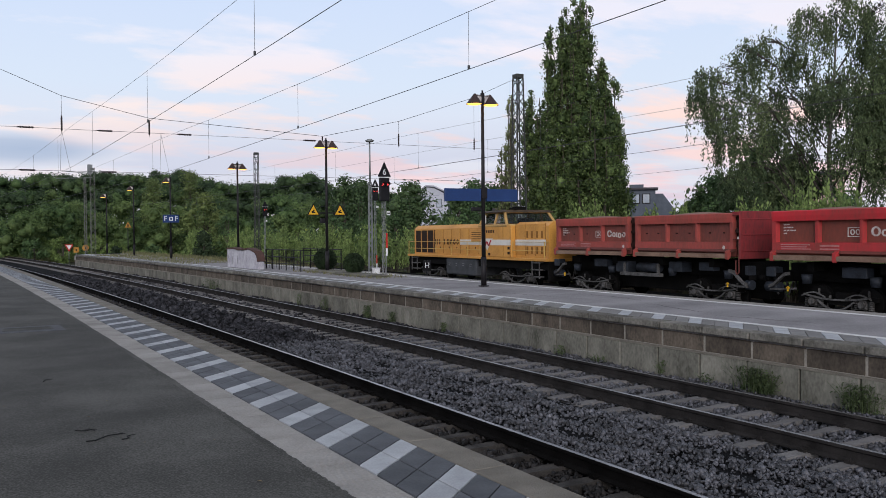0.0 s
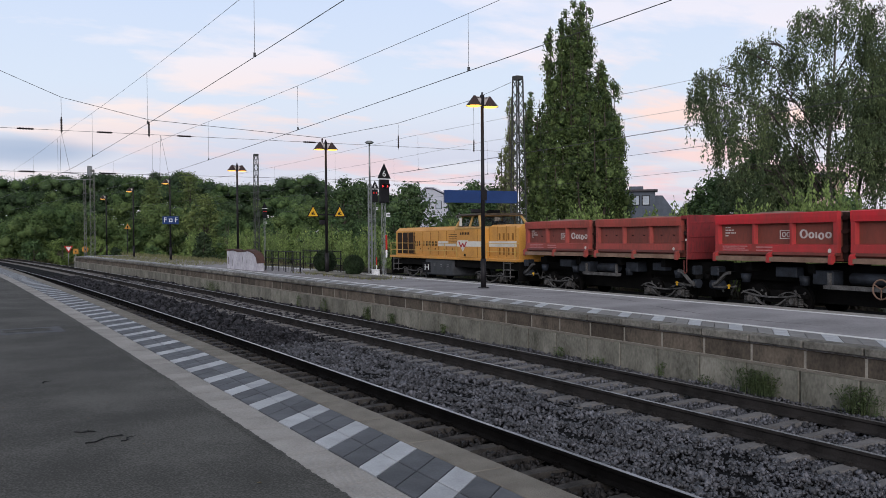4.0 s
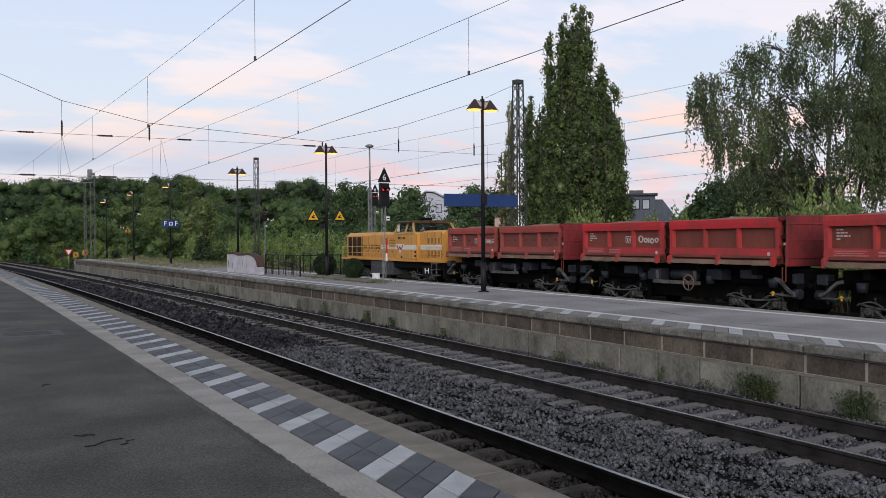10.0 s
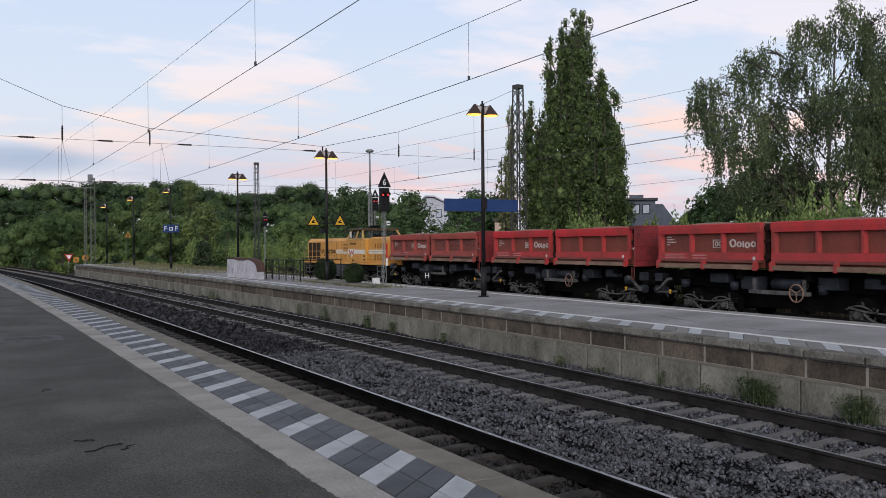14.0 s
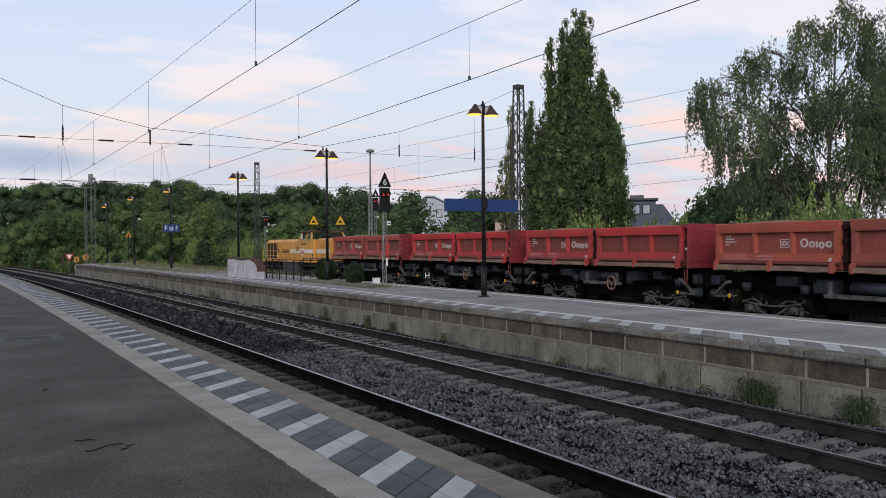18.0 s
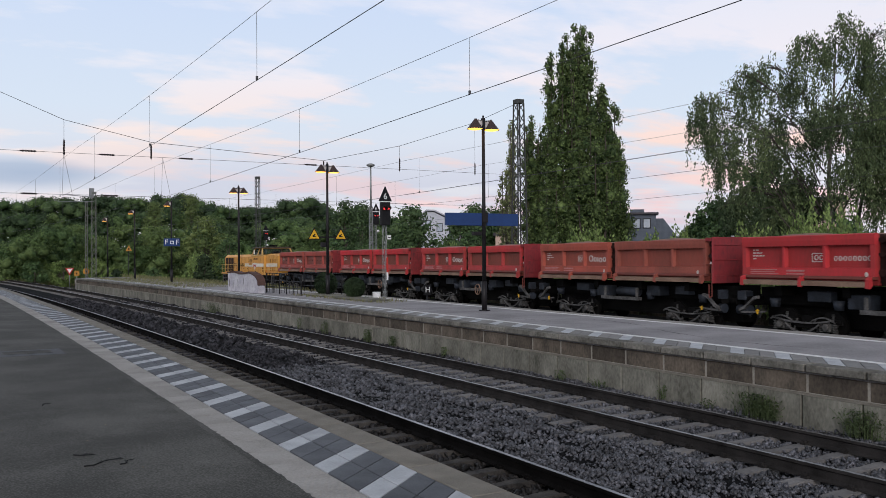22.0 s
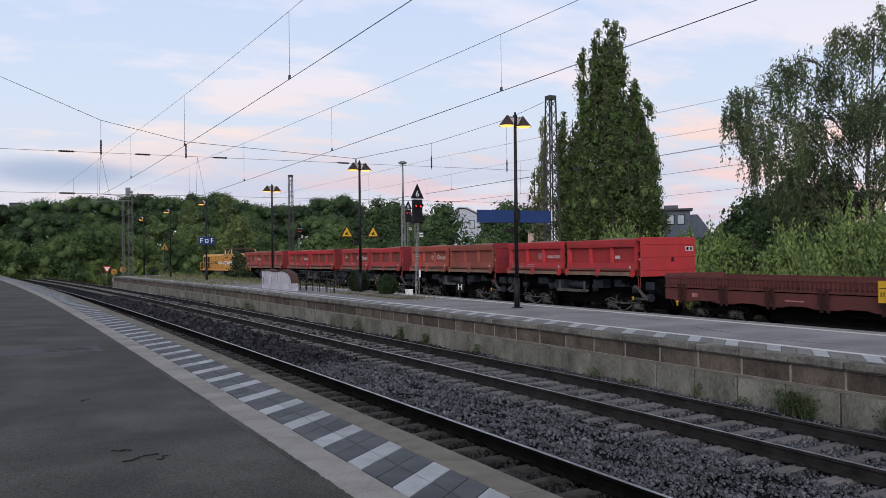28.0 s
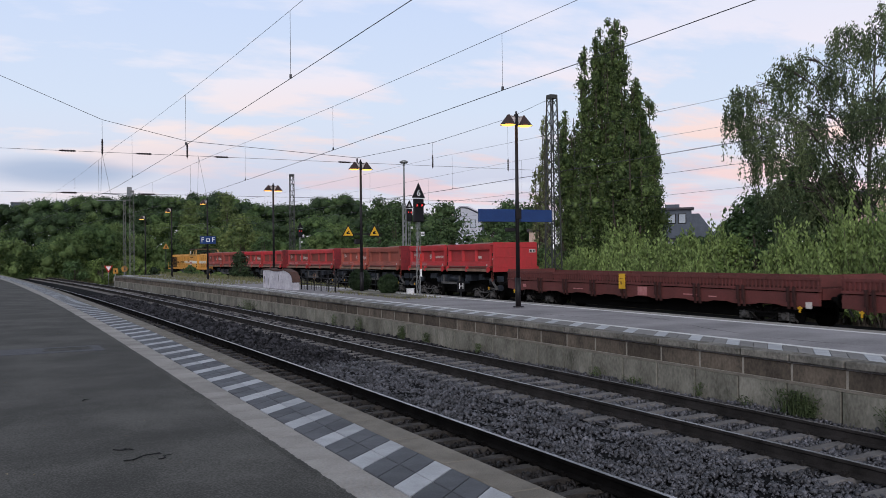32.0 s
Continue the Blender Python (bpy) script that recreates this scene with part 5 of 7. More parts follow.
def warning_triangle(m, size, group="warning triangles"):
    """Yellow triangle with a black border, facing local -y."""
    t = thing("warning_sign", "yellow triangular warning sign with black border", "sign", m, group)
    h = size * 0.866
    for k, mat, o in ((1.0, SIGN_BLACK, 0.0), (0.76, YELLOW_SIGN, -0.012)):
        c = h / 3
        pts = [(-size / 2 * k, c - c * k), (size / 2 * k, c - c * k), (0, c + (h - c) * k)]
        bm = prism(pts, o - 0.011, o, "y")
        part("panel" if k < 1 else "border", bm, mat, t)
    bm = boxes((-0.13 * size, -0.03, 0.18 * size, 0.02 * size, -0.024, 0.33 * size), (0.022 * size, -0.03, 0.18 * size, 0.13 * size, -0.024, 0.25 * size), (-0.03 * size, -0.03, 0.335 * size, 0.08 * size, -0.024, 0.40 * size))
    part("symbol", bm, SIGN_BLACK, t)
    return t


for x in (-0.78, 0.44):
    warning_triangle(site(14.3 + x + 0.17, 35.3, 2.42), 0.60)
arm = thing("sign_bracket", "dark cross arm carrying two warning signs", "bracket", site(14.3, 35.3, 2.5))
part("bar", boxes((-0.6, -0.02, 0, 0.6, 0.02, 0.05)), DARK_PAINT, arm)
part("speaker", boxes((-0.3, -0.08, -0.4, -0.08, 0.08, -0.2), bevel=0.02), DARK_PAINT, arm)


def lattice(bm, w0, w1, z0, z1, step, r=0.022):
    """Four corner bars with zigzag bracing on all sides."""
    k = max(1, int((z1 - z0) / step))
    for i in range(k):
        a, b = i / k, (i + 1) / k
        za, zb = z0 + (z1 - z0) * a, z0 + (z1 - z0) * b
        wa, wb = (w0 + (w1 - w0) * a) / 2, (w0 + (w1 - w0) * b) / 2
        ca = [(sx * wa, sy * wa, za) for sx, sy in ((-1, -1), (1, -1), (1, 1), (-1, 1))]
        cb = [(sx * wb, sy * wb, zb) for sx, sy in ((-1, -1), (1, -1), (1, 1), (-1, 1))]
        for j in range(4):
            tube(bm, ca[j], cb[j], r * 1.5, n=4, caps=False)
            tube(bm, ca[j] if i % 2 else ca[(j + 1) % 4], cb[(j + 1) % 4] if i % 2 else cb[j], r, n=4, caps=False)


def signal(x, s, z0, head_z, label, number=True, plate=True):
    sg = thing("railway_signal", label, "signal", site(x, s, z0), "railway signals")
    bm = bmesh.new()
    lattice(bm, 0.12, 0.12, 0, head_z, 0.40, 0.006)
    part("mast", bm, GALV, sg, "slim grey lattice mast")
    part("head", boxes((-0.21, -0.12, head_z - 0.1, 0.21, 0.02, head_z + 0.82), bevel=0.02), SIGN_BLACK, sg, "black signal head")
    for lx in (-0.10, 0.11):
        bm = bmesh.new()
        tube(bm, (lx, -0.12, head_z + 0.55), (lx, -0.14, head_z + 0.55), 0.042, n=14)
        part("light", bm, RED_LIGHT, sg, "glowing red light")
        bm = bmesh.new()
        tube(bm, (lx, -0.12, head_z + 0.59), (lx, -0.26, head_z + 0.58), 0.075, n=12, caps=False)
        part("hood", bm, SIGN_BLACK, sg)
    bm = prism([(-0.29, head_z + 0.86), (0.29, head_z + 0.86), (0, head_z + 1.46)], -0.08, -0.06)
    part("speed_board", bm, SIGN_BLACK, sg, "black triangle with a white figure")
    part("board_edge", boxes((-0.27, -0.085, head_z + 0.83, 0.27, -0.055, head_z + 0.858)), SIGN_WHITE, sg)
    if number:
        letter("6", 0.34, 0.004, pose(0, -0.088, head_z + 1.04, 90, 0, 0), SIGN_WHITE, sg)
    part("number_plate", boxes((0.06, -0.13, head_z - 0.66, 0.22, -0.12, head_z - 0.5)), SIGN_WHITE, sg, "white plate with unreadable dark bars")
    part("plate_bar", boxes((0.08, -0.135, head_z - 0.61, 0.20, -0.131, head_z - 0.56)), MAST_GREY, sg)
    if plate:
        for k in range(3):
            part("mast_plate", boxes((0.03, -0.1, 0.75 + 0.30 * k, 0.105, -0.085, 1.05 + 0.30 * k)), SIGN_RED if k != 0 else SIGN_WHITE, sg)
    return sg


signal(15.22, 31.7, 0, 3.02, "black railway signal with two red lights and a figure 6")
def beyond(bearing, d, z=GROUND_Z):
    """Upright pose at a compass bearing and distance from the platform's standpoint."""
    a = radians(bearing)
    return pose(d * math.sin(a), d * math.cos(a), z, 0, 0, -bearing * 0.3)


second = signal(26, 58, GROUND_Z, 5.72, "second railway signal showing red behind the goods train")
second.matrix_world = beyond(24.24, 64.5)
signal(29.9, 85.0, GROUND_Z, 5.12, "small distant railway signal showing red", number=False, plate=False)
relay = thing("relay_box", "small white box at the foot of the signal", "box", site(15.0, 32.0, 0))
part("body", boxes((-0.13, -0.11, 0, 0.13, 0.11, 0.24), bevel=0.02), SIGN_WHITE, relay)
part("lid", boxes((-0.145, -0.125, 0.241, 0.145, 0.125, 0.27), bevel=0.01), SIGN_WHITE, relay)

# stop board H
hb = thing("stop_board", "small black board with a white letter H", "sign", site(16.2, 30.0, -0.5))
bm = bmesh.new()
tube(bm, (0, 0.03, GROUND_Z + 0.45), (0, 0.03, 1.0), 0.03, n=8)
part("post", bm, SIGN_BLACK, hb)
part("panel", boxes((-0.17, -0.01, 0.68, 0.17, 0.01, 1.08)), SIGN_BLACK, hb)
letter("H", 0.31, 0.004, pose(0, -0.016, 0.88, 90, 0, 0), SIGN_WHITE, hb)

# tall slim lighting mast behind the platform
tm = thing("yard_lamp", "tall grey yard lamp with a flat disc head", "lamp", beyond(23.93, 66.0))
bm = bmesh.new()
lattice(bm, 0.26, 0.20, 0, 7.0, 0.5, 0.022)
part("lower_mast", bm, GALV, tm)
bm = bmesh.new()
tube(bm, (0, 0, 6.9), (0, 0, 10.02), 0.075, 0.055, n=10)
part("pole", bm, GALV, tm)
bm = bmesh.new()
tube(bm, (0, 0, 9.98), (0, 0, 10.09), 0.22, 0.35, n=16)
tube(bm, (0, 0, 10.09), (0, 0, 10.2), 0.35, 0.16, n=16)
part("head", bm, GALV, tm)


def catenary_mast(x, s, top, w0=0.75, w1=0.42, material=None, label="tall grey steel lattice mast"):
    m = thing("lattice_mast", label, "mast", site(x, s, GROUND_Z), "catenary masts")
    bm = bmesh.new()
    lattice(bm, w0, w1, 0, top - GROUND_Z, 0.55, 0.030 if w0 > 0.6 else 0.024 if material is None else 0.012)
    part("tower", bm, material or MAST_GREY, m)
    part("cap", boxes((-w1 / 2 - 0.03, -w1 / 2 - 0.03, top - GROUND_Z, w1 / 2 + 0.03, w1 / 2 + 0.03, top - GROUND_Z + 0.23), bevel=0.01), material or MAST_GREY, m)
    part("footing", boxes((-w0 / 2 - 0.2, -w0 / 2 - 0.2, -0.1, w0 / 2 + 0.2, w0 / 2 + 0.2, 0.25), bevel=0.03), CONCRETE, m)
    return m


SPAN = 42.3
catenary_mast(29.35, SPAN, 10.55)
catenary_mast(-6.5, SPAN, 12.1)
catenary_mast(29.3, 85.6, 9.6, 0.46, 0.36)
catenary_mast(16.6, 100.3, 8.6, 0.46, 0.40, PALE_CONC)
catenary_mast(16.9, 105.5, 7.9, 0.22, 0.2, PALE_CONC, "pale concrete mast at the platform end")
catenary_mast(5.9, 128.0, 7.5, 0.5, 0.4, GALV)


def wire(bm, pts, r):
    for a, b in zip(pts, pts[1:]):
        tube(bm, a, b, r, n=4, caps=False)


def insulator(bm, a, b, r=0.045):
    a, b = Vector(a), Vector(b)
    tube(bm, a, b, 0.032, n=6)
    for k in range(5):
        u = 0.15 + 0.7 * k / 4
        p = a.lerp(b, u)
        q = a.lerp(b, u + 0.09)
        tube(bm, p, q, r, n=8)


# cross-span between the two masts: sagging rope, two level wires, hangers and insulators
span = thing("cross_span", "overhead cross-span of sagging rope and level wires with dark insulators", "overhead wires", kind="structure")


def rope_z(x):
    """Straight lengths between the hangers."""
    knots = [(-6.5, 12.35), (4.75, 7.83), (8.5, 7.05), (17.1, 6.62), (21.5, 7.62), (26.3, 9.22), (29.35, 10.6)]
    for (a, p), (b, q) in zip(knots, knots[1:]):
        if a <= x <= b:
            return p + (q - p) * (x - a) / (b - a)
    return 7.0


xs = [-6.5, 4.75, 8.5, 17.1, 21.5, 26.3, 29.35]
bm = bmesh.new()
wire(bm, [spot(x, SPAN, rope_z(x)) for x in xs], 0.011)
part("rope", bm, WIRE, span)
for z in (6.37, 4.52):
    bm = bmesh.new()
    wire(bm, [spot(-6.5, SPAN, z), spot(29.35, SPAN, z)], 0.008)
    part("level_wire", bm, WIRE, span)
for x in xs[1:-1]:
    bm = bmesh.new()
    wire(bm, [spot(x, SPAN, rope_z(x)), spot(x, SPAN, 6.2)], 0.008)
    part("hanger", bm, WIRE, span)
    bm = bmesh.new()
    z = min(rope_z(x) - 0.02, 6.95)
    insulator(bm, spot(x, SPAN, z), spot(x, SPAN, 6.28))
    part("insulator", bm, INSUL, span)
for x, z in ((3.3, 6.37), (6.55, 6.37), (10.1, 6.37), (16.4, 6.37), (3.33, 4.52), (6.7, 4.52)):
    bm = bmesh.new()
    insulator(bm, spot(x - 0.33, SPAN, z), spot(x + 0.33, SPAN, z), 0.045)
    part("insulator", bm, INSUL, span)


for c in (C1, C2):
    for o in (-0.35, 0.35):
        bm = bmesh.new()
        wire(bm, [spot(c - 0.4, SPAN, 6.35), spot(c - 0.25 + 0.6 * o, SPAN, 4.52)], 0.006)
        part("steady_wire", bm, WIRE, span)


def contact_line(centre, zm, zc, s0, s1, first, gap, drop=0.0, name="contact_line"):
    """Messenger and contact wire with droppers along one track."""
    t = thing(name, "overhead contact wire with messenger and droppers", "overhead wires", kind="structure")

    def low(s):
        return zc - drop * (min(s, SPAN) - 12)

    def high(s):
        return zm + 0.10 * ((s - 20) / 22.0) ** 2 if s < SPAN else zm + 0.1 - 0.25 * math.sin((s - SPAN) / 62.0 * math.pi)
    ss = [s0 + (s1 - s0) * i / 40 for i in range(41)]
    bm = bmesh.new()
    wire(bm, [spot(centre, s, low(s)) for s in ss], 0.0078)
    part("contact_wire", bm, WIRE, t)
    bm = bmesh.new()
    wire(bm, [spot(centre, s, high(s)) for s in ss], 0.0058)
    part("messenger_wire", bm, WIRE, t)
    s = first
    while s < s1:
        bm = bmesh.new()
        wire(bm, [spot(centre, s, low(s)), spot(centre, s, high(s))], 0.0045)
        box(bm, -0.02, -0.02, 0, 0.02, 0.02, 0.08, m=Matrix.Translation(spot(centre, s, low(s))))
        part("dropper", bm, WIRE, t)
        s += gap
    return t


contact_line(C1, 6.40, 5.16, -6, 128, 6.6, 10.0, 0.0155)
contact_line(C2, 6.22, 5.10, -6, 128, 5.8, 10.0, 0.0155)
contact_line(21.8, 6.75, 5.3, 0, 128, 9.2, 10.5, 0.010)
contact_line(C3, 6.7, 5.25, 0, 128, 19.4, 11.0, 0.010)
feeders = thing("feeder_cables", "two plain overhead cables behind the tracks", "overhead wires", kind="structure")
for z in (7.1, 4.95):
    bm = bmesh.new()
    wire(bm, [spot(31.2, s, z - 0.012 * s) for s in range(0, 90, 6)], 0.007)
    part("cable", bm, WIRE, feeders)
# cantilever on the far mast
arm2 = thing("cantilever", "steel cantilever arm on the far mast", "bracket", site(16.6, 100.3, 7.9))
bm = bmesh.new()
tube(bm, (0, 0, 0.35), (-3.0, 0, 0.55), 0.04, n=6)
tube(bm, (0, 0, -0.1), (-3.6, 0, -0.25), 0.04, n=6)
part("arm", bm, GALV, arm2)
part("bracket", boxes((-0.45, -0.2, 0.3, 0.0, 0.2, 1.3)), GALV, arm2)

# stair enclosure with peeling white wall, railing and topiary
WHITEWASH = surface("painted_wall", (0.44, 0.43, 0.46), (0.30, 0.29, 0.32), 3.5, 25, 0.85, bump=0.5, contrast=(0.4, 0.6))
BRICK_CAP = surface("brown_brick_cap", (0.085, 0.045, 0.035), (0.05, 0.03, 0.026), 4, 30, 0.85, bump=0.5)
wall_t = thing("parapet_wall", "white scrawled parapet wall with a brown rounded brick cap", "wall", site(12.95, 42.6, 0))
prof = [(2.05, 0), (-2.7, 0), (-2.7, 0.36), (-2.58, 0.60), (-2.3, 0.76), (-1.9, 0.84), (-1.3, 0.92), (-0.6, 0.86), (0.2, 0.85), (1.0, 0.92), (2.05, 0.88)]
bm = prism([(u, v) for u, v in prof], -0.15, 0.15, "x")
part("panel", bm, WHITEWASH, wall_t)
cap = [(2.1, 0.89), (1.0, 0.93), (0.2, 0.86), (-0.6, 0.87), (-1.3, 0.93), (-1.9, 0.85), (-2.3, 0.77), (-2.59, 0.61), (-2.71, 0.36)]
bm = bmesh.new()
for (a, b), (c, d) in zip(cap, cap[1:]):
    p = Vector((0, (a + c) / 2, (b + d) / 2 + 0.03))
    q = math.atan2(d - b, c - a)
    L = math.hypot(c - a, d - b)
    box(bm, -0.19, -L / 2 - 0.03, -0.04, 0.19, L / 2 + 0.02, 0.03, m=Matrix.Translation(p) @ Matrix.Rotation(q, 4, "X"))
part("cap", bm, BRICK_CAP, wall_t, "rounded brown brick cap")
y = 1.8
while y > -1.5:
    z = rng.uniform(0.12, 0.4)
    bm = prism([(y, z), (y - 0.03, z), (y - 0.03 + rng.normal() * 0.1, z + 0.4), (y + rng.normal() * 0.05, z + rng.uniform(0.2, 0.42))], -0.156, -0.151, "x")
    part("scrawl", bm, BRICK_CAP if y > 1.5 else PALE_CONC, wall_t)
    y -= rng.uniform(0.35, 0.9)
rail_t = thing("stair_railing", "black steel railing round the stairs", "railing", site(13.5, 40.6, 0))
for y in (0.2, -0.7, -1.6, -2.5, -3.4, -4.3):
    for x in (0.0, 1.9):
        bm = bmesh.new()
        tube(bm, (x, y, 0), (x, y, 0.95), 0.025, n=8)
        part("post", bm, SIGN_BLACK, rail_t)
for x in (0.0, 1.9):
    for z in (0.93, 0.6, 0.3):
        bm = bmesh.new()
        tube(bm, (x, 0.3, z), (x, -4.4, z), 0.02, n=6)
        part("rail", bm, SIGN_BLACK, rail_t)
bm = bmesh.new()
tube(bm, (0, -4.4, 0.93), (1.9, -4.4, 0.93), 0.02, n=6)
part("rail", bm, SIGN_BLACK, rail_t)
for k in range(14):
    bm = bmesh.new()
    y = 0.1 - k * 0.33
    tube(bm, (0.0, y, 0.05), (0.0, y, 0.93), 0.009, n=5)
    part("baluster", bm, SIGN_BLACK, rail_t)

# signs at the platform end
tri = thing("yield_sign", "white triangular sign with red border, point down", "sign", site(15.5, 107.6, GROUND_Z))
bm = bmesh.new()
tube(bm, (0, 0.05, 0), (0, 0.05, 2.2), 0.04, n=8)
part("post", bm, GALV, tri)
for k, mat, o in ((1.0, SIGN_RED, 0.0), (0.62, SIGN_WHITE, -0.02)):
    c = 2.0
    bm = prism([(-0.48 * k, c + 0.24 * k), (0.48 * k, c + 0.24 * k), (0, c - 0.60 * k)], o - 0.02, o)
    part("border" if k == 1 else "panel", bm, mat, tri)
ORANGE = surface("orange_plate", (0.46, 0.23, 0.05), None, 3, 30, 0.5, bump=0)
for x, s, z, r in ((16.15, 107, 0.02, 0.30), (16.95, 106, 0.22, 0.36), (16.35, 84, 2.55, 0.33)):
    t = thing("orange_sign", "small orange railway sign", "sign", site(x, s, GROUND_Z), "orange signs")
    bm = bmesh.new()
    tube(bm, (0, 0.04, 0), (0, 0.04, z - GROUND_Z), 0.04, n=8)
    part("post", bm, SIGN_BLACK if r == 0.33 else GALV, t)
    bm = bmesh.new()
    if r == 0.33:
        bm.free()
        bm = prism([(-0.3, z + 1.40), (0.3, z + 1.40), (0, z + 1.92)], -0.03, 0)
    elif r < 0.32:
        box(bm, -0.28, -0.03, z + 1.30, 0.28, 0, z + 1.90)
    else:
        tube(bm, (0, 0, z - GROUND_Z), (0, -0.03, z - GROUND_Z), r, n=18)
    part("panel", bm, ORANGE, t)
    part("symbol", boxes((-0.05, -0.045, z + 1.48, 0.05, -0.035, z + 1.69)), SIGN_BLACK, t)
signal(9.5, 132, GROUND_Z, 4.45, "distant railway signal with a red light in front of the wood", number=False, plate=False)

# ---- trees, shrubs and grass ----
BARK = surface("grey_bark", (0.09, 0.075, 0.06), (0.05, 0.042, 0.035), 4, 25, 0.9, bump=0.8, stretch=(1, 1, 0.3))
BIRCH_BARK = surface("birch_bark", (0.13, 0.115, 0.105), (0.04, 0.036, 0.033), 3, 16, 0.8, bump=0.4, stretch=(1, 1, 3), contrast=(0.5, 0.6))
# wide tone spread paints the light and dark of poplar clumps
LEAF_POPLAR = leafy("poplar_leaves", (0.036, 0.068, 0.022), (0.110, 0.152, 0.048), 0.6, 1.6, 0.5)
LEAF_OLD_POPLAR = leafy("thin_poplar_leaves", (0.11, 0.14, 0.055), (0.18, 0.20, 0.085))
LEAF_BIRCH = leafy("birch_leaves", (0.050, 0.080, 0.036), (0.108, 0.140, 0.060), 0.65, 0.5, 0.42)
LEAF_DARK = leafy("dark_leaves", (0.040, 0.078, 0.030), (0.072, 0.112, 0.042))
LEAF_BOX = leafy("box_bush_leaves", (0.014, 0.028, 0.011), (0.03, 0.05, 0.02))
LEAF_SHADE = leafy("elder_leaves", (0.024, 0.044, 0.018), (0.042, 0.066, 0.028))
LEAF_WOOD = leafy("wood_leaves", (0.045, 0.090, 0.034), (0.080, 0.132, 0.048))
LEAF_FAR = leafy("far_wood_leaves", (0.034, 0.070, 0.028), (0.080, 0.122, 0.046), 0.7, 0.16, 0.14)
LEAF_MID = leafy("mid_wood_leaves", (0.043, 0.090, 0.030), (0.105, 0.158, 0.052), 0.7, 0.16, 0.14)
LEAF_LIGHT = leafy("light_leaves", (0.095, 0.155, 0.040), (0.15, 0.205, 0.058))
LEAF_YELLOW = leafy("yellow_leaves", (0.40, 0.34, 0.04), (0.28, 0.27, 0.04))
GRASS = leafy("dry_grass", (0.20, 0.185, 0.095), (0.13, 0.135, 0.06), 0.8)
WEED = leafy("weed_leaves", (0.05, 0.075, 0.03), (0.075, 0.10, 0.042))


def leaves(points, size, flat=0.0, slim=0.7):
    """A small crooked leaf blade at every point."""
    n = len(points)
    base = np.array([(-0.5, 0, 0), (0, -0.5 * slim, 0.12), (0.5, 0, 0), (0, 0.5 * slim, 0.12)])
    v = base[None] * (size * rng.uniform(0.6, 1.4, n))[:, None, None]
    v = np.einsum("nij,nkj->nki", turn_matrices(n), v)
    v[:, :, 2] *= 1 - flat
    return (v + points[:, None]).reshape(-1, 3), (np.arange(n * 4)).reshape(-1, 4)


def gaps(points, scale, level):
    """Thin the leaves out where a slow wave in space falls below the level."""
    x, y, z = (points * scale).T
    g = np.sin(1.9 * x + 0.7 * z) + np.sin(1.7 * y - 1.1 * z + 1) + np.sin(1.5 * z + 0.9 * x - 0.8 * y + 2)
    return points[(g > level) | (rng.uniform(size=len(points)) < 0.12)]


def turned_leaves(points, outward, size, slim=0.7, loose=0.55):
    """Leaf blades that face outward from their clump, so that a crown is light above and dark below."""
    n = len(points)
    d = outward / np.maximum(np.linalg.norm(outward, axis=1), 1e-6)[:, None] + rng.normal(size=(n, 3)) * loose
    d /= np.linalg.norm(d, axis=1)[:, None]
    a = np.cross(d, rng.normal(size=(n, 3)))
    a /= np.linalg.norm(a, axis=1)[:, None]
    b = np.cross(d, a)
    s = (size * rng.uniform(0.6, 1.4, n))[:, None] * 0.5
    v = np.stack([points - a * s, points - b * s * slim + d * s * 0.2, points + a * s, points + b * s * slim + d * s * 0.2], 1)
    return v.reshape(-1, 3), np.arange(n * 4).reshape(-1, 4)


def crown_mesh(name, points, outward, size, material, parent=None, loose=0.55):
    v, f = turned_leaves(points, outward, size, 0.7, loose)
    ob = new(name, raw_mesh(name, v, f, material))
    ob.parent = parent
    return ob


def leaf_mesh(name, points, size, material, parent=None, slim=0.7):
    v, f = leaves(points, size, 0.0, slim)
    ob = new(name, raw_mesh(name, v, f, material))
    ob.parent = parent
    return ob


def core_shape():
    """A round lump."""
    bm = bmesh.new()
    bmesh.ops.create_icosphere(bm, subdivisions=1, radius=1.0)
    v, f = np.array([q.co[:] for q in bm.verts]), np.array([[q.index for q in g.verts] for g in bm.faces])
    bm.free()
    return v, f


LUMP_V, LUMP_F = core_shape()


def lumps(name, centres, radii, squash, material, parent):
    """Dense uneven leaf masses at the heart of the clumps of a crown."""
    n, m = len(centres), len(LUMP_V)
    v = LUMP_V[None] * (radii[:, None] * rng.uniform(0.75, 1.2, (n, m)))[:, :, None] * np.array(squash) + centres[:, None]
    ob = new(name, raw_mesh(name, v.reshape(-1, 3), (LUMP_F[None] + (np.arange(n) * m)[:, None, None]).reshape(-1, 3), material))
    ob.parent = parent
    return ob


def cluster(centres, radius, n):
    """n points in a soft ball round each centre (radius may vary)."""
    c = np.repeat(centres, n, 0)
    r = np.repeat(np.broadcast_to(radius, len(centres)), n)
    d = rng.normal(size=(len(c), 3))
    d /= np.linalg.norm(d, axis=1)[:, None]
    return c + d * (r * rng.uniform(0.25, 1, len(c)) ** 0.6)[:, None] * np.array([1, 1, 0.8])


def polar(bearing, d, z=GROUND_Z):
    a = radians(bearing)
    return Vector((d * math.sin(a), d * math.cos(a), z))


def limb(bm, pts, r0, r1, n=7):
    for i, (a, b) in enumerate(zip(pts, pts[1:])):
        u, w = i / (len(pts) - 1), (i + 1) / (len(pts) - 1)
        tube(bm, a, b, r0 + (r1 - r0) * u, r0 + (r1 - r0) * w, n, caps=False)


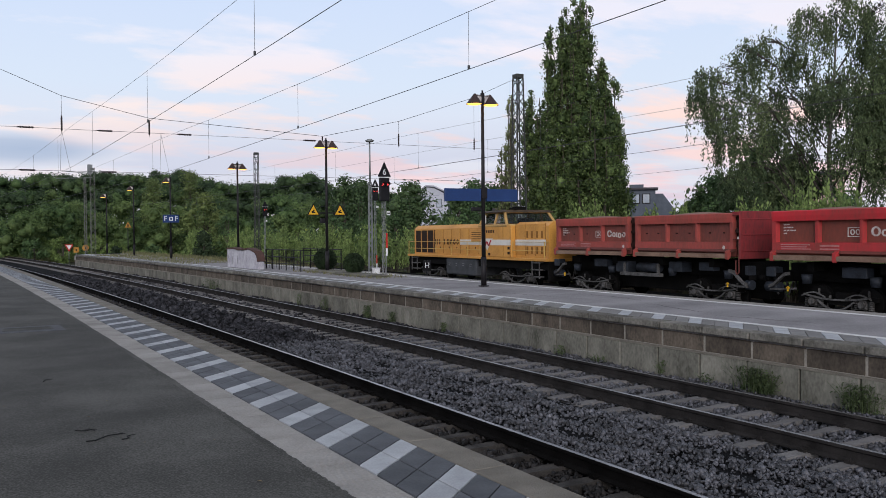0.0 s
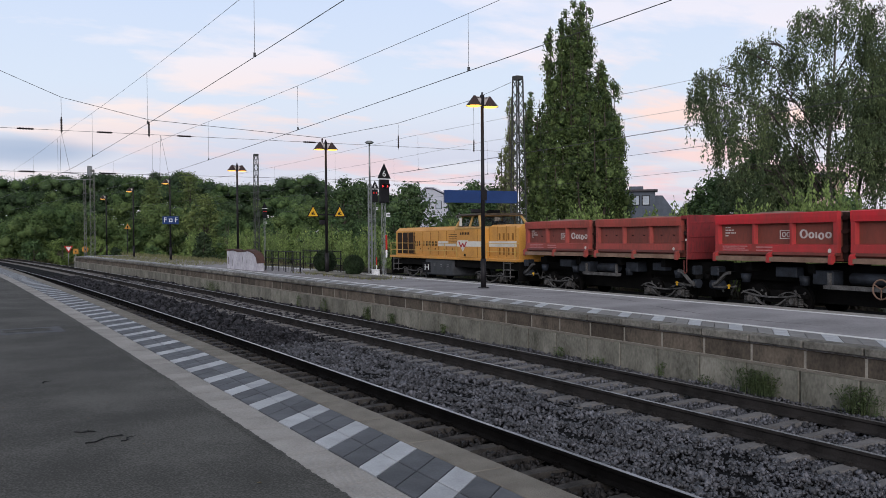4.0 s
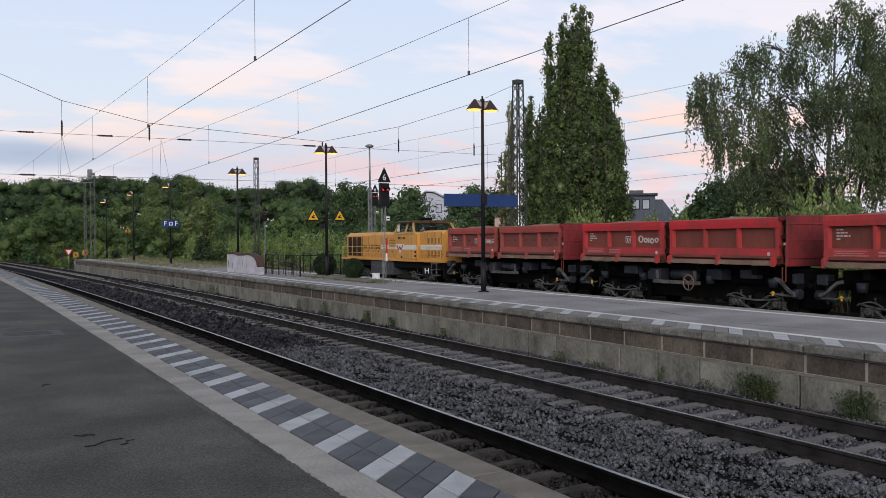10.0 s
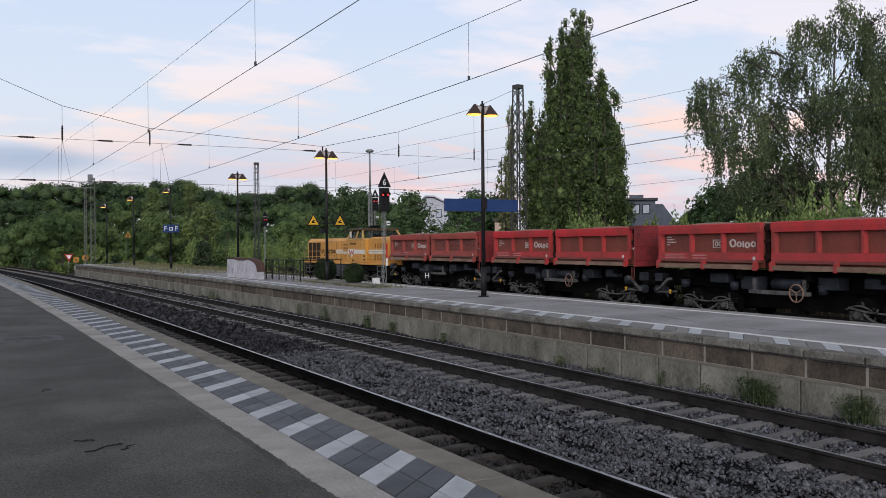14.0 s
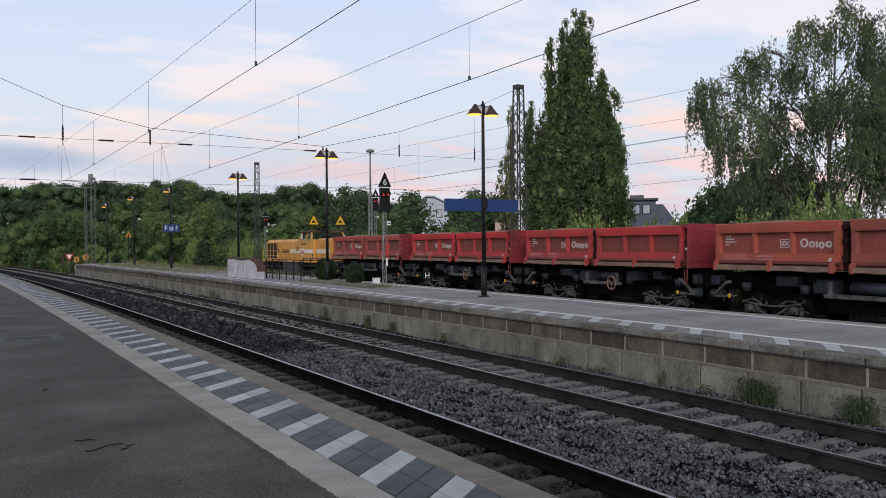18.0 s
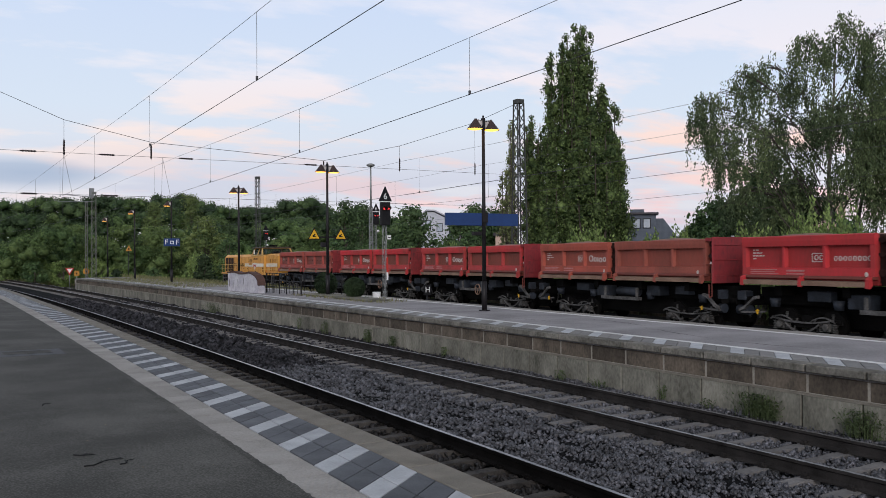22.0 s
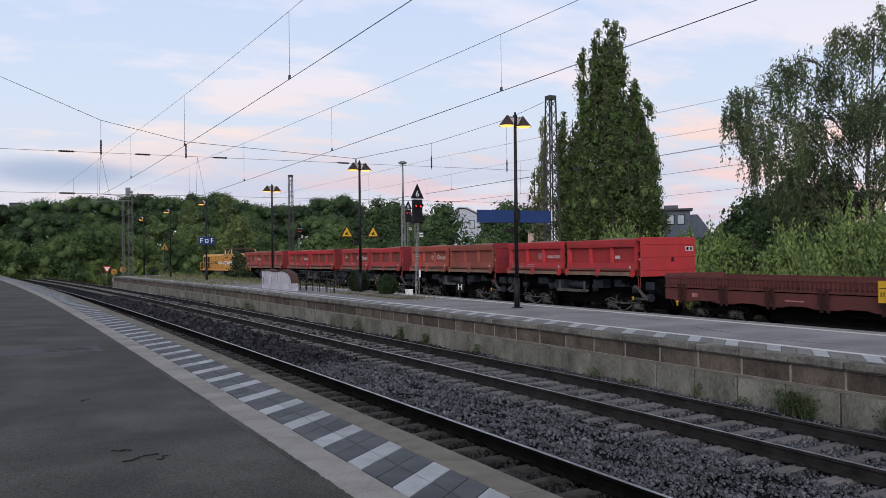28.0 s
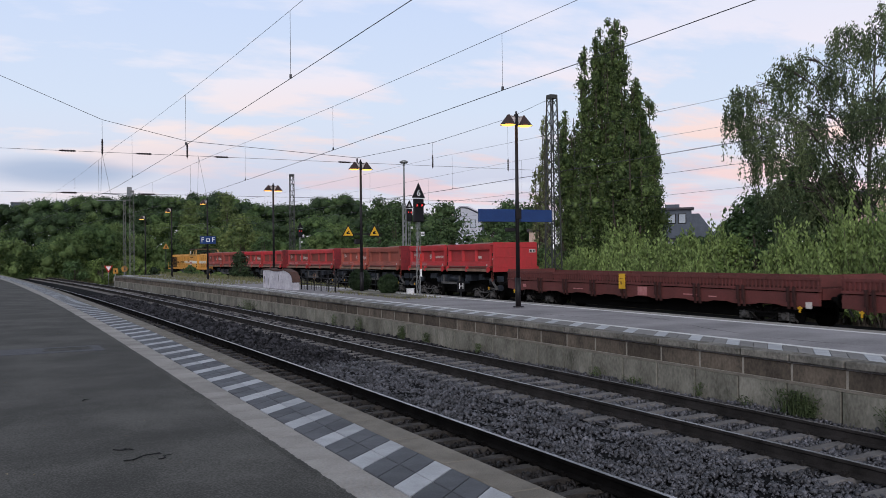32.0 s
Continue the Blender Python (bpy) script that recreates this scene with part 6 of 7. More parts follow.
def poplar(bearing, d, top, width, label, stems=7, leaf=0.17, amount=1.0, material=None):
    """Upright tree: a bundle of steep stems, each set with upright leafy sprays."""
    t = thing("poplar_tree", label, "tree", Matrix.Translation(polar(bearing, d)), "poplars")
    H = top - GROUND_Z
    bm = bmesh.new()
    limb(bm, [(0, 0, 0), (0.05, 0, H * 0.4), (0, 0.1, H * 0.8)], 0.30, 0.06)
    pts, outs, cs, rs = [], [], [], []
    for k in range(stems):
        a = 2.4 * k + rng.uniform(-0.4, 0.4)
        r = width * (0.30 + 0.62 * ((k * 0.37) % 1.0)) if k else 0.0
        h = H * (1.0 - 0.13 * (r / width) ** 1.3 * rng.uniform(0.2, 1.6))
        x, y = r * math.cos(a), r * math.sin(a)
        z0 = H * rng.uniform(0.05, 0.16)
        limb(bm, [(0, 0, z0), (x * 0.7, y * 0.7, z0 + H * 0.14), (x, y, h * 0.62), (x * 0.9, y * 0.9, h * 0.97)], 0.09, 0.02, 6)
        m = int(20 * h / 12)
        wave = rng.uniform(0, 6.3)
        for j in range(m):
            u = (j + rng.uniform(0, 1)) / m
            z = z0 + 0.2 + (h - z0 - 0.7) * u
            f = min(1.0, (u + 0.15) / 0.3) * (0.55 + 0.45 * min(1, (1 - u) / 0.25))
            f *= 0.62 + 0.44 * math.sin(z * 1.9 + wave) ** 2
            out = min(1, 0.45 + u * 2.2) * (1.0 - 0.14 * u)
            # one upright clump of leaves on a short side branch
            q, reach = rng.uniform(0, 2 * math.pi), width * 0.66 * f * rng.uniform(0.1, 1.2)
            c = np.array([x * out + reach * math.cos(q), y * out + reach * math.sin(q), z])
            size = (0.14 + 0.30 * f * rng.uniform(0.45, 1.35)) * amount ** 0.5
            n = int(98 * amount * (size / 0.33) ** 1.6) + 10
            g = rng.normal(size=(n, 3))
            g /= np.linalg.norm(g, axis=1)[:, None]
            taper = 1 - 0.35 * g[:, 2:]
            pts.append(c + g * taper * np.array([1, 1, 1.75]) * (size * rng.uniform(0.45, 1.1, n) ** 0.7)[:, None])
            outs.append(g * np.array([1, 1, 0.6]) + np.array([0.35 * math.cos(q), 0.35 * math.sin(q), 0.25]))
            cs.append(c)
            rs.append(size)
    part("trunk", bm, BARK, t)
    crown_mesh("crown", np.concatenate(pts), np.concatenate(outs), leaf, material or LEAF_POPLAR, t, 0.7)
    lumps("inner_leaves", np.array(cs), np.array(rs) * 0.46, (1, 1, 1.7), material or LEAF_POPLAR, t)
    return t


def px_bearing(x):
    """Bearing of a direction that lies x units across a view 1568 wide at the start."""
    return 28.59 + math.degrees(math.atan((x - 784) / 1570))


def height_at(y, d, x=784):
    """Height of a line of sight at distance d."""
    return 1.68 + (410.6 - 0.009 * (x - 784) - y) / 1570 * d


for x, y, d, w, st, am in ((1006, 12, 55, 0.85, 9, 1.0), (1030, -12, 55.5, 0.72, 8, 1.0), (977, 34, 55, 0.42, 4, 0.7), (1070, 100, 56, 0.85, 9, 1.0), (1088, 190, 56, 0.62, 6, 1.0),
                           (1046, 180, 54, 1.5, 11, 1.0), (978, 235, 55, 0.8, 7, 0.9), (1086, 262, 57, 0.8, 7, 0.9)):
    poplar(px_bearing(x), d, height_at(y, d, x), w, "tall narrow green poplar with upright branches", st, 0.125, am)
for x, y, d, w, st, am in ((942, 150, 57, 0.7, 7, 0.95), (962, 195, 57, 0.75, 7, 0.95), (907, 160, 59, 0.42, 5, 0.42), (897, 250, 60, 0.62, 6, 0.45)):
    poplar(px_bearing(x), d, height_at(y, d, x), w, "slim thin-leaved poplar beside the tall ones", st, 0.115, am, LEAF_OLD_POPLAR if x < 920 else LEAF_POPLAR)


BIRCH_LIMB = surface("birch_limb", (0.075, 0.06, 0.052), (0.035, 0.03, 0.027), 3, 16, 0.85, bump=0.4)


def hanging_leaves(points, size):
    """Narrow blades that hang down."""
    n = len(points)
    a = rng.uniform(0, np.pi, n)
    L, w = size * rng.uniform(0.7, 1.5, n), size * rng.uniform(0.22, 0.42, n)
    side = np.stack([np.cos(a) * w, np.sin(a) * w, rng.normal(size=n) * 0.25 * w], 1)
    down = np.stack([rng.normal(size=n) * 0.35 * L, rng.normal(size=n) * 0.35 * L, -L], 1)
    v = np.stack([points, points + down * 0.5 - side, points + down, points + down * 0.5 + side], 1)
    return v.reshape(-1, 3), np.arange(n * 4).reshape(-1, 4)


def birch(bearing, d, lobes, label, leaf=0.105, stem=0.2):
    """Wide birch: limbs arch out to lobes (across, height, radius, hang), from which leafy strands hang."""
    m = polar(bearing, d)
    t = thing("birch_tree", label, "tree", pose(m.x, m.y, m.z, 0, 0, -bearing), "birches")
    H = max(q[1] for q in lobes)
    bm = bmesh.new()
    limb(bm, [(0, 0, 0), (0.12, 0.1, H * 0.22), (-0.1, 0.2, H * 0.45), (0.15, 0.1, H * 0.7), (0.3, 0, H * 0.92)], stem * 0.85, 0.025, 9)
    limb(bm, [(0.6, 0.5, 0), (0.9, 0.5, H * 0.2), (1.5, 0.4, H * 0.45), (1.9, 0.3, H * 0.7)], stem * 0.8, 0.03, 9)
    part("trunk", bm, BIRCH_BARK, t, "pale birch stem")
    bm = bmesh.new()
    pts = []
    for dx, top, r, hang in lobes:
        dy = rng.uniform(-1.4, 1.4)
        z0 = max(H * 0.16, top - 2.2 - 0.75 * abs(dx))
        base_, crest = Vector((0.1 * dx, 0.1, z0)), Vector((dx, dy, top - 0.7))
        mid = base_.lerp(crest, 0.55) + Vector((0, 0, 0.22 * abs(dx) + 0.1))
        bow = [base_.lerp(mid, u / 3) for u in range(3)] + [mid.lerp(crest, u / 3) for u in range(4)]
        bow = [bow[0]] + [q + Vector(rng.normal(size=3) * 0.13) for q in bow[1:-1]] + [crest]
        limb(bm, bow, 0.042, 0.010, 6)
        for k in range(int(9 * r)):
            a, q = rng.uniform(0, 2 * math.pi), r * rng.uniform(0.5, 1.0)
            e = crest + Vector((q * math.cos(a), q * math.sin(a), -0.45 * q + rng.uniform(-0.3, 0.2)))
            limb(bm, [mid.lerp(crest, rng.uniform(0.2, 0.9)), crest.lerp(e, 0.5) + Vector((0, 0, 0.15)), e], 0.022, 0.006, 4)
        n = int(((50 if top > 11.8 else 70) * r * r + 36) * (0.8 if dx < -1 else 1.15))
        for k in range(n):
            a, q = rng.uniform(0, 2 * math.pi), math.sqrt(rng.uniform(0, 1))
            length = hang * rng.uniform(0.25, 1.0) ** 1.2 * (0.45 + 0.55 * q)
            x, y = dx + r * q * math.cos(a), dy + 1.25 * r * q * math.sin(a)
            z = top - 0.85 * r * q * q - abs(rng.normal()) * 0.35 - rng.uniform(0, 0.35) * hang * (k % 3 == 0)
            c = int(length * 25) + 4
            u = np.sort(rng.uniform(0, 1, c))
            sway = rng.normal(size=2) * 0.14
            wide = 0.035 + 0.05 * np.sin(np.pi * np.minimum(1, u * 1.2))[:, None]
            pts.append(np.stack([x + sway[0] * u, y + sway[1] * u, z - length * u], 1) + rng.normal(size=(c, 3)) * wide)
    part("branchwork", bm, BIRCH_LIMB, t, "dark arching limbs")
    P = np.concatenate(pts)
    P = gaps(P[P[:, 2] > 2.6], 1.25, -1.0)
    v, f = hanging_leaves(P, leaf)
    crown = new("crown", raw_mesh("crown", v, f, LEAF_BIRCH))
    crown.parent = t
    return t


birch(px_bearing(1470), 47, [(-6.35, 10.9, 0.6, 2.4), (-5.7, 11.7, 0.75, 2.9), (-4.8, 12.5, 0.85, 3.6), (-3.9, 12.9, 0.9, 3.4), (-2.8, 13.6, 1.0, 3.2), (-0.9, 14.4, 1.0, 3.4), (0.7, 14.9, 1.0, 3.4), (2.2, 14.6, 1.0, 3.6), (-1.7, 12.4, 1.1, 3.2), (1.6, 12.7, 1.2, 3.0), (3.3, 13.4, 1.2, 3.6), (3.9, 10.2, 1.4, 3.6), (2.4, 9.6, 1.5, 3.2),
                             (-3.9, 10.5, 1.35, 3.6), (-2.0, 10.9, 1.5, 3.4), (0.5, 11.2, 1.7, 3.2), (2.9, 11.5, 1.8, 3.6), (-4.6, 8.7, 0.8, 2.4), (-5.3, 9.7, 0.6, 2.6),
                             (-3.3, 7.4, 1.6, 3.4), (-1.6, 7.8, 1.4, 3.0), (1.4, 8.6, 1.5, 2.4), (3.2, 8.2, 1.7, 3.4), (-4.3, 6.6, 1.0, 2.2)], "large birch with drooping leafy strands")
birch(px_bearing(1620), 50, [(-1.6, 11.0, 1.2, 3.4), (0.4, 12.4, 1.4, 3.6), (1.9, 10.8, 1.3, 3.4), (-0.6, 8.4, 1.5, 3.0), (1.2, 7.6, 1.4, 2.8)], "slimmer birch with hanging twigs", 0.105, 0.16)


def bushy(name, label, category, m, height, width, leaf, material, n=40, per=60, group="", low=0.12):
    """A broad leaf tree or shrub with an uneven outline."""
    t = thing(name, label, category, m, group)
    bm = bmesh.new()
    limb(bm, [(0, 0, 0), (0.05, 0.02, height * 0.35), (0.1, 0.1, height * 0.7)], 0.045 * height ** 0.8, 0.02, 7)
    c, r = [], []
    for k in range(n):
        a, u = rng.uniform(0, 2 * math.pi), rng.uniform(low, 1)
        w = width * math.sqrt(max(0.04, 1 - (2 * abs(u - 0.45)) ** 2.2)) * rng.uniform(0.35, 1.0)
        p = (w * math.cos(a), w * math.sin(a), height * u)
        c.append(p)
        r.append(0.16 * width + 0.10 * height * rng.uniform(0.5, 1.2))
        if k % 3 == 0:
            limb(bm, [(0, 0, height * u * 0.45), (p[0] * 0.6, p[1] * 0.6, height * u * 0.8), p], 0.02 * height ** 0.7, 0.01, 5)
    part("trunk" if height > 4 else "stem", bm, BARK, t)
    c, r = np.array(c), np.array(r)
    per = int(per * 0.8)
    P = cluster(c, r, per)
    lumps("inner_leaves", c, r * 0.30, (1, 1, 0.8), material, t)
    crown_mesh("crown", P, P - np.repeat(c, per, 0) + np.array([0, 0, 0.3]) * np.repeat(r, per)[:, None], leaf, material, t, 0.5)
    return t


# single trees behind the line
for x, y, d, w, mat in ((725, 330, 78, 3.0, LEAF_DARK), (840, 330, 80, 2.8, LEAF_WOOD), (812, 352, 72, 1.8, LEAF_DARK), (612, 318, 100, 1.4, LEAF_DARK), (640, 322, 118, 3.0, LEAF_DARK),
                        (1262, 320, 60, 2.4, LEAF_WOOD), (1285, 332, 58, 2.0, LEAF_WOOD), (1226, 362, 72, 1.3, LEAF_DARK), (1148, 392, 52, 1.5, LEAF_WOOD), (1190, 384, 52, 1.5, LEAF_WOOD), (1110, 398, 50, 1.2, LEAF_LIGHT),
                        (1370, 250, 52, 3.2, LEAF_WOOD), (880, 335, 82, 1.4, LEAF_DARK), (1400, 300, 50, 2.5, LEAF_DARK)):
    bushy("broadleaf_tree", "dark green broadleaf tree behind the goods track", "tree", Matrix.Translation(polar(px_bearing(x), d)),
          height_at(y, d, x) - GROUND_Z, w, 0.16 + d * 0.0012, mat, 60, 90, group="trees behind the line")

# shrub belt behind the goods track
k = 0
s = 8.0
while s < 98:
    x = 31.6 + rng.uniform(0, 2.2)
    h = rng.uniform(2.3, 3.6) * (1.15 if s < 30 else 1.0) + 0.45
    mat = (LEAF_LIGHT, LEAF_WOOD, LEAF_LIGHT, LEAF_LIGHT, LEAF_WOOD)[k % 5]
    bushy("shrub", "wild green shrub on the railway bank", "shrub", site(x, s, GROUND_Z), h, rng.uniform(1.1, 1.7), 0.15, mat, 34, 44, group="bank shrubs", low=0.28)
    if k % 2 == 0:
        bushy("shrub", "wild green shrub on the railway bank", "shrub", site(x + 2.4, s + 0.8, GROUND_Z), h * 1.25, rng.uniform(1.2, 1.9), 0.16, LEAF_WOOD, 34, 40, group="bank shrubs", low=0.28)
    s += rng.uniform(2.4, 3.4)
    k += 1
bushy("shrub", "yellowish flowering shrub on the bank", "shrub", site(31.5, 22.7, GROUND_Z), 2.75, 0.8, 0.11, LEAF_YELLOW, 26, 50, group="bank shrubs", low=0.6)

# shrubs between platform end and goods track
for x, s, h, w, mat in ((19.0, 70.0, 2.9, 0.95, LEAF_SHADE), (19.8, 79, 1.2, 0.8, LEAF_LIGHT), (20.5, 90, 0.9, 0.8, LEAF_WOOD), (18.0, 97, 1.0, 1.0, LEAF_LIGHT), (19.6, 85.5, 1.2, 0.9, LEAF_LIGHT), (19.9, 93, 1.1, 0.9, LEAF_LIGHT), (19.0, 101, 1.9, 1.3, LEAF_LIGHT), (18.6, 106, 2.2, 1.3, LEAF_LIGHT),
                        (31.5, 100, 5.0, 2.2, LEAF_WOOD), (31.8, 108, 6.8, 2.8, LEAF_WOOD), (33, 116, 6.2, 2.6, LEAF_WOOD), (20.0, 116, 2.6, 2.0, LEAF_LIGHT), (14.0, 118, 2.6, 2.0, LEAF_LIGHT), (10.5, 122, 2.4, 1.9, LEAF_LIGHT), (17.0, 124, 4, 2.4, LEAF_WOOD),
                        (8.5, 128, 3.0, 2.2, LEAF_LIGHT), (12.5, 132, 4.0, 2.5, LEAF_WOOD), (31.0, 122, 5.5, 2.6, LEAF_WOOD)):
    bushy("shrub", "wild shrub in the grass beyond the platform end", "shrub", site(x, s, GROUND_Z if x > 23 or s > 112 else -0.9), h + (0.5 if x > 23 or s > 112 else -0.2), w, 0.17, mat, 42, 70, group="shrubs beyond the platform", low=0.03)

for b, d_, h_, w_, mat in ((10.5, 85, 1.65, 0.62, LEAF_WOOD), (8.4, 88, 1.5, 0.7, LEAF_SHADE), (9.3, 90, 1.2, 0.6, LEAF_LIGHT)):
    bushy("shrub", "small wild bush in the grass beyond the platform paving", "shrub", Matrix.Translation(polar(b, d_, -0.95)), h_, w_, 0.14, mat, 30, 70, group="shrubs beyond the platform", low=0.03)
for k in range(26):
    sx, ss = 12.5 + rng.uniform(0, 9), 110 + k * 1.0
    bushy("shrub", "low yellow-green bush beside the bending track", "shrub", site(sx, ss, GROUND_Z), 0.45 + rng.uniform(1.2, 2.6), rng.uniform(1.1, 2.0), 0.2,
          (LEAF_LIGHT, LEAF_WOOD, LEAF_LIGHT)[k % 3], 26, 60, group="shrubs beyond the platform", low=0.03)

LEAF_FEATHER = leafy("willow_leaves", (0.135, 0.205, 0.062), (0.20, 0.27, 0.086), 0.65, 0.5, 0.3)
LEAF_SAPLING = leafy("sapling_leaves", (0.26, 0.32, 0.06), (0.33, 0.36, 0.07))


def feathery(m, h, w, material, label, stems=46, leaf=0.16):
    """Upright willow-like shrub: leaning stems set with narrow blades."""
    t = thing("willow_shrub", label, "shrub", m, "willow shrubs")
    bm = bmesh.new()
    pts = []
    for k in range(stems):
        a, r = rng.uniform(0, 2 * math.pi), math.sqrt(rng.uniform(0, 1))
        tip = Vector((w * r * math.cos(a), w * r * math.sin(a), h * (1 - 0.45 * r * r) * rng.uniform(0.7, 1.05)))
        foot = Vector((tip.x * 0.35, tip.y * 0.35, 0))
        tube(bm, foot, tip, 0.014, 0.004, n=3, caps=False)
        m_ = int(32 * h / 3)
        u = rng.uniform(0.3, 1.0, m_)
        pts.append(np.array(foot)[None] + (np.array(tip) - np.array(foot))[None] * u[:, None] + rng.normal(size=(m_, 3)) * 0.07)
    part("stem", bm, BARK, t)
    v, f = hanging_leaves(np.concatenate(pts), -leaf)
    crown = new("foliage", raw_mesh("foliage", v, f, material))
    crown.parent = t


for k in range(26):
    feathery(site(30.5 + rng.uniform(0, 1.4), 7 + k * 1.5, GROUND_Z), rng.uniform(2.9, 4.4), rng.uniform(1.0, 1.6), LEAF_FEATHER, "feathery green willow shrub close behind the train", 60)
for k in range(34):
    feathery(site(30.9 + rng.uniform(0, 1.6), 46 + k * 1.55, GROUND_Z), rng.uniform(3.05, 4.35), rng.uniform(0.9, 1.5), LEAF_FEATHER, "pale green upright willow shrub on the bank")
for x, d_, h_, w_ in ((1030, 52, 5.0, 1.3), (1056, 51, 5.2, 1.2), (1118, 48, 4.6, 1.4), (1160, 47, 4.4, 1.2), (1205, 46, 4.9, 1.3), (1330, 43, 4.9, 1.4), (1415, 41, 5.3, 1.5), (1450, 40, 5.5, 1.4), (1500, 39, 5.1, 1.5)):
    feathery(Matrix.Translation(polar(px_bearing(x), d_)), h_, w_, LEAF_FEATHER, "tall feathery green willow shrub behind the train", 80)
for k in range(15):
    feathery(Matrix.Translation(polar(px_bearing(340 + k * 11 + rng.uniform(-4, 4)), rng.uniform(106, 116))), rng.uniform(2.9, 4.3), rng.uniform(1.1, 1.7), LEAF_FEATHER, "pale green willow shrub at the edge of the wood", 46, 0.2)
for x, d_, h_ in ((543, 88, 3.65), (470, 105, 3.45)):
    feathery(Matrix.Translation(polar(px_bearing(x), d_)), h_, 0.5, LEAF_SAPLING, "bright yellow-green sapling beside the goods track", 22, 0.17)

# clipped round box bushes on the platform
for x, s, r in ((14.55, 36.1, 0.50), (14.35, 32.7, 0.42)):
    t = thing("topiary_bush", "clipped dark green round bush on the platform", "shrub", site(x, s, 0), "topiary bushes")
    n = 4200
    d = rng.normal(size=(n, 3))
    d /= np.linalg.norm(d, axis=1)[:, None]
    p = d * (r * rng.uniform(0.80, 1.04, n))[:, None] + np.array([0, 0, r * 1.02])
    p[:, 2] = np.maximum(p[:, 2], 0.05)
    leaf_mesh("foliage", p, 0.055, LEAF_BOX, t)
    bm = bmesh.new()
    limb(bm, [(0, 0, 0), (0, 0, r)], 0.06, 0.04)
    bmesh.ops.create_icosphere(bm, subdivisions=2, radius=r * 0.8, matrix=Matrix.Translation((0, 0, r * 1.02)))
    part("core", bm, LEAF_BOX, t)
    k = thing("planting_bed", "low stone edging round a bush with weeds", "kerb", site(x - 0.25, s - 1.2, 0), "planting beds")
    part("edging", boxes((-0.4, -1.5, 0.0, 0.5, 1.9, 0.08), bevel=0.03), CONCRETE, k)

# ---- the wood beyond the curve: one mass of trees in three depths ----
def wood(name, label, entries, leaf, material, per, heart):
    """Broad crowns of several dense lumps fringed with leaves, with dark gaps between them."""
    pts, outs, cores = [], [], []
    for b, d, top, w in entries:
        o = polar(b, d)
        H = top - GROUND_Z
        w = min(w, 0.55 * H)
        for k in range(16):
            a = rng.uniform(0, 2 * math.pi)
            if k < 10:      # the dome
                e = rng.uniform(0.0, 1.0) ** 0.8
                q, z = 0.68 * w * math.sqrt(1 - e * e), H - w + 0.62 * w * e
                r = w * rng.uniform(0.32, 0.46)
            else:           # the skirt below it
                z = (H - w) * (k - 9.5) / 6.5
                q, r = w * rng.uniform(0.3, 0.8), w * rng.uniform(0.34, 0.5)
            c = np.array([o.x + q * math.cos(a), o.y + q * math.sin(a), o.z + max(0.3, z)])
            squash = np.array([1, 1, 0.85])
            rough = 1 + 0.13 * np.sin(LUMP_V[:, 0] * 5 + k) * np.sin(LUMP_V[:, 1] * 6 + 2 * k) + rng.normal(size=len(LUMP_V)) * 0.15
            cores.append(c + LUMP_V * (heart * r * rough)[:, None] * squash)
            g = rng.normal(size=(per, 3))
            g /= np.linalg.norm(g, axis=1)[:, None]
            g[:, 2] = np.where(rng.uniform(size=per) < 0.6, np.abs(g[:, 2]), g[:, 2])
            lump = 1 + 0.16 * np.sin(g[:, 0] * 7 + k) * np.sin(g[:, 1] * 6 + 2 * k) + 0.10 * np.sin(g[:, 2] * 9 + k)
            pts.append(c + g * (r * lump * rng.uniform(0.5, 1.10, per) ** 0.8)[:, None] * squash)
            outs.append(g + np.array([0, 0, 0.35]))
    ob = crown_mesh(name, np.concatenate(pts), np.concatenate(outs), leaf, material, None, 0.65)
    n, m = len(cores), len(LUMP_V)
    core = new("crown_mass", raw_mesh("crown_mass", np.concatenate(cores), (LUMP_F[None] + (np.arange(n) * m)[:, None, None]).reshape(-1, 3), material))
    core.parent = ob
    return tagged(ob, label, "wood", kind="stuff")


SKY = [(-120, 328), (-20, 320), (20, 313), (60, 310), (100, 310), (150, 311), (200, 302), (250, 306), (300, 300), (340, 300), (370, 315), (395, 320), (420, 317), (480, 318), (510, 304), (545, 302), (570, 312),
       (590, 326), (660, 330), (720, 338), (780, 345), (900, 350)]


def skyline(x):
    for (a, p), (b, q) in zip(SKY, SKY[1:]):
        if a <= x <= b:
            return p + (q - p) * (x - a) / (b - a)
    return 325


back, mid_, low_ = [], [], []
for i in range(64):
    x = -130 + i * 14.0 + rng.uniform(-6, 6)
    d = rng.uniform(165, 185)
    back.append((px_bearing(x), d, height_at(skyline(x) + rng.uniform(1, 8), d, x), rng.uniform(2.6, 4.2)))
for i in range(38):
    x = -130 + i * 24.0
    back.append((px_bearing(x), 192, height_at(skyline(x) + rng.uniform(14, 26), 192, x), 4.6))
for i in range(46):
    x = -130 + i * 18 + rng.uniform(-8, 8)
    d = rng.uniform(138, 152)
    mid_.append((px_bearing(x), d, height_at(skyline(x) + rng.uniform(18, 48), d, x), rng.uniform(2.6, 4.0)))
for i in range(46):
    x = -130 + i * 15 + rng.uniform(-8, 8)
    d = rng.uniform(118, 134)
    low_.append((px_bearing(x), d, height_at(skyline(x) + rng.uniform(48, 95), d, x), rng.uniform(2.0, 3.4)))
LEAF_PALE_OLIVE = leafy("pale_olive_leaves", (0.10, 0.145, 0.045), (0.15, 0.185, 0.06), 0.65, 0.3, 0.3)
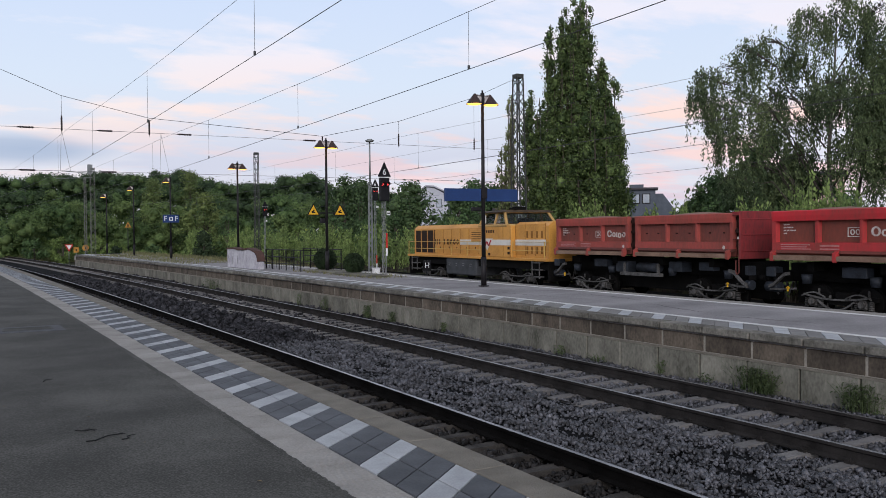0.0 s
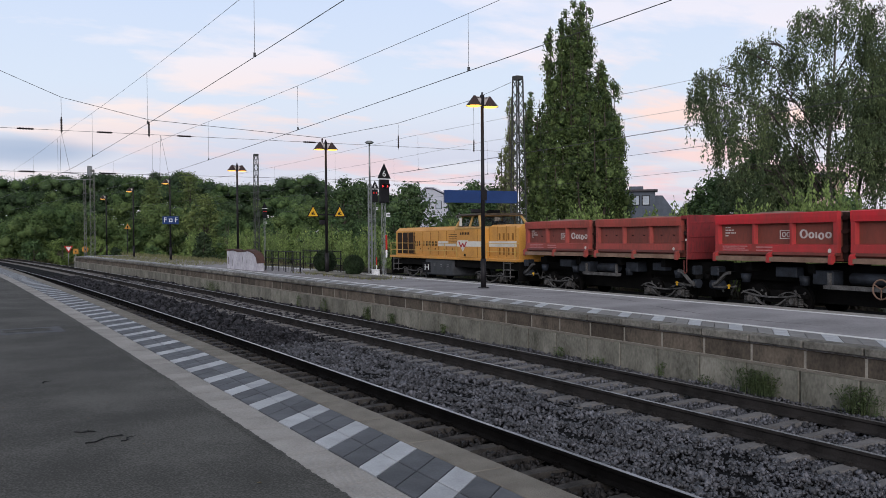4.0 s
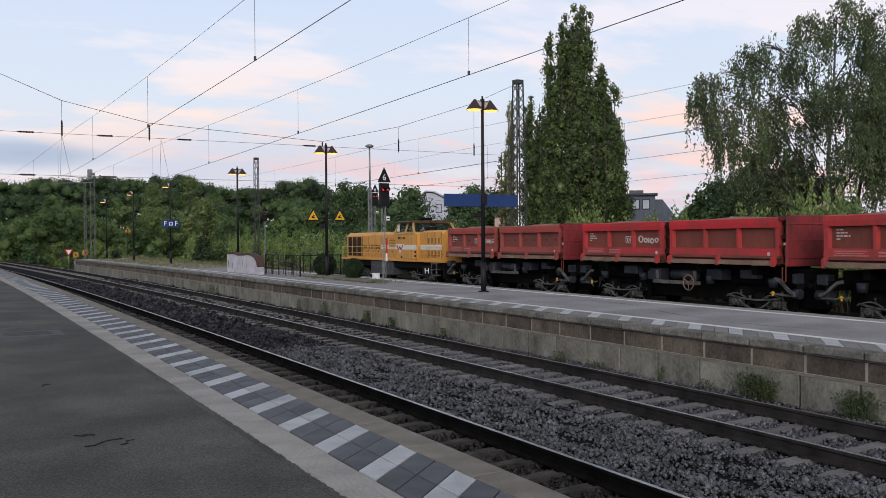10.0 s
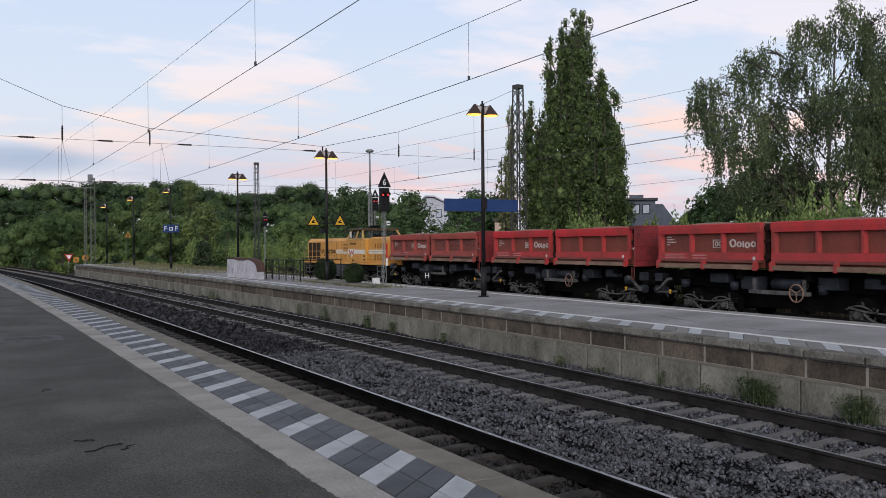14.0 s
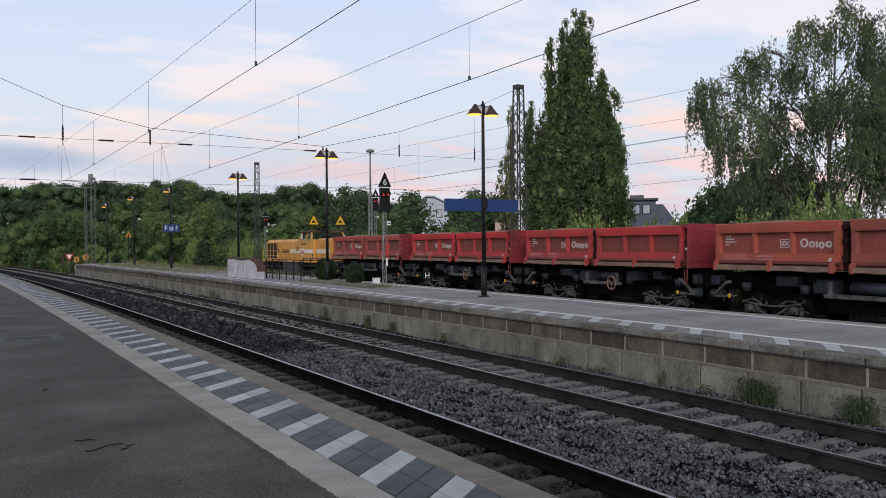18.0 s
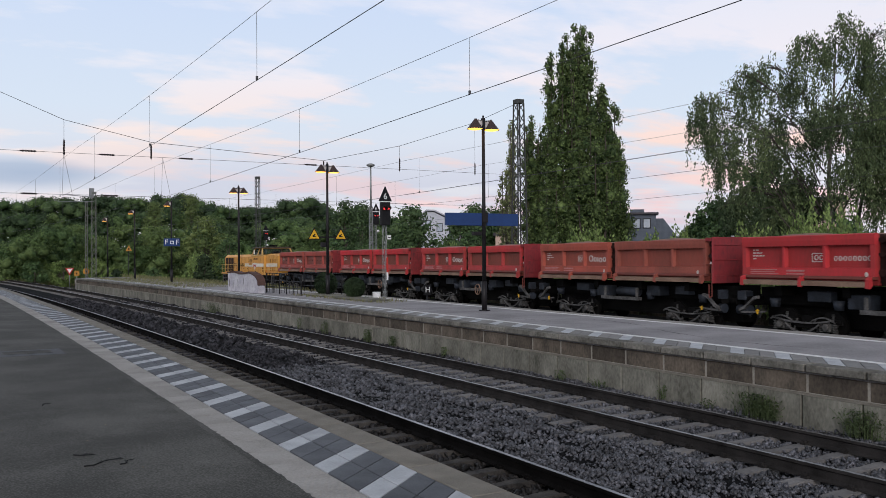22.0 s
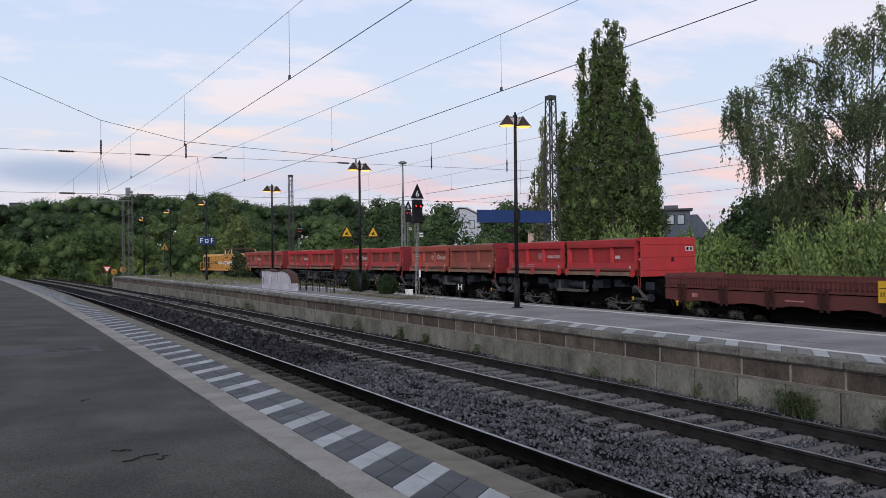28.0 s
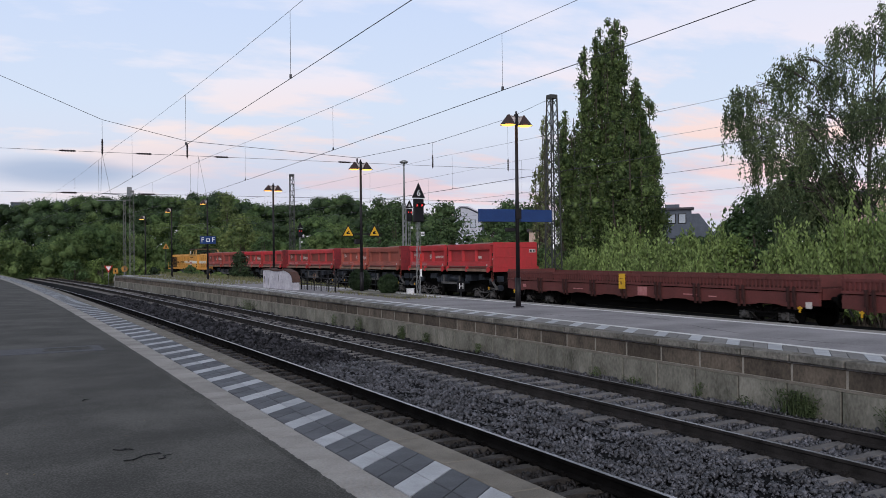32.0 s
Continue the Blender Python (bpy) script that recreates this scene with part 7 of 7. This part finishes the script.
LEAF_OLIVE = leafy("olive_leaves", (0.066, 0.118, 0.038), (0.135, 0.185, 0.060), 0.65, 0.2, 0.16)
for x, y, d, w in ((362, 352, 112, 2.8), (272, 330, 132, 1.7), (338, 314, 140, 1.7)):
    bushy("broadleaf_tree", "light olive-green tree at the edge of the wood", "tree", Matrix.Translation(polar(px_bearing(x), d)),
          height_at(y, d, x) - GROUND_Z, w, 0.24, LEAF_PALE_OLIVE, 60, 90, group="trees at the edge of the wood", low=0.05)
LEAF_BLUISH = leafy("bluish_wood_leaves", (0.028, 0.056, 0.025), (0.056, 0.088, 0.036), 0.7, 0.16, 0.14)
for name, label, rows_, leaf, mats, per, heart in (("far_wood", "green trees of the wood on the skyline", back, 0.27, (LEAF_FAR, LEAF_BLUISH, LEAF_MID, LEAF_BLUISH), 100, 0.66),
                                            ("far_wood", "mixed green trees of the wood", mid_, 0.24, (LEAF_MID, LEAF_BLUISH, LEAF_FAR, LEAF_OLIVE, LEAF_BLUISH), 125, 0.58),
                                            ("wood_edge", "lighter bushes along the edge of the wood", low_, 0.24, (LEAF_OLIVE, LEAF_MID, LEAF_OLIVE), 120, 0.55)):
    for k, mat in enumerate(mats):
        wood(name, label, rows_[k::len(mats)], leaf, mat, per, heart)

# tall dry grass behind the platform and along the line
def tufts(x0, x1, s0, s1, n, h, z, material, name, label):
    x, s = rng.uniform(x0, x1, n), rng.uniform(s0, s1, n)
    b = arc_points(x, s, np.full(n, z) if not callable(z) else z(x))
    a = rng.uniform(0, 2 * np.pi, n)
    hh = h * rng.uniform(0.4, 1.2, n)
    lean = rng.normal(size=(n, 2)) * 0.22 * hh[:, None]
    w = 0.008 + 0.007 * (np.hypot(b[:, 0], b[:, 1]) / 40)
    dx, dy = np.cos(a) * w, np.sin(a) * w
    v = np.stack([b - np.stack([dx, dy, 0 * a], 1), b + np.stack([dx, dy, 0 * a], 1),
                  b + np.stack([lean[:, 0] + dx * 0.3, lean[:, 1] + dy * 0.3, hh], 1), b + np.stack([lean[:, 0] - dx * 0.3, lean[:, 1] - dy * 0.3, hh], 1)], 1)
    return tagged(new(name, raw_mesh(name, v.reshape(-1, 3), np.arange(n * 4).reshape(-1, 4), material)), label, "grass", kind="stuff")


tufts(15.6, 20.3, 45, 84, 7000, 0.32, lambda x: np.interp(x, [15.8, 17.3, 20.3], [-0.07, -0.25, -0.87]), GRASS, "tall_grass", "tall dry grass beyond the platform paving")
tufts(12.0, 15.6, 50, 78, 3600, 0.11, -0.02, GRASS, "tall_grass", "thin dry grass creeping over the platform")
tufts(8.5, 18, 113, 132, 4500, 0.75, -1.6, GRASS, "tall_grass", "tall grass beside the bending track")
tufts(31.3, 32.6, 5, 90, 5000, 0.35, -1.6, WEED, "bank_grass", "green grass on the bank behind the train")
tufts(16.2, 21.0, 24, 44, 5000, 0.3, -1.6, GRASS, "bank_grass", "thin grass between the platform and the goods track")
tufts(13.3, 15.0, 29.0, 37.5, 700, 0.10, 0.0, GRASS, "weed_strip", "short weeds round the planting beds")

# weeds at the foot of the platform wall
for s, h, w, n in ((10.0, 0.42, 0.24, 420), (9.75, 0.34, 0.16, 200), (8.1, 0.42, 0.26, 380), (24.8, 0.42, 0.15, 160), (23.1, 0.34, 0.15, 130), (20.1, 0.26, 0.12, 90), (41.4, 0.5, 0.7, 300), (28.2, 0.5, 0.2, 90),
                   (12.1, 0.28, 0.10, 50), (15.1, 0.22, 0.14, 60), (30.6, 0.45, 0.15, 60), (13.9, 0.15, 0.2, 50), (11.0, 0.16, 0.16, 40), (7.2, 0.22, 0.2, 60)):
    t = thing("weed_tuft", "green weeds growing at the foot of the platform wall", "weed", site(11.2, s, -0.93), "wall weeds")
    bm = bmesh.new()
    for j in range(n // 4):
        x, y = rng.normal() * w * 0.25, rng.normal() * w * 0.5
        e = Vector((x * 1.7 + rng.normal() * 0.02, y * 1.7 + rng.normal() * 0.03, h * rng.uniform(0.45, 1.1)))
        m = Vector((x * 1.1, y * 1.1, e.z * 0.55))
        tube(bm, (x, y, 0), m, 0.004, 0.0035, n=3, caps=False)
        tube(bm, m, e, 0.0035, 0.001, n=3, caps=False)
    tagged(part("stalk", bm, WEED, t), "thin green stalks", kind="stuff")
    p = np.stack([rng.normal(size=n) * w * 0.3, rng.normal(size=n) * w * 0.65, rng.uniform(0.05, 1, n) * h * 0.9], 1)
    leaf_mesh("leaves", p, 0.06, WEED, t, 0.34)

# ---- buildings behind the trees ----
PLASTER = surface("pale_plaster", (0.42, 0.43, 0.47), (0.34, 0.35, 0.39), 0.8, 12, 0.85, bump=0.15)
PLASTER_WARM = surface("warm_plaster", (0.60, 0.44, 0.36), (0.52, 0.38, 0.32), 0.8, 12, 0.85, bump=0.15)
SLATE = surface("slate_cladding", (0.085, 0.10, 0.125), (0.058, 0.068, 0.085), 2, 12, 0.6, bump=0.4)
ROOF_DARK = surface("dark_roof", (0.06, 0.055, 0.06), (0.04, 0.038, 0.042), 2, 12, 0.7, bump=0.4)
PANE = surface("sky_lit_pane", (0.30, 0.34, 0.38), (0.22, 0.25, 0.28), 1, 8, 0.12, bump=0, spec=0.9)


def house(m, w, dpt, eave, ridge, walls, roof, label, wins):
    h = thing("house", label, "house", m, "houses")
    part("wall", boxes((-w / 2, 0, 0, w / 2, dpt, eave)), walls, h)
    if ridge > eave:
        bm = prism([(-w / 2 - 0.3, eave), (-w / 2 + w * 0.22, ridge), (w / 2 - w * 0.22, ridge), (w / 2 + 0.3, eave)], -0.3, dpt + 0.3)
        part("roof", bm, roof, h)
    else:
        part("roof", boxes((-w / 2 - 0.2, -0.2, eave, w / 2 + 0.2, dpt + 0.2, eave + 0.25)), roof, h)
    for x, z, ww, hh in wins:
        win = part("window", boxes((x - ww / 2 - 0.08, -0.36, z - 0.08, x + ww / 2 + 0.08, -0.30, z + hh + 0.08)), SIGN_BLACK, h)
        part("pane", boxes((x - ww / 2, -0.375, z, x + ww / 2, -0.365, z + hh)), PANE, win)
        part("sill", boxes((x - ww / 2 - 0.1, -0.42, z - 0.12, x + ww / 2 + 0.1, -0.3, z - 0.085)), PLASTER, win)
    return h


def facing(x, d, z=GROUND_Z):
    """Pose at a distance, front turned to the station."""
    b = px_bearing(x)
    p = polar(b, d, z)
    return pose(p.x, p.y, p.z, 0, 0, -b)


d = 92
hz = height_at(330, d, 1130) - GROUND_Z
house(facing(1140, d), 6.6, 8, hz - 3.3, hz - 0.9, SLATE, SLATE, "slate-clad house with a dark mansard roof and twin dormer windows", [])
dh = thing("dormer", "slate dormer with two pale windows", "dormer", facing(1136, d - 0.9, height_at(376, d, 1136)))
part("wall", boxes((-1.8, 0, -0.6, 1.35, 2.5, 2.2)), SLATE, dh)
part("roof", boxes((-2.05, -0.3, 2.2, 1.6, 2.6, 2.4)), ROOF_DARK, dh)
part("chimney", boxes((-1.2, 0.6, 2.4, 0.2, 1.6, 2.75)), SLATE, dh)
for x in (-0.55, 0.45):
    win = part("window", boxes((x - 0.40, -0.06, 0.80, x + 0.40, -0.01, 1.80)), SIGN_BLACK, dh)
    part("pane", boxes((x - 0.31, -0.08, 0.88, x + 0.31, -0.065, 1.72)), PANE, win)
d = 115
hz = height_at(332, d, 770) - GROUND_Z
pale = thing("house", "pale building with a low sloping roof behind the trees", "house", facing(772, d), "houses")
part("wall", prism([(-2.0, 0), (-2.0, hz - 0.6), (-1.2, hz), (-0.3, hz - 0.05), (1.6, hz - 1.0), (1.6, 0)], 0, 9), PLASTER, pale)
part("roof", prism([(-2.2, hz - 0.58), (-1.25, hz + 0.12), (-0.25, hz + 0.07), (1.8, hz - 0.95), (1.8, hz - 0.78), (-0.2, hz + 0.24), (-1.3, hz + 0.29), (-2.2, hz - 0.38)], -0.3, 9.3), surface("pale_roof", (0.36, 0.37, 0.41), (0.3, 0.3, 0.34), 1, 12, 0.7, bump=0.1), pale)
for x, z in ((-1.1, hz - 2.2), (0.4, hz - 2.6)):
    win = part("window", boxes((x - 0.4, -0.06, z, x + 0.4, -0.01, z + 1.1)), SIGN_BLACK, pale)
    part("pane", boxes((x - 0.33, -0.08, z + 0.07, x + 0.33, -0.065, z + 1.03)), PANE, win)
hz2 = height_at(345, d, 800) - GROUND_Z
house(facing(812, d + 4), 5.0, 8, hz2 - 2.0, hz2 - 0.2, PLASTER, SLATE, "pale house with a grey sloping roof", [(-0.6, hz2 - 4, 0.8, 1.2)])
d = 75
house(facing(893, d), 1.6, 5, height_at(374, d, 893) - GROUND_Z, height_at(374, d, 893) - GROUND_Z, PLASTER_WARM, ROOF_DARK, "small orange brick outbuilding", [])
house(facing(862, 95), 5.0, 8, height_at(370, 95, 862) - GROUND_Z, height_at(352, 95, 862) - GROUND_Z, PLASTER, ROOF_DARK, "house with a steep dark roof behind trees", [])
house(facing(1462, 66), 2.4, 6, height_at(318, 66, 1462) - GROUND_Z, height_at(318, 66, 1462) - GROUND_Z, PLASTER_WARM, ROOF_DARK, "pale pink house wall behind the birches", [])
house(facing(1180, 80), 9.0, 8, height_at(392, 80, 1180) - GROUND_Z, height_at(392, 80, 1180) - GROUND_Z, PLASTER, ROOF_DARK, "low pale building behind the shrubs", [])
house(facing(-42, 330), 4.4, 8, height_at(331, 330, -42) - GROUND_Z, height_at(331, 330, -42) - GROUND_Z, SLATE, ROOF_DARK, "grey tower block above the wood", [])

# ---- platform pieces ----
def skew_tile(name, w, length, gap, material, h=0.03):
    """A slanted tile: its ends lean along the line by nearly its width."""
    k = 0.93
    g = gap / 2
    bm = bmesh.new()
    c = [(g, g + k * g), (w - g, g + k * (w - g)), (w - g, length - g + k * (w - g)), (g, length - g + k * g)]
    e = 0.004
    lo = [bm.verts.new((x, y, -h)) for x, y in c]
    mx, my = w / 2, length / 2 + k * w / 2
    up = [bm.verts.new((x, y, -e)) for x, y in c]
    top = [bm.verts.new((x + (mx - x) * 0.03, y + (my - y) * 0.03, 0)) for x, y in c]
    for a, b in ((lo, up), (up, top)):
        for i in range(4):
            bm.faces.new((a[i], a[(i + 1) % 4], b[(i + 1) % 4], b[i]))
    bm.faces.new(top)
    me = bpy.data.meshes.new(name)
    bm.to_mesh(me)
    bm.free()
    me.materials.append(material)
    return me


def slab_mesh(name, x0, x1, length, z0, z1, material, bev=0.008, gap=0.004):
    bm = boxes((x0, gap, z0, x1, length - gap, z1), bevel=bev)
    me = bpy.data.meshes.new(name)
    bm.to_mesh(me)
    bm.free()
    me.materials.append(material)
    return me


def child(name, mesh, parent, m):
    ob = new(name, mesh)
    ob.parent, ob.matrix_basis = parent, m
    return ob


def joined(name, mesh, poses_, parent, label):
    """Far pieces as one part."""
    n = len(mesh.vertices)
    co = np.empty(n * 3)
    mesh.vertices.foreach_get("co", co)
    co = np.c_[co.reshape(-1, 3), np.ones(n)]
    vs, fs = [], []
    for i, m in enumerate(poses_):
        vs.append((co @ np.array(m).T)[:, :3])
        fs += [tuple(v + i * n for v in p.vertices) for p in mesh.polygons]
    me = bpy.data.meshes.new(name)
    me.from_pydata(np.concatenate(vs).tolist(), [], fs)
    me.materials.append(mesh.materials[0])
    ob = new(name, me)
    ob.parent = parent
    return tagged(ob, label, kind="stuff")


near = bpy.data.objects["platform_near"]
far_p = bpy.data.objects["platform_far"]
T, W = 0.302, 0.31
tile_w, tile_d = skew_tile("white_tile", W, T, 0.012, TILE_WHITE), skew_tile("grey_tile", W, T, 0.012, TILE_DARK)
rest_w, rest_d = [], []
for r in range(-66, 346):
    for col in (0, 1):
        s = 6.50 + T * r + 0.93 * W * col
        m = site(2.525 + W * col, s, 0.0)
        if -14 <= r < 122:
            child("tile", tile_w if r % 3 == 0 else tile_d, near, m)
        else:
            (rest_w if r % 3 == 0 else rest_d).append(m)
joined("tiles", tile_w, rest_w, near, "white slanted tiles far along the edge")
joined("tiles", tile_d, rest_d, near, "grey slanted tiles far along the edge")

# ribbed guiding slabs
RIB = surface("ribbed_slab", (0.285, 0.277, 0.265), (0.19, 0.184, 0.176), 2, 50, 0.85, bump=0.4, each=0.12)
bm = boxes((0, 0.008, -0.03, 0.345, 0.492, -0.003), bevel=0.0)
for k in range(18):
    y = 0.016 + k * 0.0262
    box(bm, 0.008, y, -0.003, 0.337, y + 0.016, 0.001)
me_rib = bpy.data.meshes.new("guiding_slab")
bm.to_mesh(me_rib)
bm.free()
me_rib.materials.append(RIB)
rest = []
for k in range(-8, 220):
    m = site(2.172, 0.5 * k, 0.0)
    if k < 90:
        child("guiding_slab", me_rib, near, m)
    else:
        rest.append(m)
joined("guiding_slabs", me_rib, rest, near, "ribbed pale slabs far along the edge")
# ragged asphalt margin that creeps over the slabs
vs, fs = [], []
for k in range(1700):
    s_ = 0.5 + 0.026 * k
    w_ = 0.02 + 0.016 * noise.noise(Vector((s_ * 1.1, 0, 0))) + 0.013 * noise.noise(Vector((s_ * 6, 3, 0))) + 0.014 * noise.noise(Vector((s_ * 31, 5, 0))) + 0.012 * noise.noise(Vector((s_ * 17, 7, 0)))
    vs += [spot(2.12, s_, 0.003), spot(2.16 + w_, s_, 0.0045), spot(2.168 + w_, s_, 0.0)]
    if k:
        a_ = 3 * k
        fs += [(a_ - 3, a_ - 2, a_ + 1, a_), (a_ - 2, a_ - 1, a_ + 2, a_ + 1)]
mesh_of("asphalt_margin", vs, fs, ASPHALT, near, "crumbled asphalt edge")
cop = slab_mesh("coping_slab", 3.155 - 3.27, EDGE1 - 3.27, 1.0, -0.13, 0.0, COPING)
for k in range(-5, 110):
    child("coping_slab", cop, near, site(3.27, float(k) + 0.35, 0.0))

# far platform: coping, slanted tiles, white lines, wall blocks
OLD_EDGE = surface("stained_edge_slab", (0.19, 0.18, 0.158), (0.042, 0.040, 0.034), 2.4, 20, 0.9, bump=0.6, each=0.2, contrast=(0.34, 0.66))
cop2 = slab_mesh("edge_slab", 0, 0.34, 1.03, -0.115, 0.002, OLD_EDGE, 0.012, 0.012)
blk_u = slab_mesh("wall_block", 0.09, 0.2, 1.03, -0.435, -0.155, BLOCK_BROWN, 0.010, 0.014)
blk_l = slab_mesh("wall_block", 0.045, 0.2, 1.03, -1.2, -0.47, CONCRETE, 0.014, 0.010)
sweep("wall_ledge", [(EDGE2 + 0.04, -0.475), (EDGE2 + 0.04, -0.445), (EDGE2 + 0.16, -0.44), (EDGE2 + 0.16, -0.475)], S0, PLAT2_END, 3, COPING, far_p)
sweep("mortar", [(EDGE2 + 0.097, -0.45), (EDGE2 + 0.097, -0.16), (EDGE2 + 0.13, -0.16), (EDGE2 + 0.13, -0.45)], S0, PLAT2_END, 3, surface("pale_mortar", (0.28, 0.26, 0.225), (0.18, 0.166, 0.142), 3, 30, 0.9, bump=0.3), far_p)
k, s = 0, -3.3
while s < PLAT2_END - 1:
    child("edge_slab", cop2, far_p, site(EDGE2, s + 0.08, 0.0))
    child("wall_block", blk_u, far_p, site(EDGE2, s + 0.1, 0.0))
    child("wall_block", blk_l, far_p, site(EDGE2, s + 0.17, 0.0))
    s += 1.03
t2w, t2d = skew_tile("white_tile", 0.68, 0.32, 0.008, TILE_WHITE), skew_tile("grey_tile", 0.68, 0.32, 0.008, surface("pale_grey_tile", (0.20, 0.195, 0.19), (0.15, 0.147, 0.145), 4, 40, 0.8, bump=0.2, each=0.12))
for r in range(-44, 222):
    s = 11.56 + 0.3205 * r
    if s < PLAT2_END - 1:
        child("tile", t2w if r % 3 == 0 else t2d, far_p, site(EDGE2 + 0.36, s, 0.0))
LINE = surface("worn_white_line", (0.62, 0.62, 0.61), (0.42, 0.42, 0.415), 1.2, 25, 0.8, bump=0.1)
sweep("white_line", [(12.32, -0.02), (12.32, 0.002), (12.46, 0.002), (12.46, -0.02)], S0, PLAT2_END, 3, LINE, far_p)
sweep("white_line", [(15.38, -0.02), (15.38, 0.001), (15.54, 0.001), (15.54, -0.02)], S0, 46, 3, LINE, far_p)
sweep("back_coping", [(15.56, -0.1), (15.56, 0.004), (BACK2 + 0.03, 0.004), (BACK2 + 0.03, -0.1)], S0, 46, 3, SLAB, far_p)

# manhole cover, twigs and scraps on the near platform
cov = thing("drain_cover", "grey metal drain cover in a patch of smoother asphalt", "drain cover", site(1.2, 17.5, 0.0))
part("patch", boxes((-1.9, -0.55, -0.003, 0.55, 0.5, 0.004)), surface("asphalt_patch", (0.085, 0.088, 0.098), (0.05, 0.052, 0.058), 12, 120, 0.8, bump=0.3), cov)
part("cover", boxes((-0.42, -0.22, 0.0045, 0.34, 0.22, 0.0075)), ASPHALT, cov)
for q in ((-0.45, -0.25, 0.005, -0.42, 0.25, 0.011), (0.34, -0.25, 0.005, 0.37, 0.25, 0.011), (-0.42, -0.25, 0.005, 0.34, -0.22, 0.011), (-0.42, 0.22, 0.005, 0.34, 0.25, 0.011)):
    part("frame_bar", boxes(q), MAST_GREY, cov)
for x, s, L, a in ((1.05, 7.75, 0.34, 25), (0.95, 8.15, 0.16, -10), (1.2, 7.65, 0.12, 50), (0.9, 11.1, 0.07, 30)):
    t = thing("twig", "thin dry dark twig lying on the asphalt", "twig", site(x, s, 0.006, a), "twigs")
    bm = bmesh.new()
    p = Vector((-L / 2, 0, 0))
    for j in range(5):
        q = p + Vector((L / 5, rng.normal() * 0.02, 0.004 * math.sin(j)))
        tube(bm, p, q, 0.006, 0.005, n=5)
        if j in (1, 3):
            tube(bm, q, q + Vector((0.05, 0.05 * (1 if j == 1 else -1), 0.004)), 0.004, 0.002, n=4)
        p = q
    part("stem", bm, surface("dark_twig", (0.010, 0.0105, 0.011), (0.018, 0.0185, 0.019), 5, 40, 0.8, bump=0.2), t)
n = 60
for k in range(n):
    x, s = rng.uniform(-2.5, 2.0), rng.uniform(4, 22)
    t = thing("fallen_leaf", "small dry leaf on the asphalt", "leaf", site(x, s, 0.004, rng.uniform(0, 360)), "fallen leaves")
    L = rng.uniform(0.012, 0.026)
    bm = bmesh.new()
    vs = [bm.verts.new(q) for q in ((-L, 0, 0), (0, -L * 0.6, 0.004), (L, 0, 0.001), (0, L * 0.6, 0.004))]
    bm.faces.new(vs)
    bmesh.ops.solidify(bm, geom=bm.faces[:], thickness=0.001)
    part("blade", bm, surface("dry_leaf", (0.22, 0.18, 0.11), (0.13, 0.10, 0.06), 5, 40, 0.8, bump=0, each=0.4), t)

# cracks in the island platform's asphalt
CRACK = surface("crack_dark", (0.03, 0.028, 0.028), (0.05, 0.047, 0.047), 5, 40, 0.9, bump=0)
for x, s_, L, a in ((13.3, 19.5, 2.6, 8), (14.6, 17.5, 3.2, -6), (13.0, 25.0, 2.2, 20), (14.9, 27.5, 3.4, 3), (13.6, 14.2, 2.8, -14), (14.4, 31.0, 1.8, 30), (13.2, 11.5, 2.4, 10)):
    bm = bmesh.new()
    n, last = 14, None
    for j in range(n + 1):
        y = -L / 2 + L * j / n
        o = 0.12 * noise.noise(Vector((y * 1.7, s_, 0))) + 0.04 * noise.noise(Vector((y * 7, s_, 1)))
        w = 0.018 * (1 - abs(2 * j / n - 1)) + 0.003
        row = [bm.verts.new((o - w, y, -0.0015)), bm.verts.new((o + w, y, -0.0015))]
        if last:
            bm.faces.new((last[0], last[1], row[1], row[0]))
        last = row
    ob = part("crack", bm, CRACK, far_p)
    ob.matrix_basis = site(x, s_, 0.0, a)

motions()
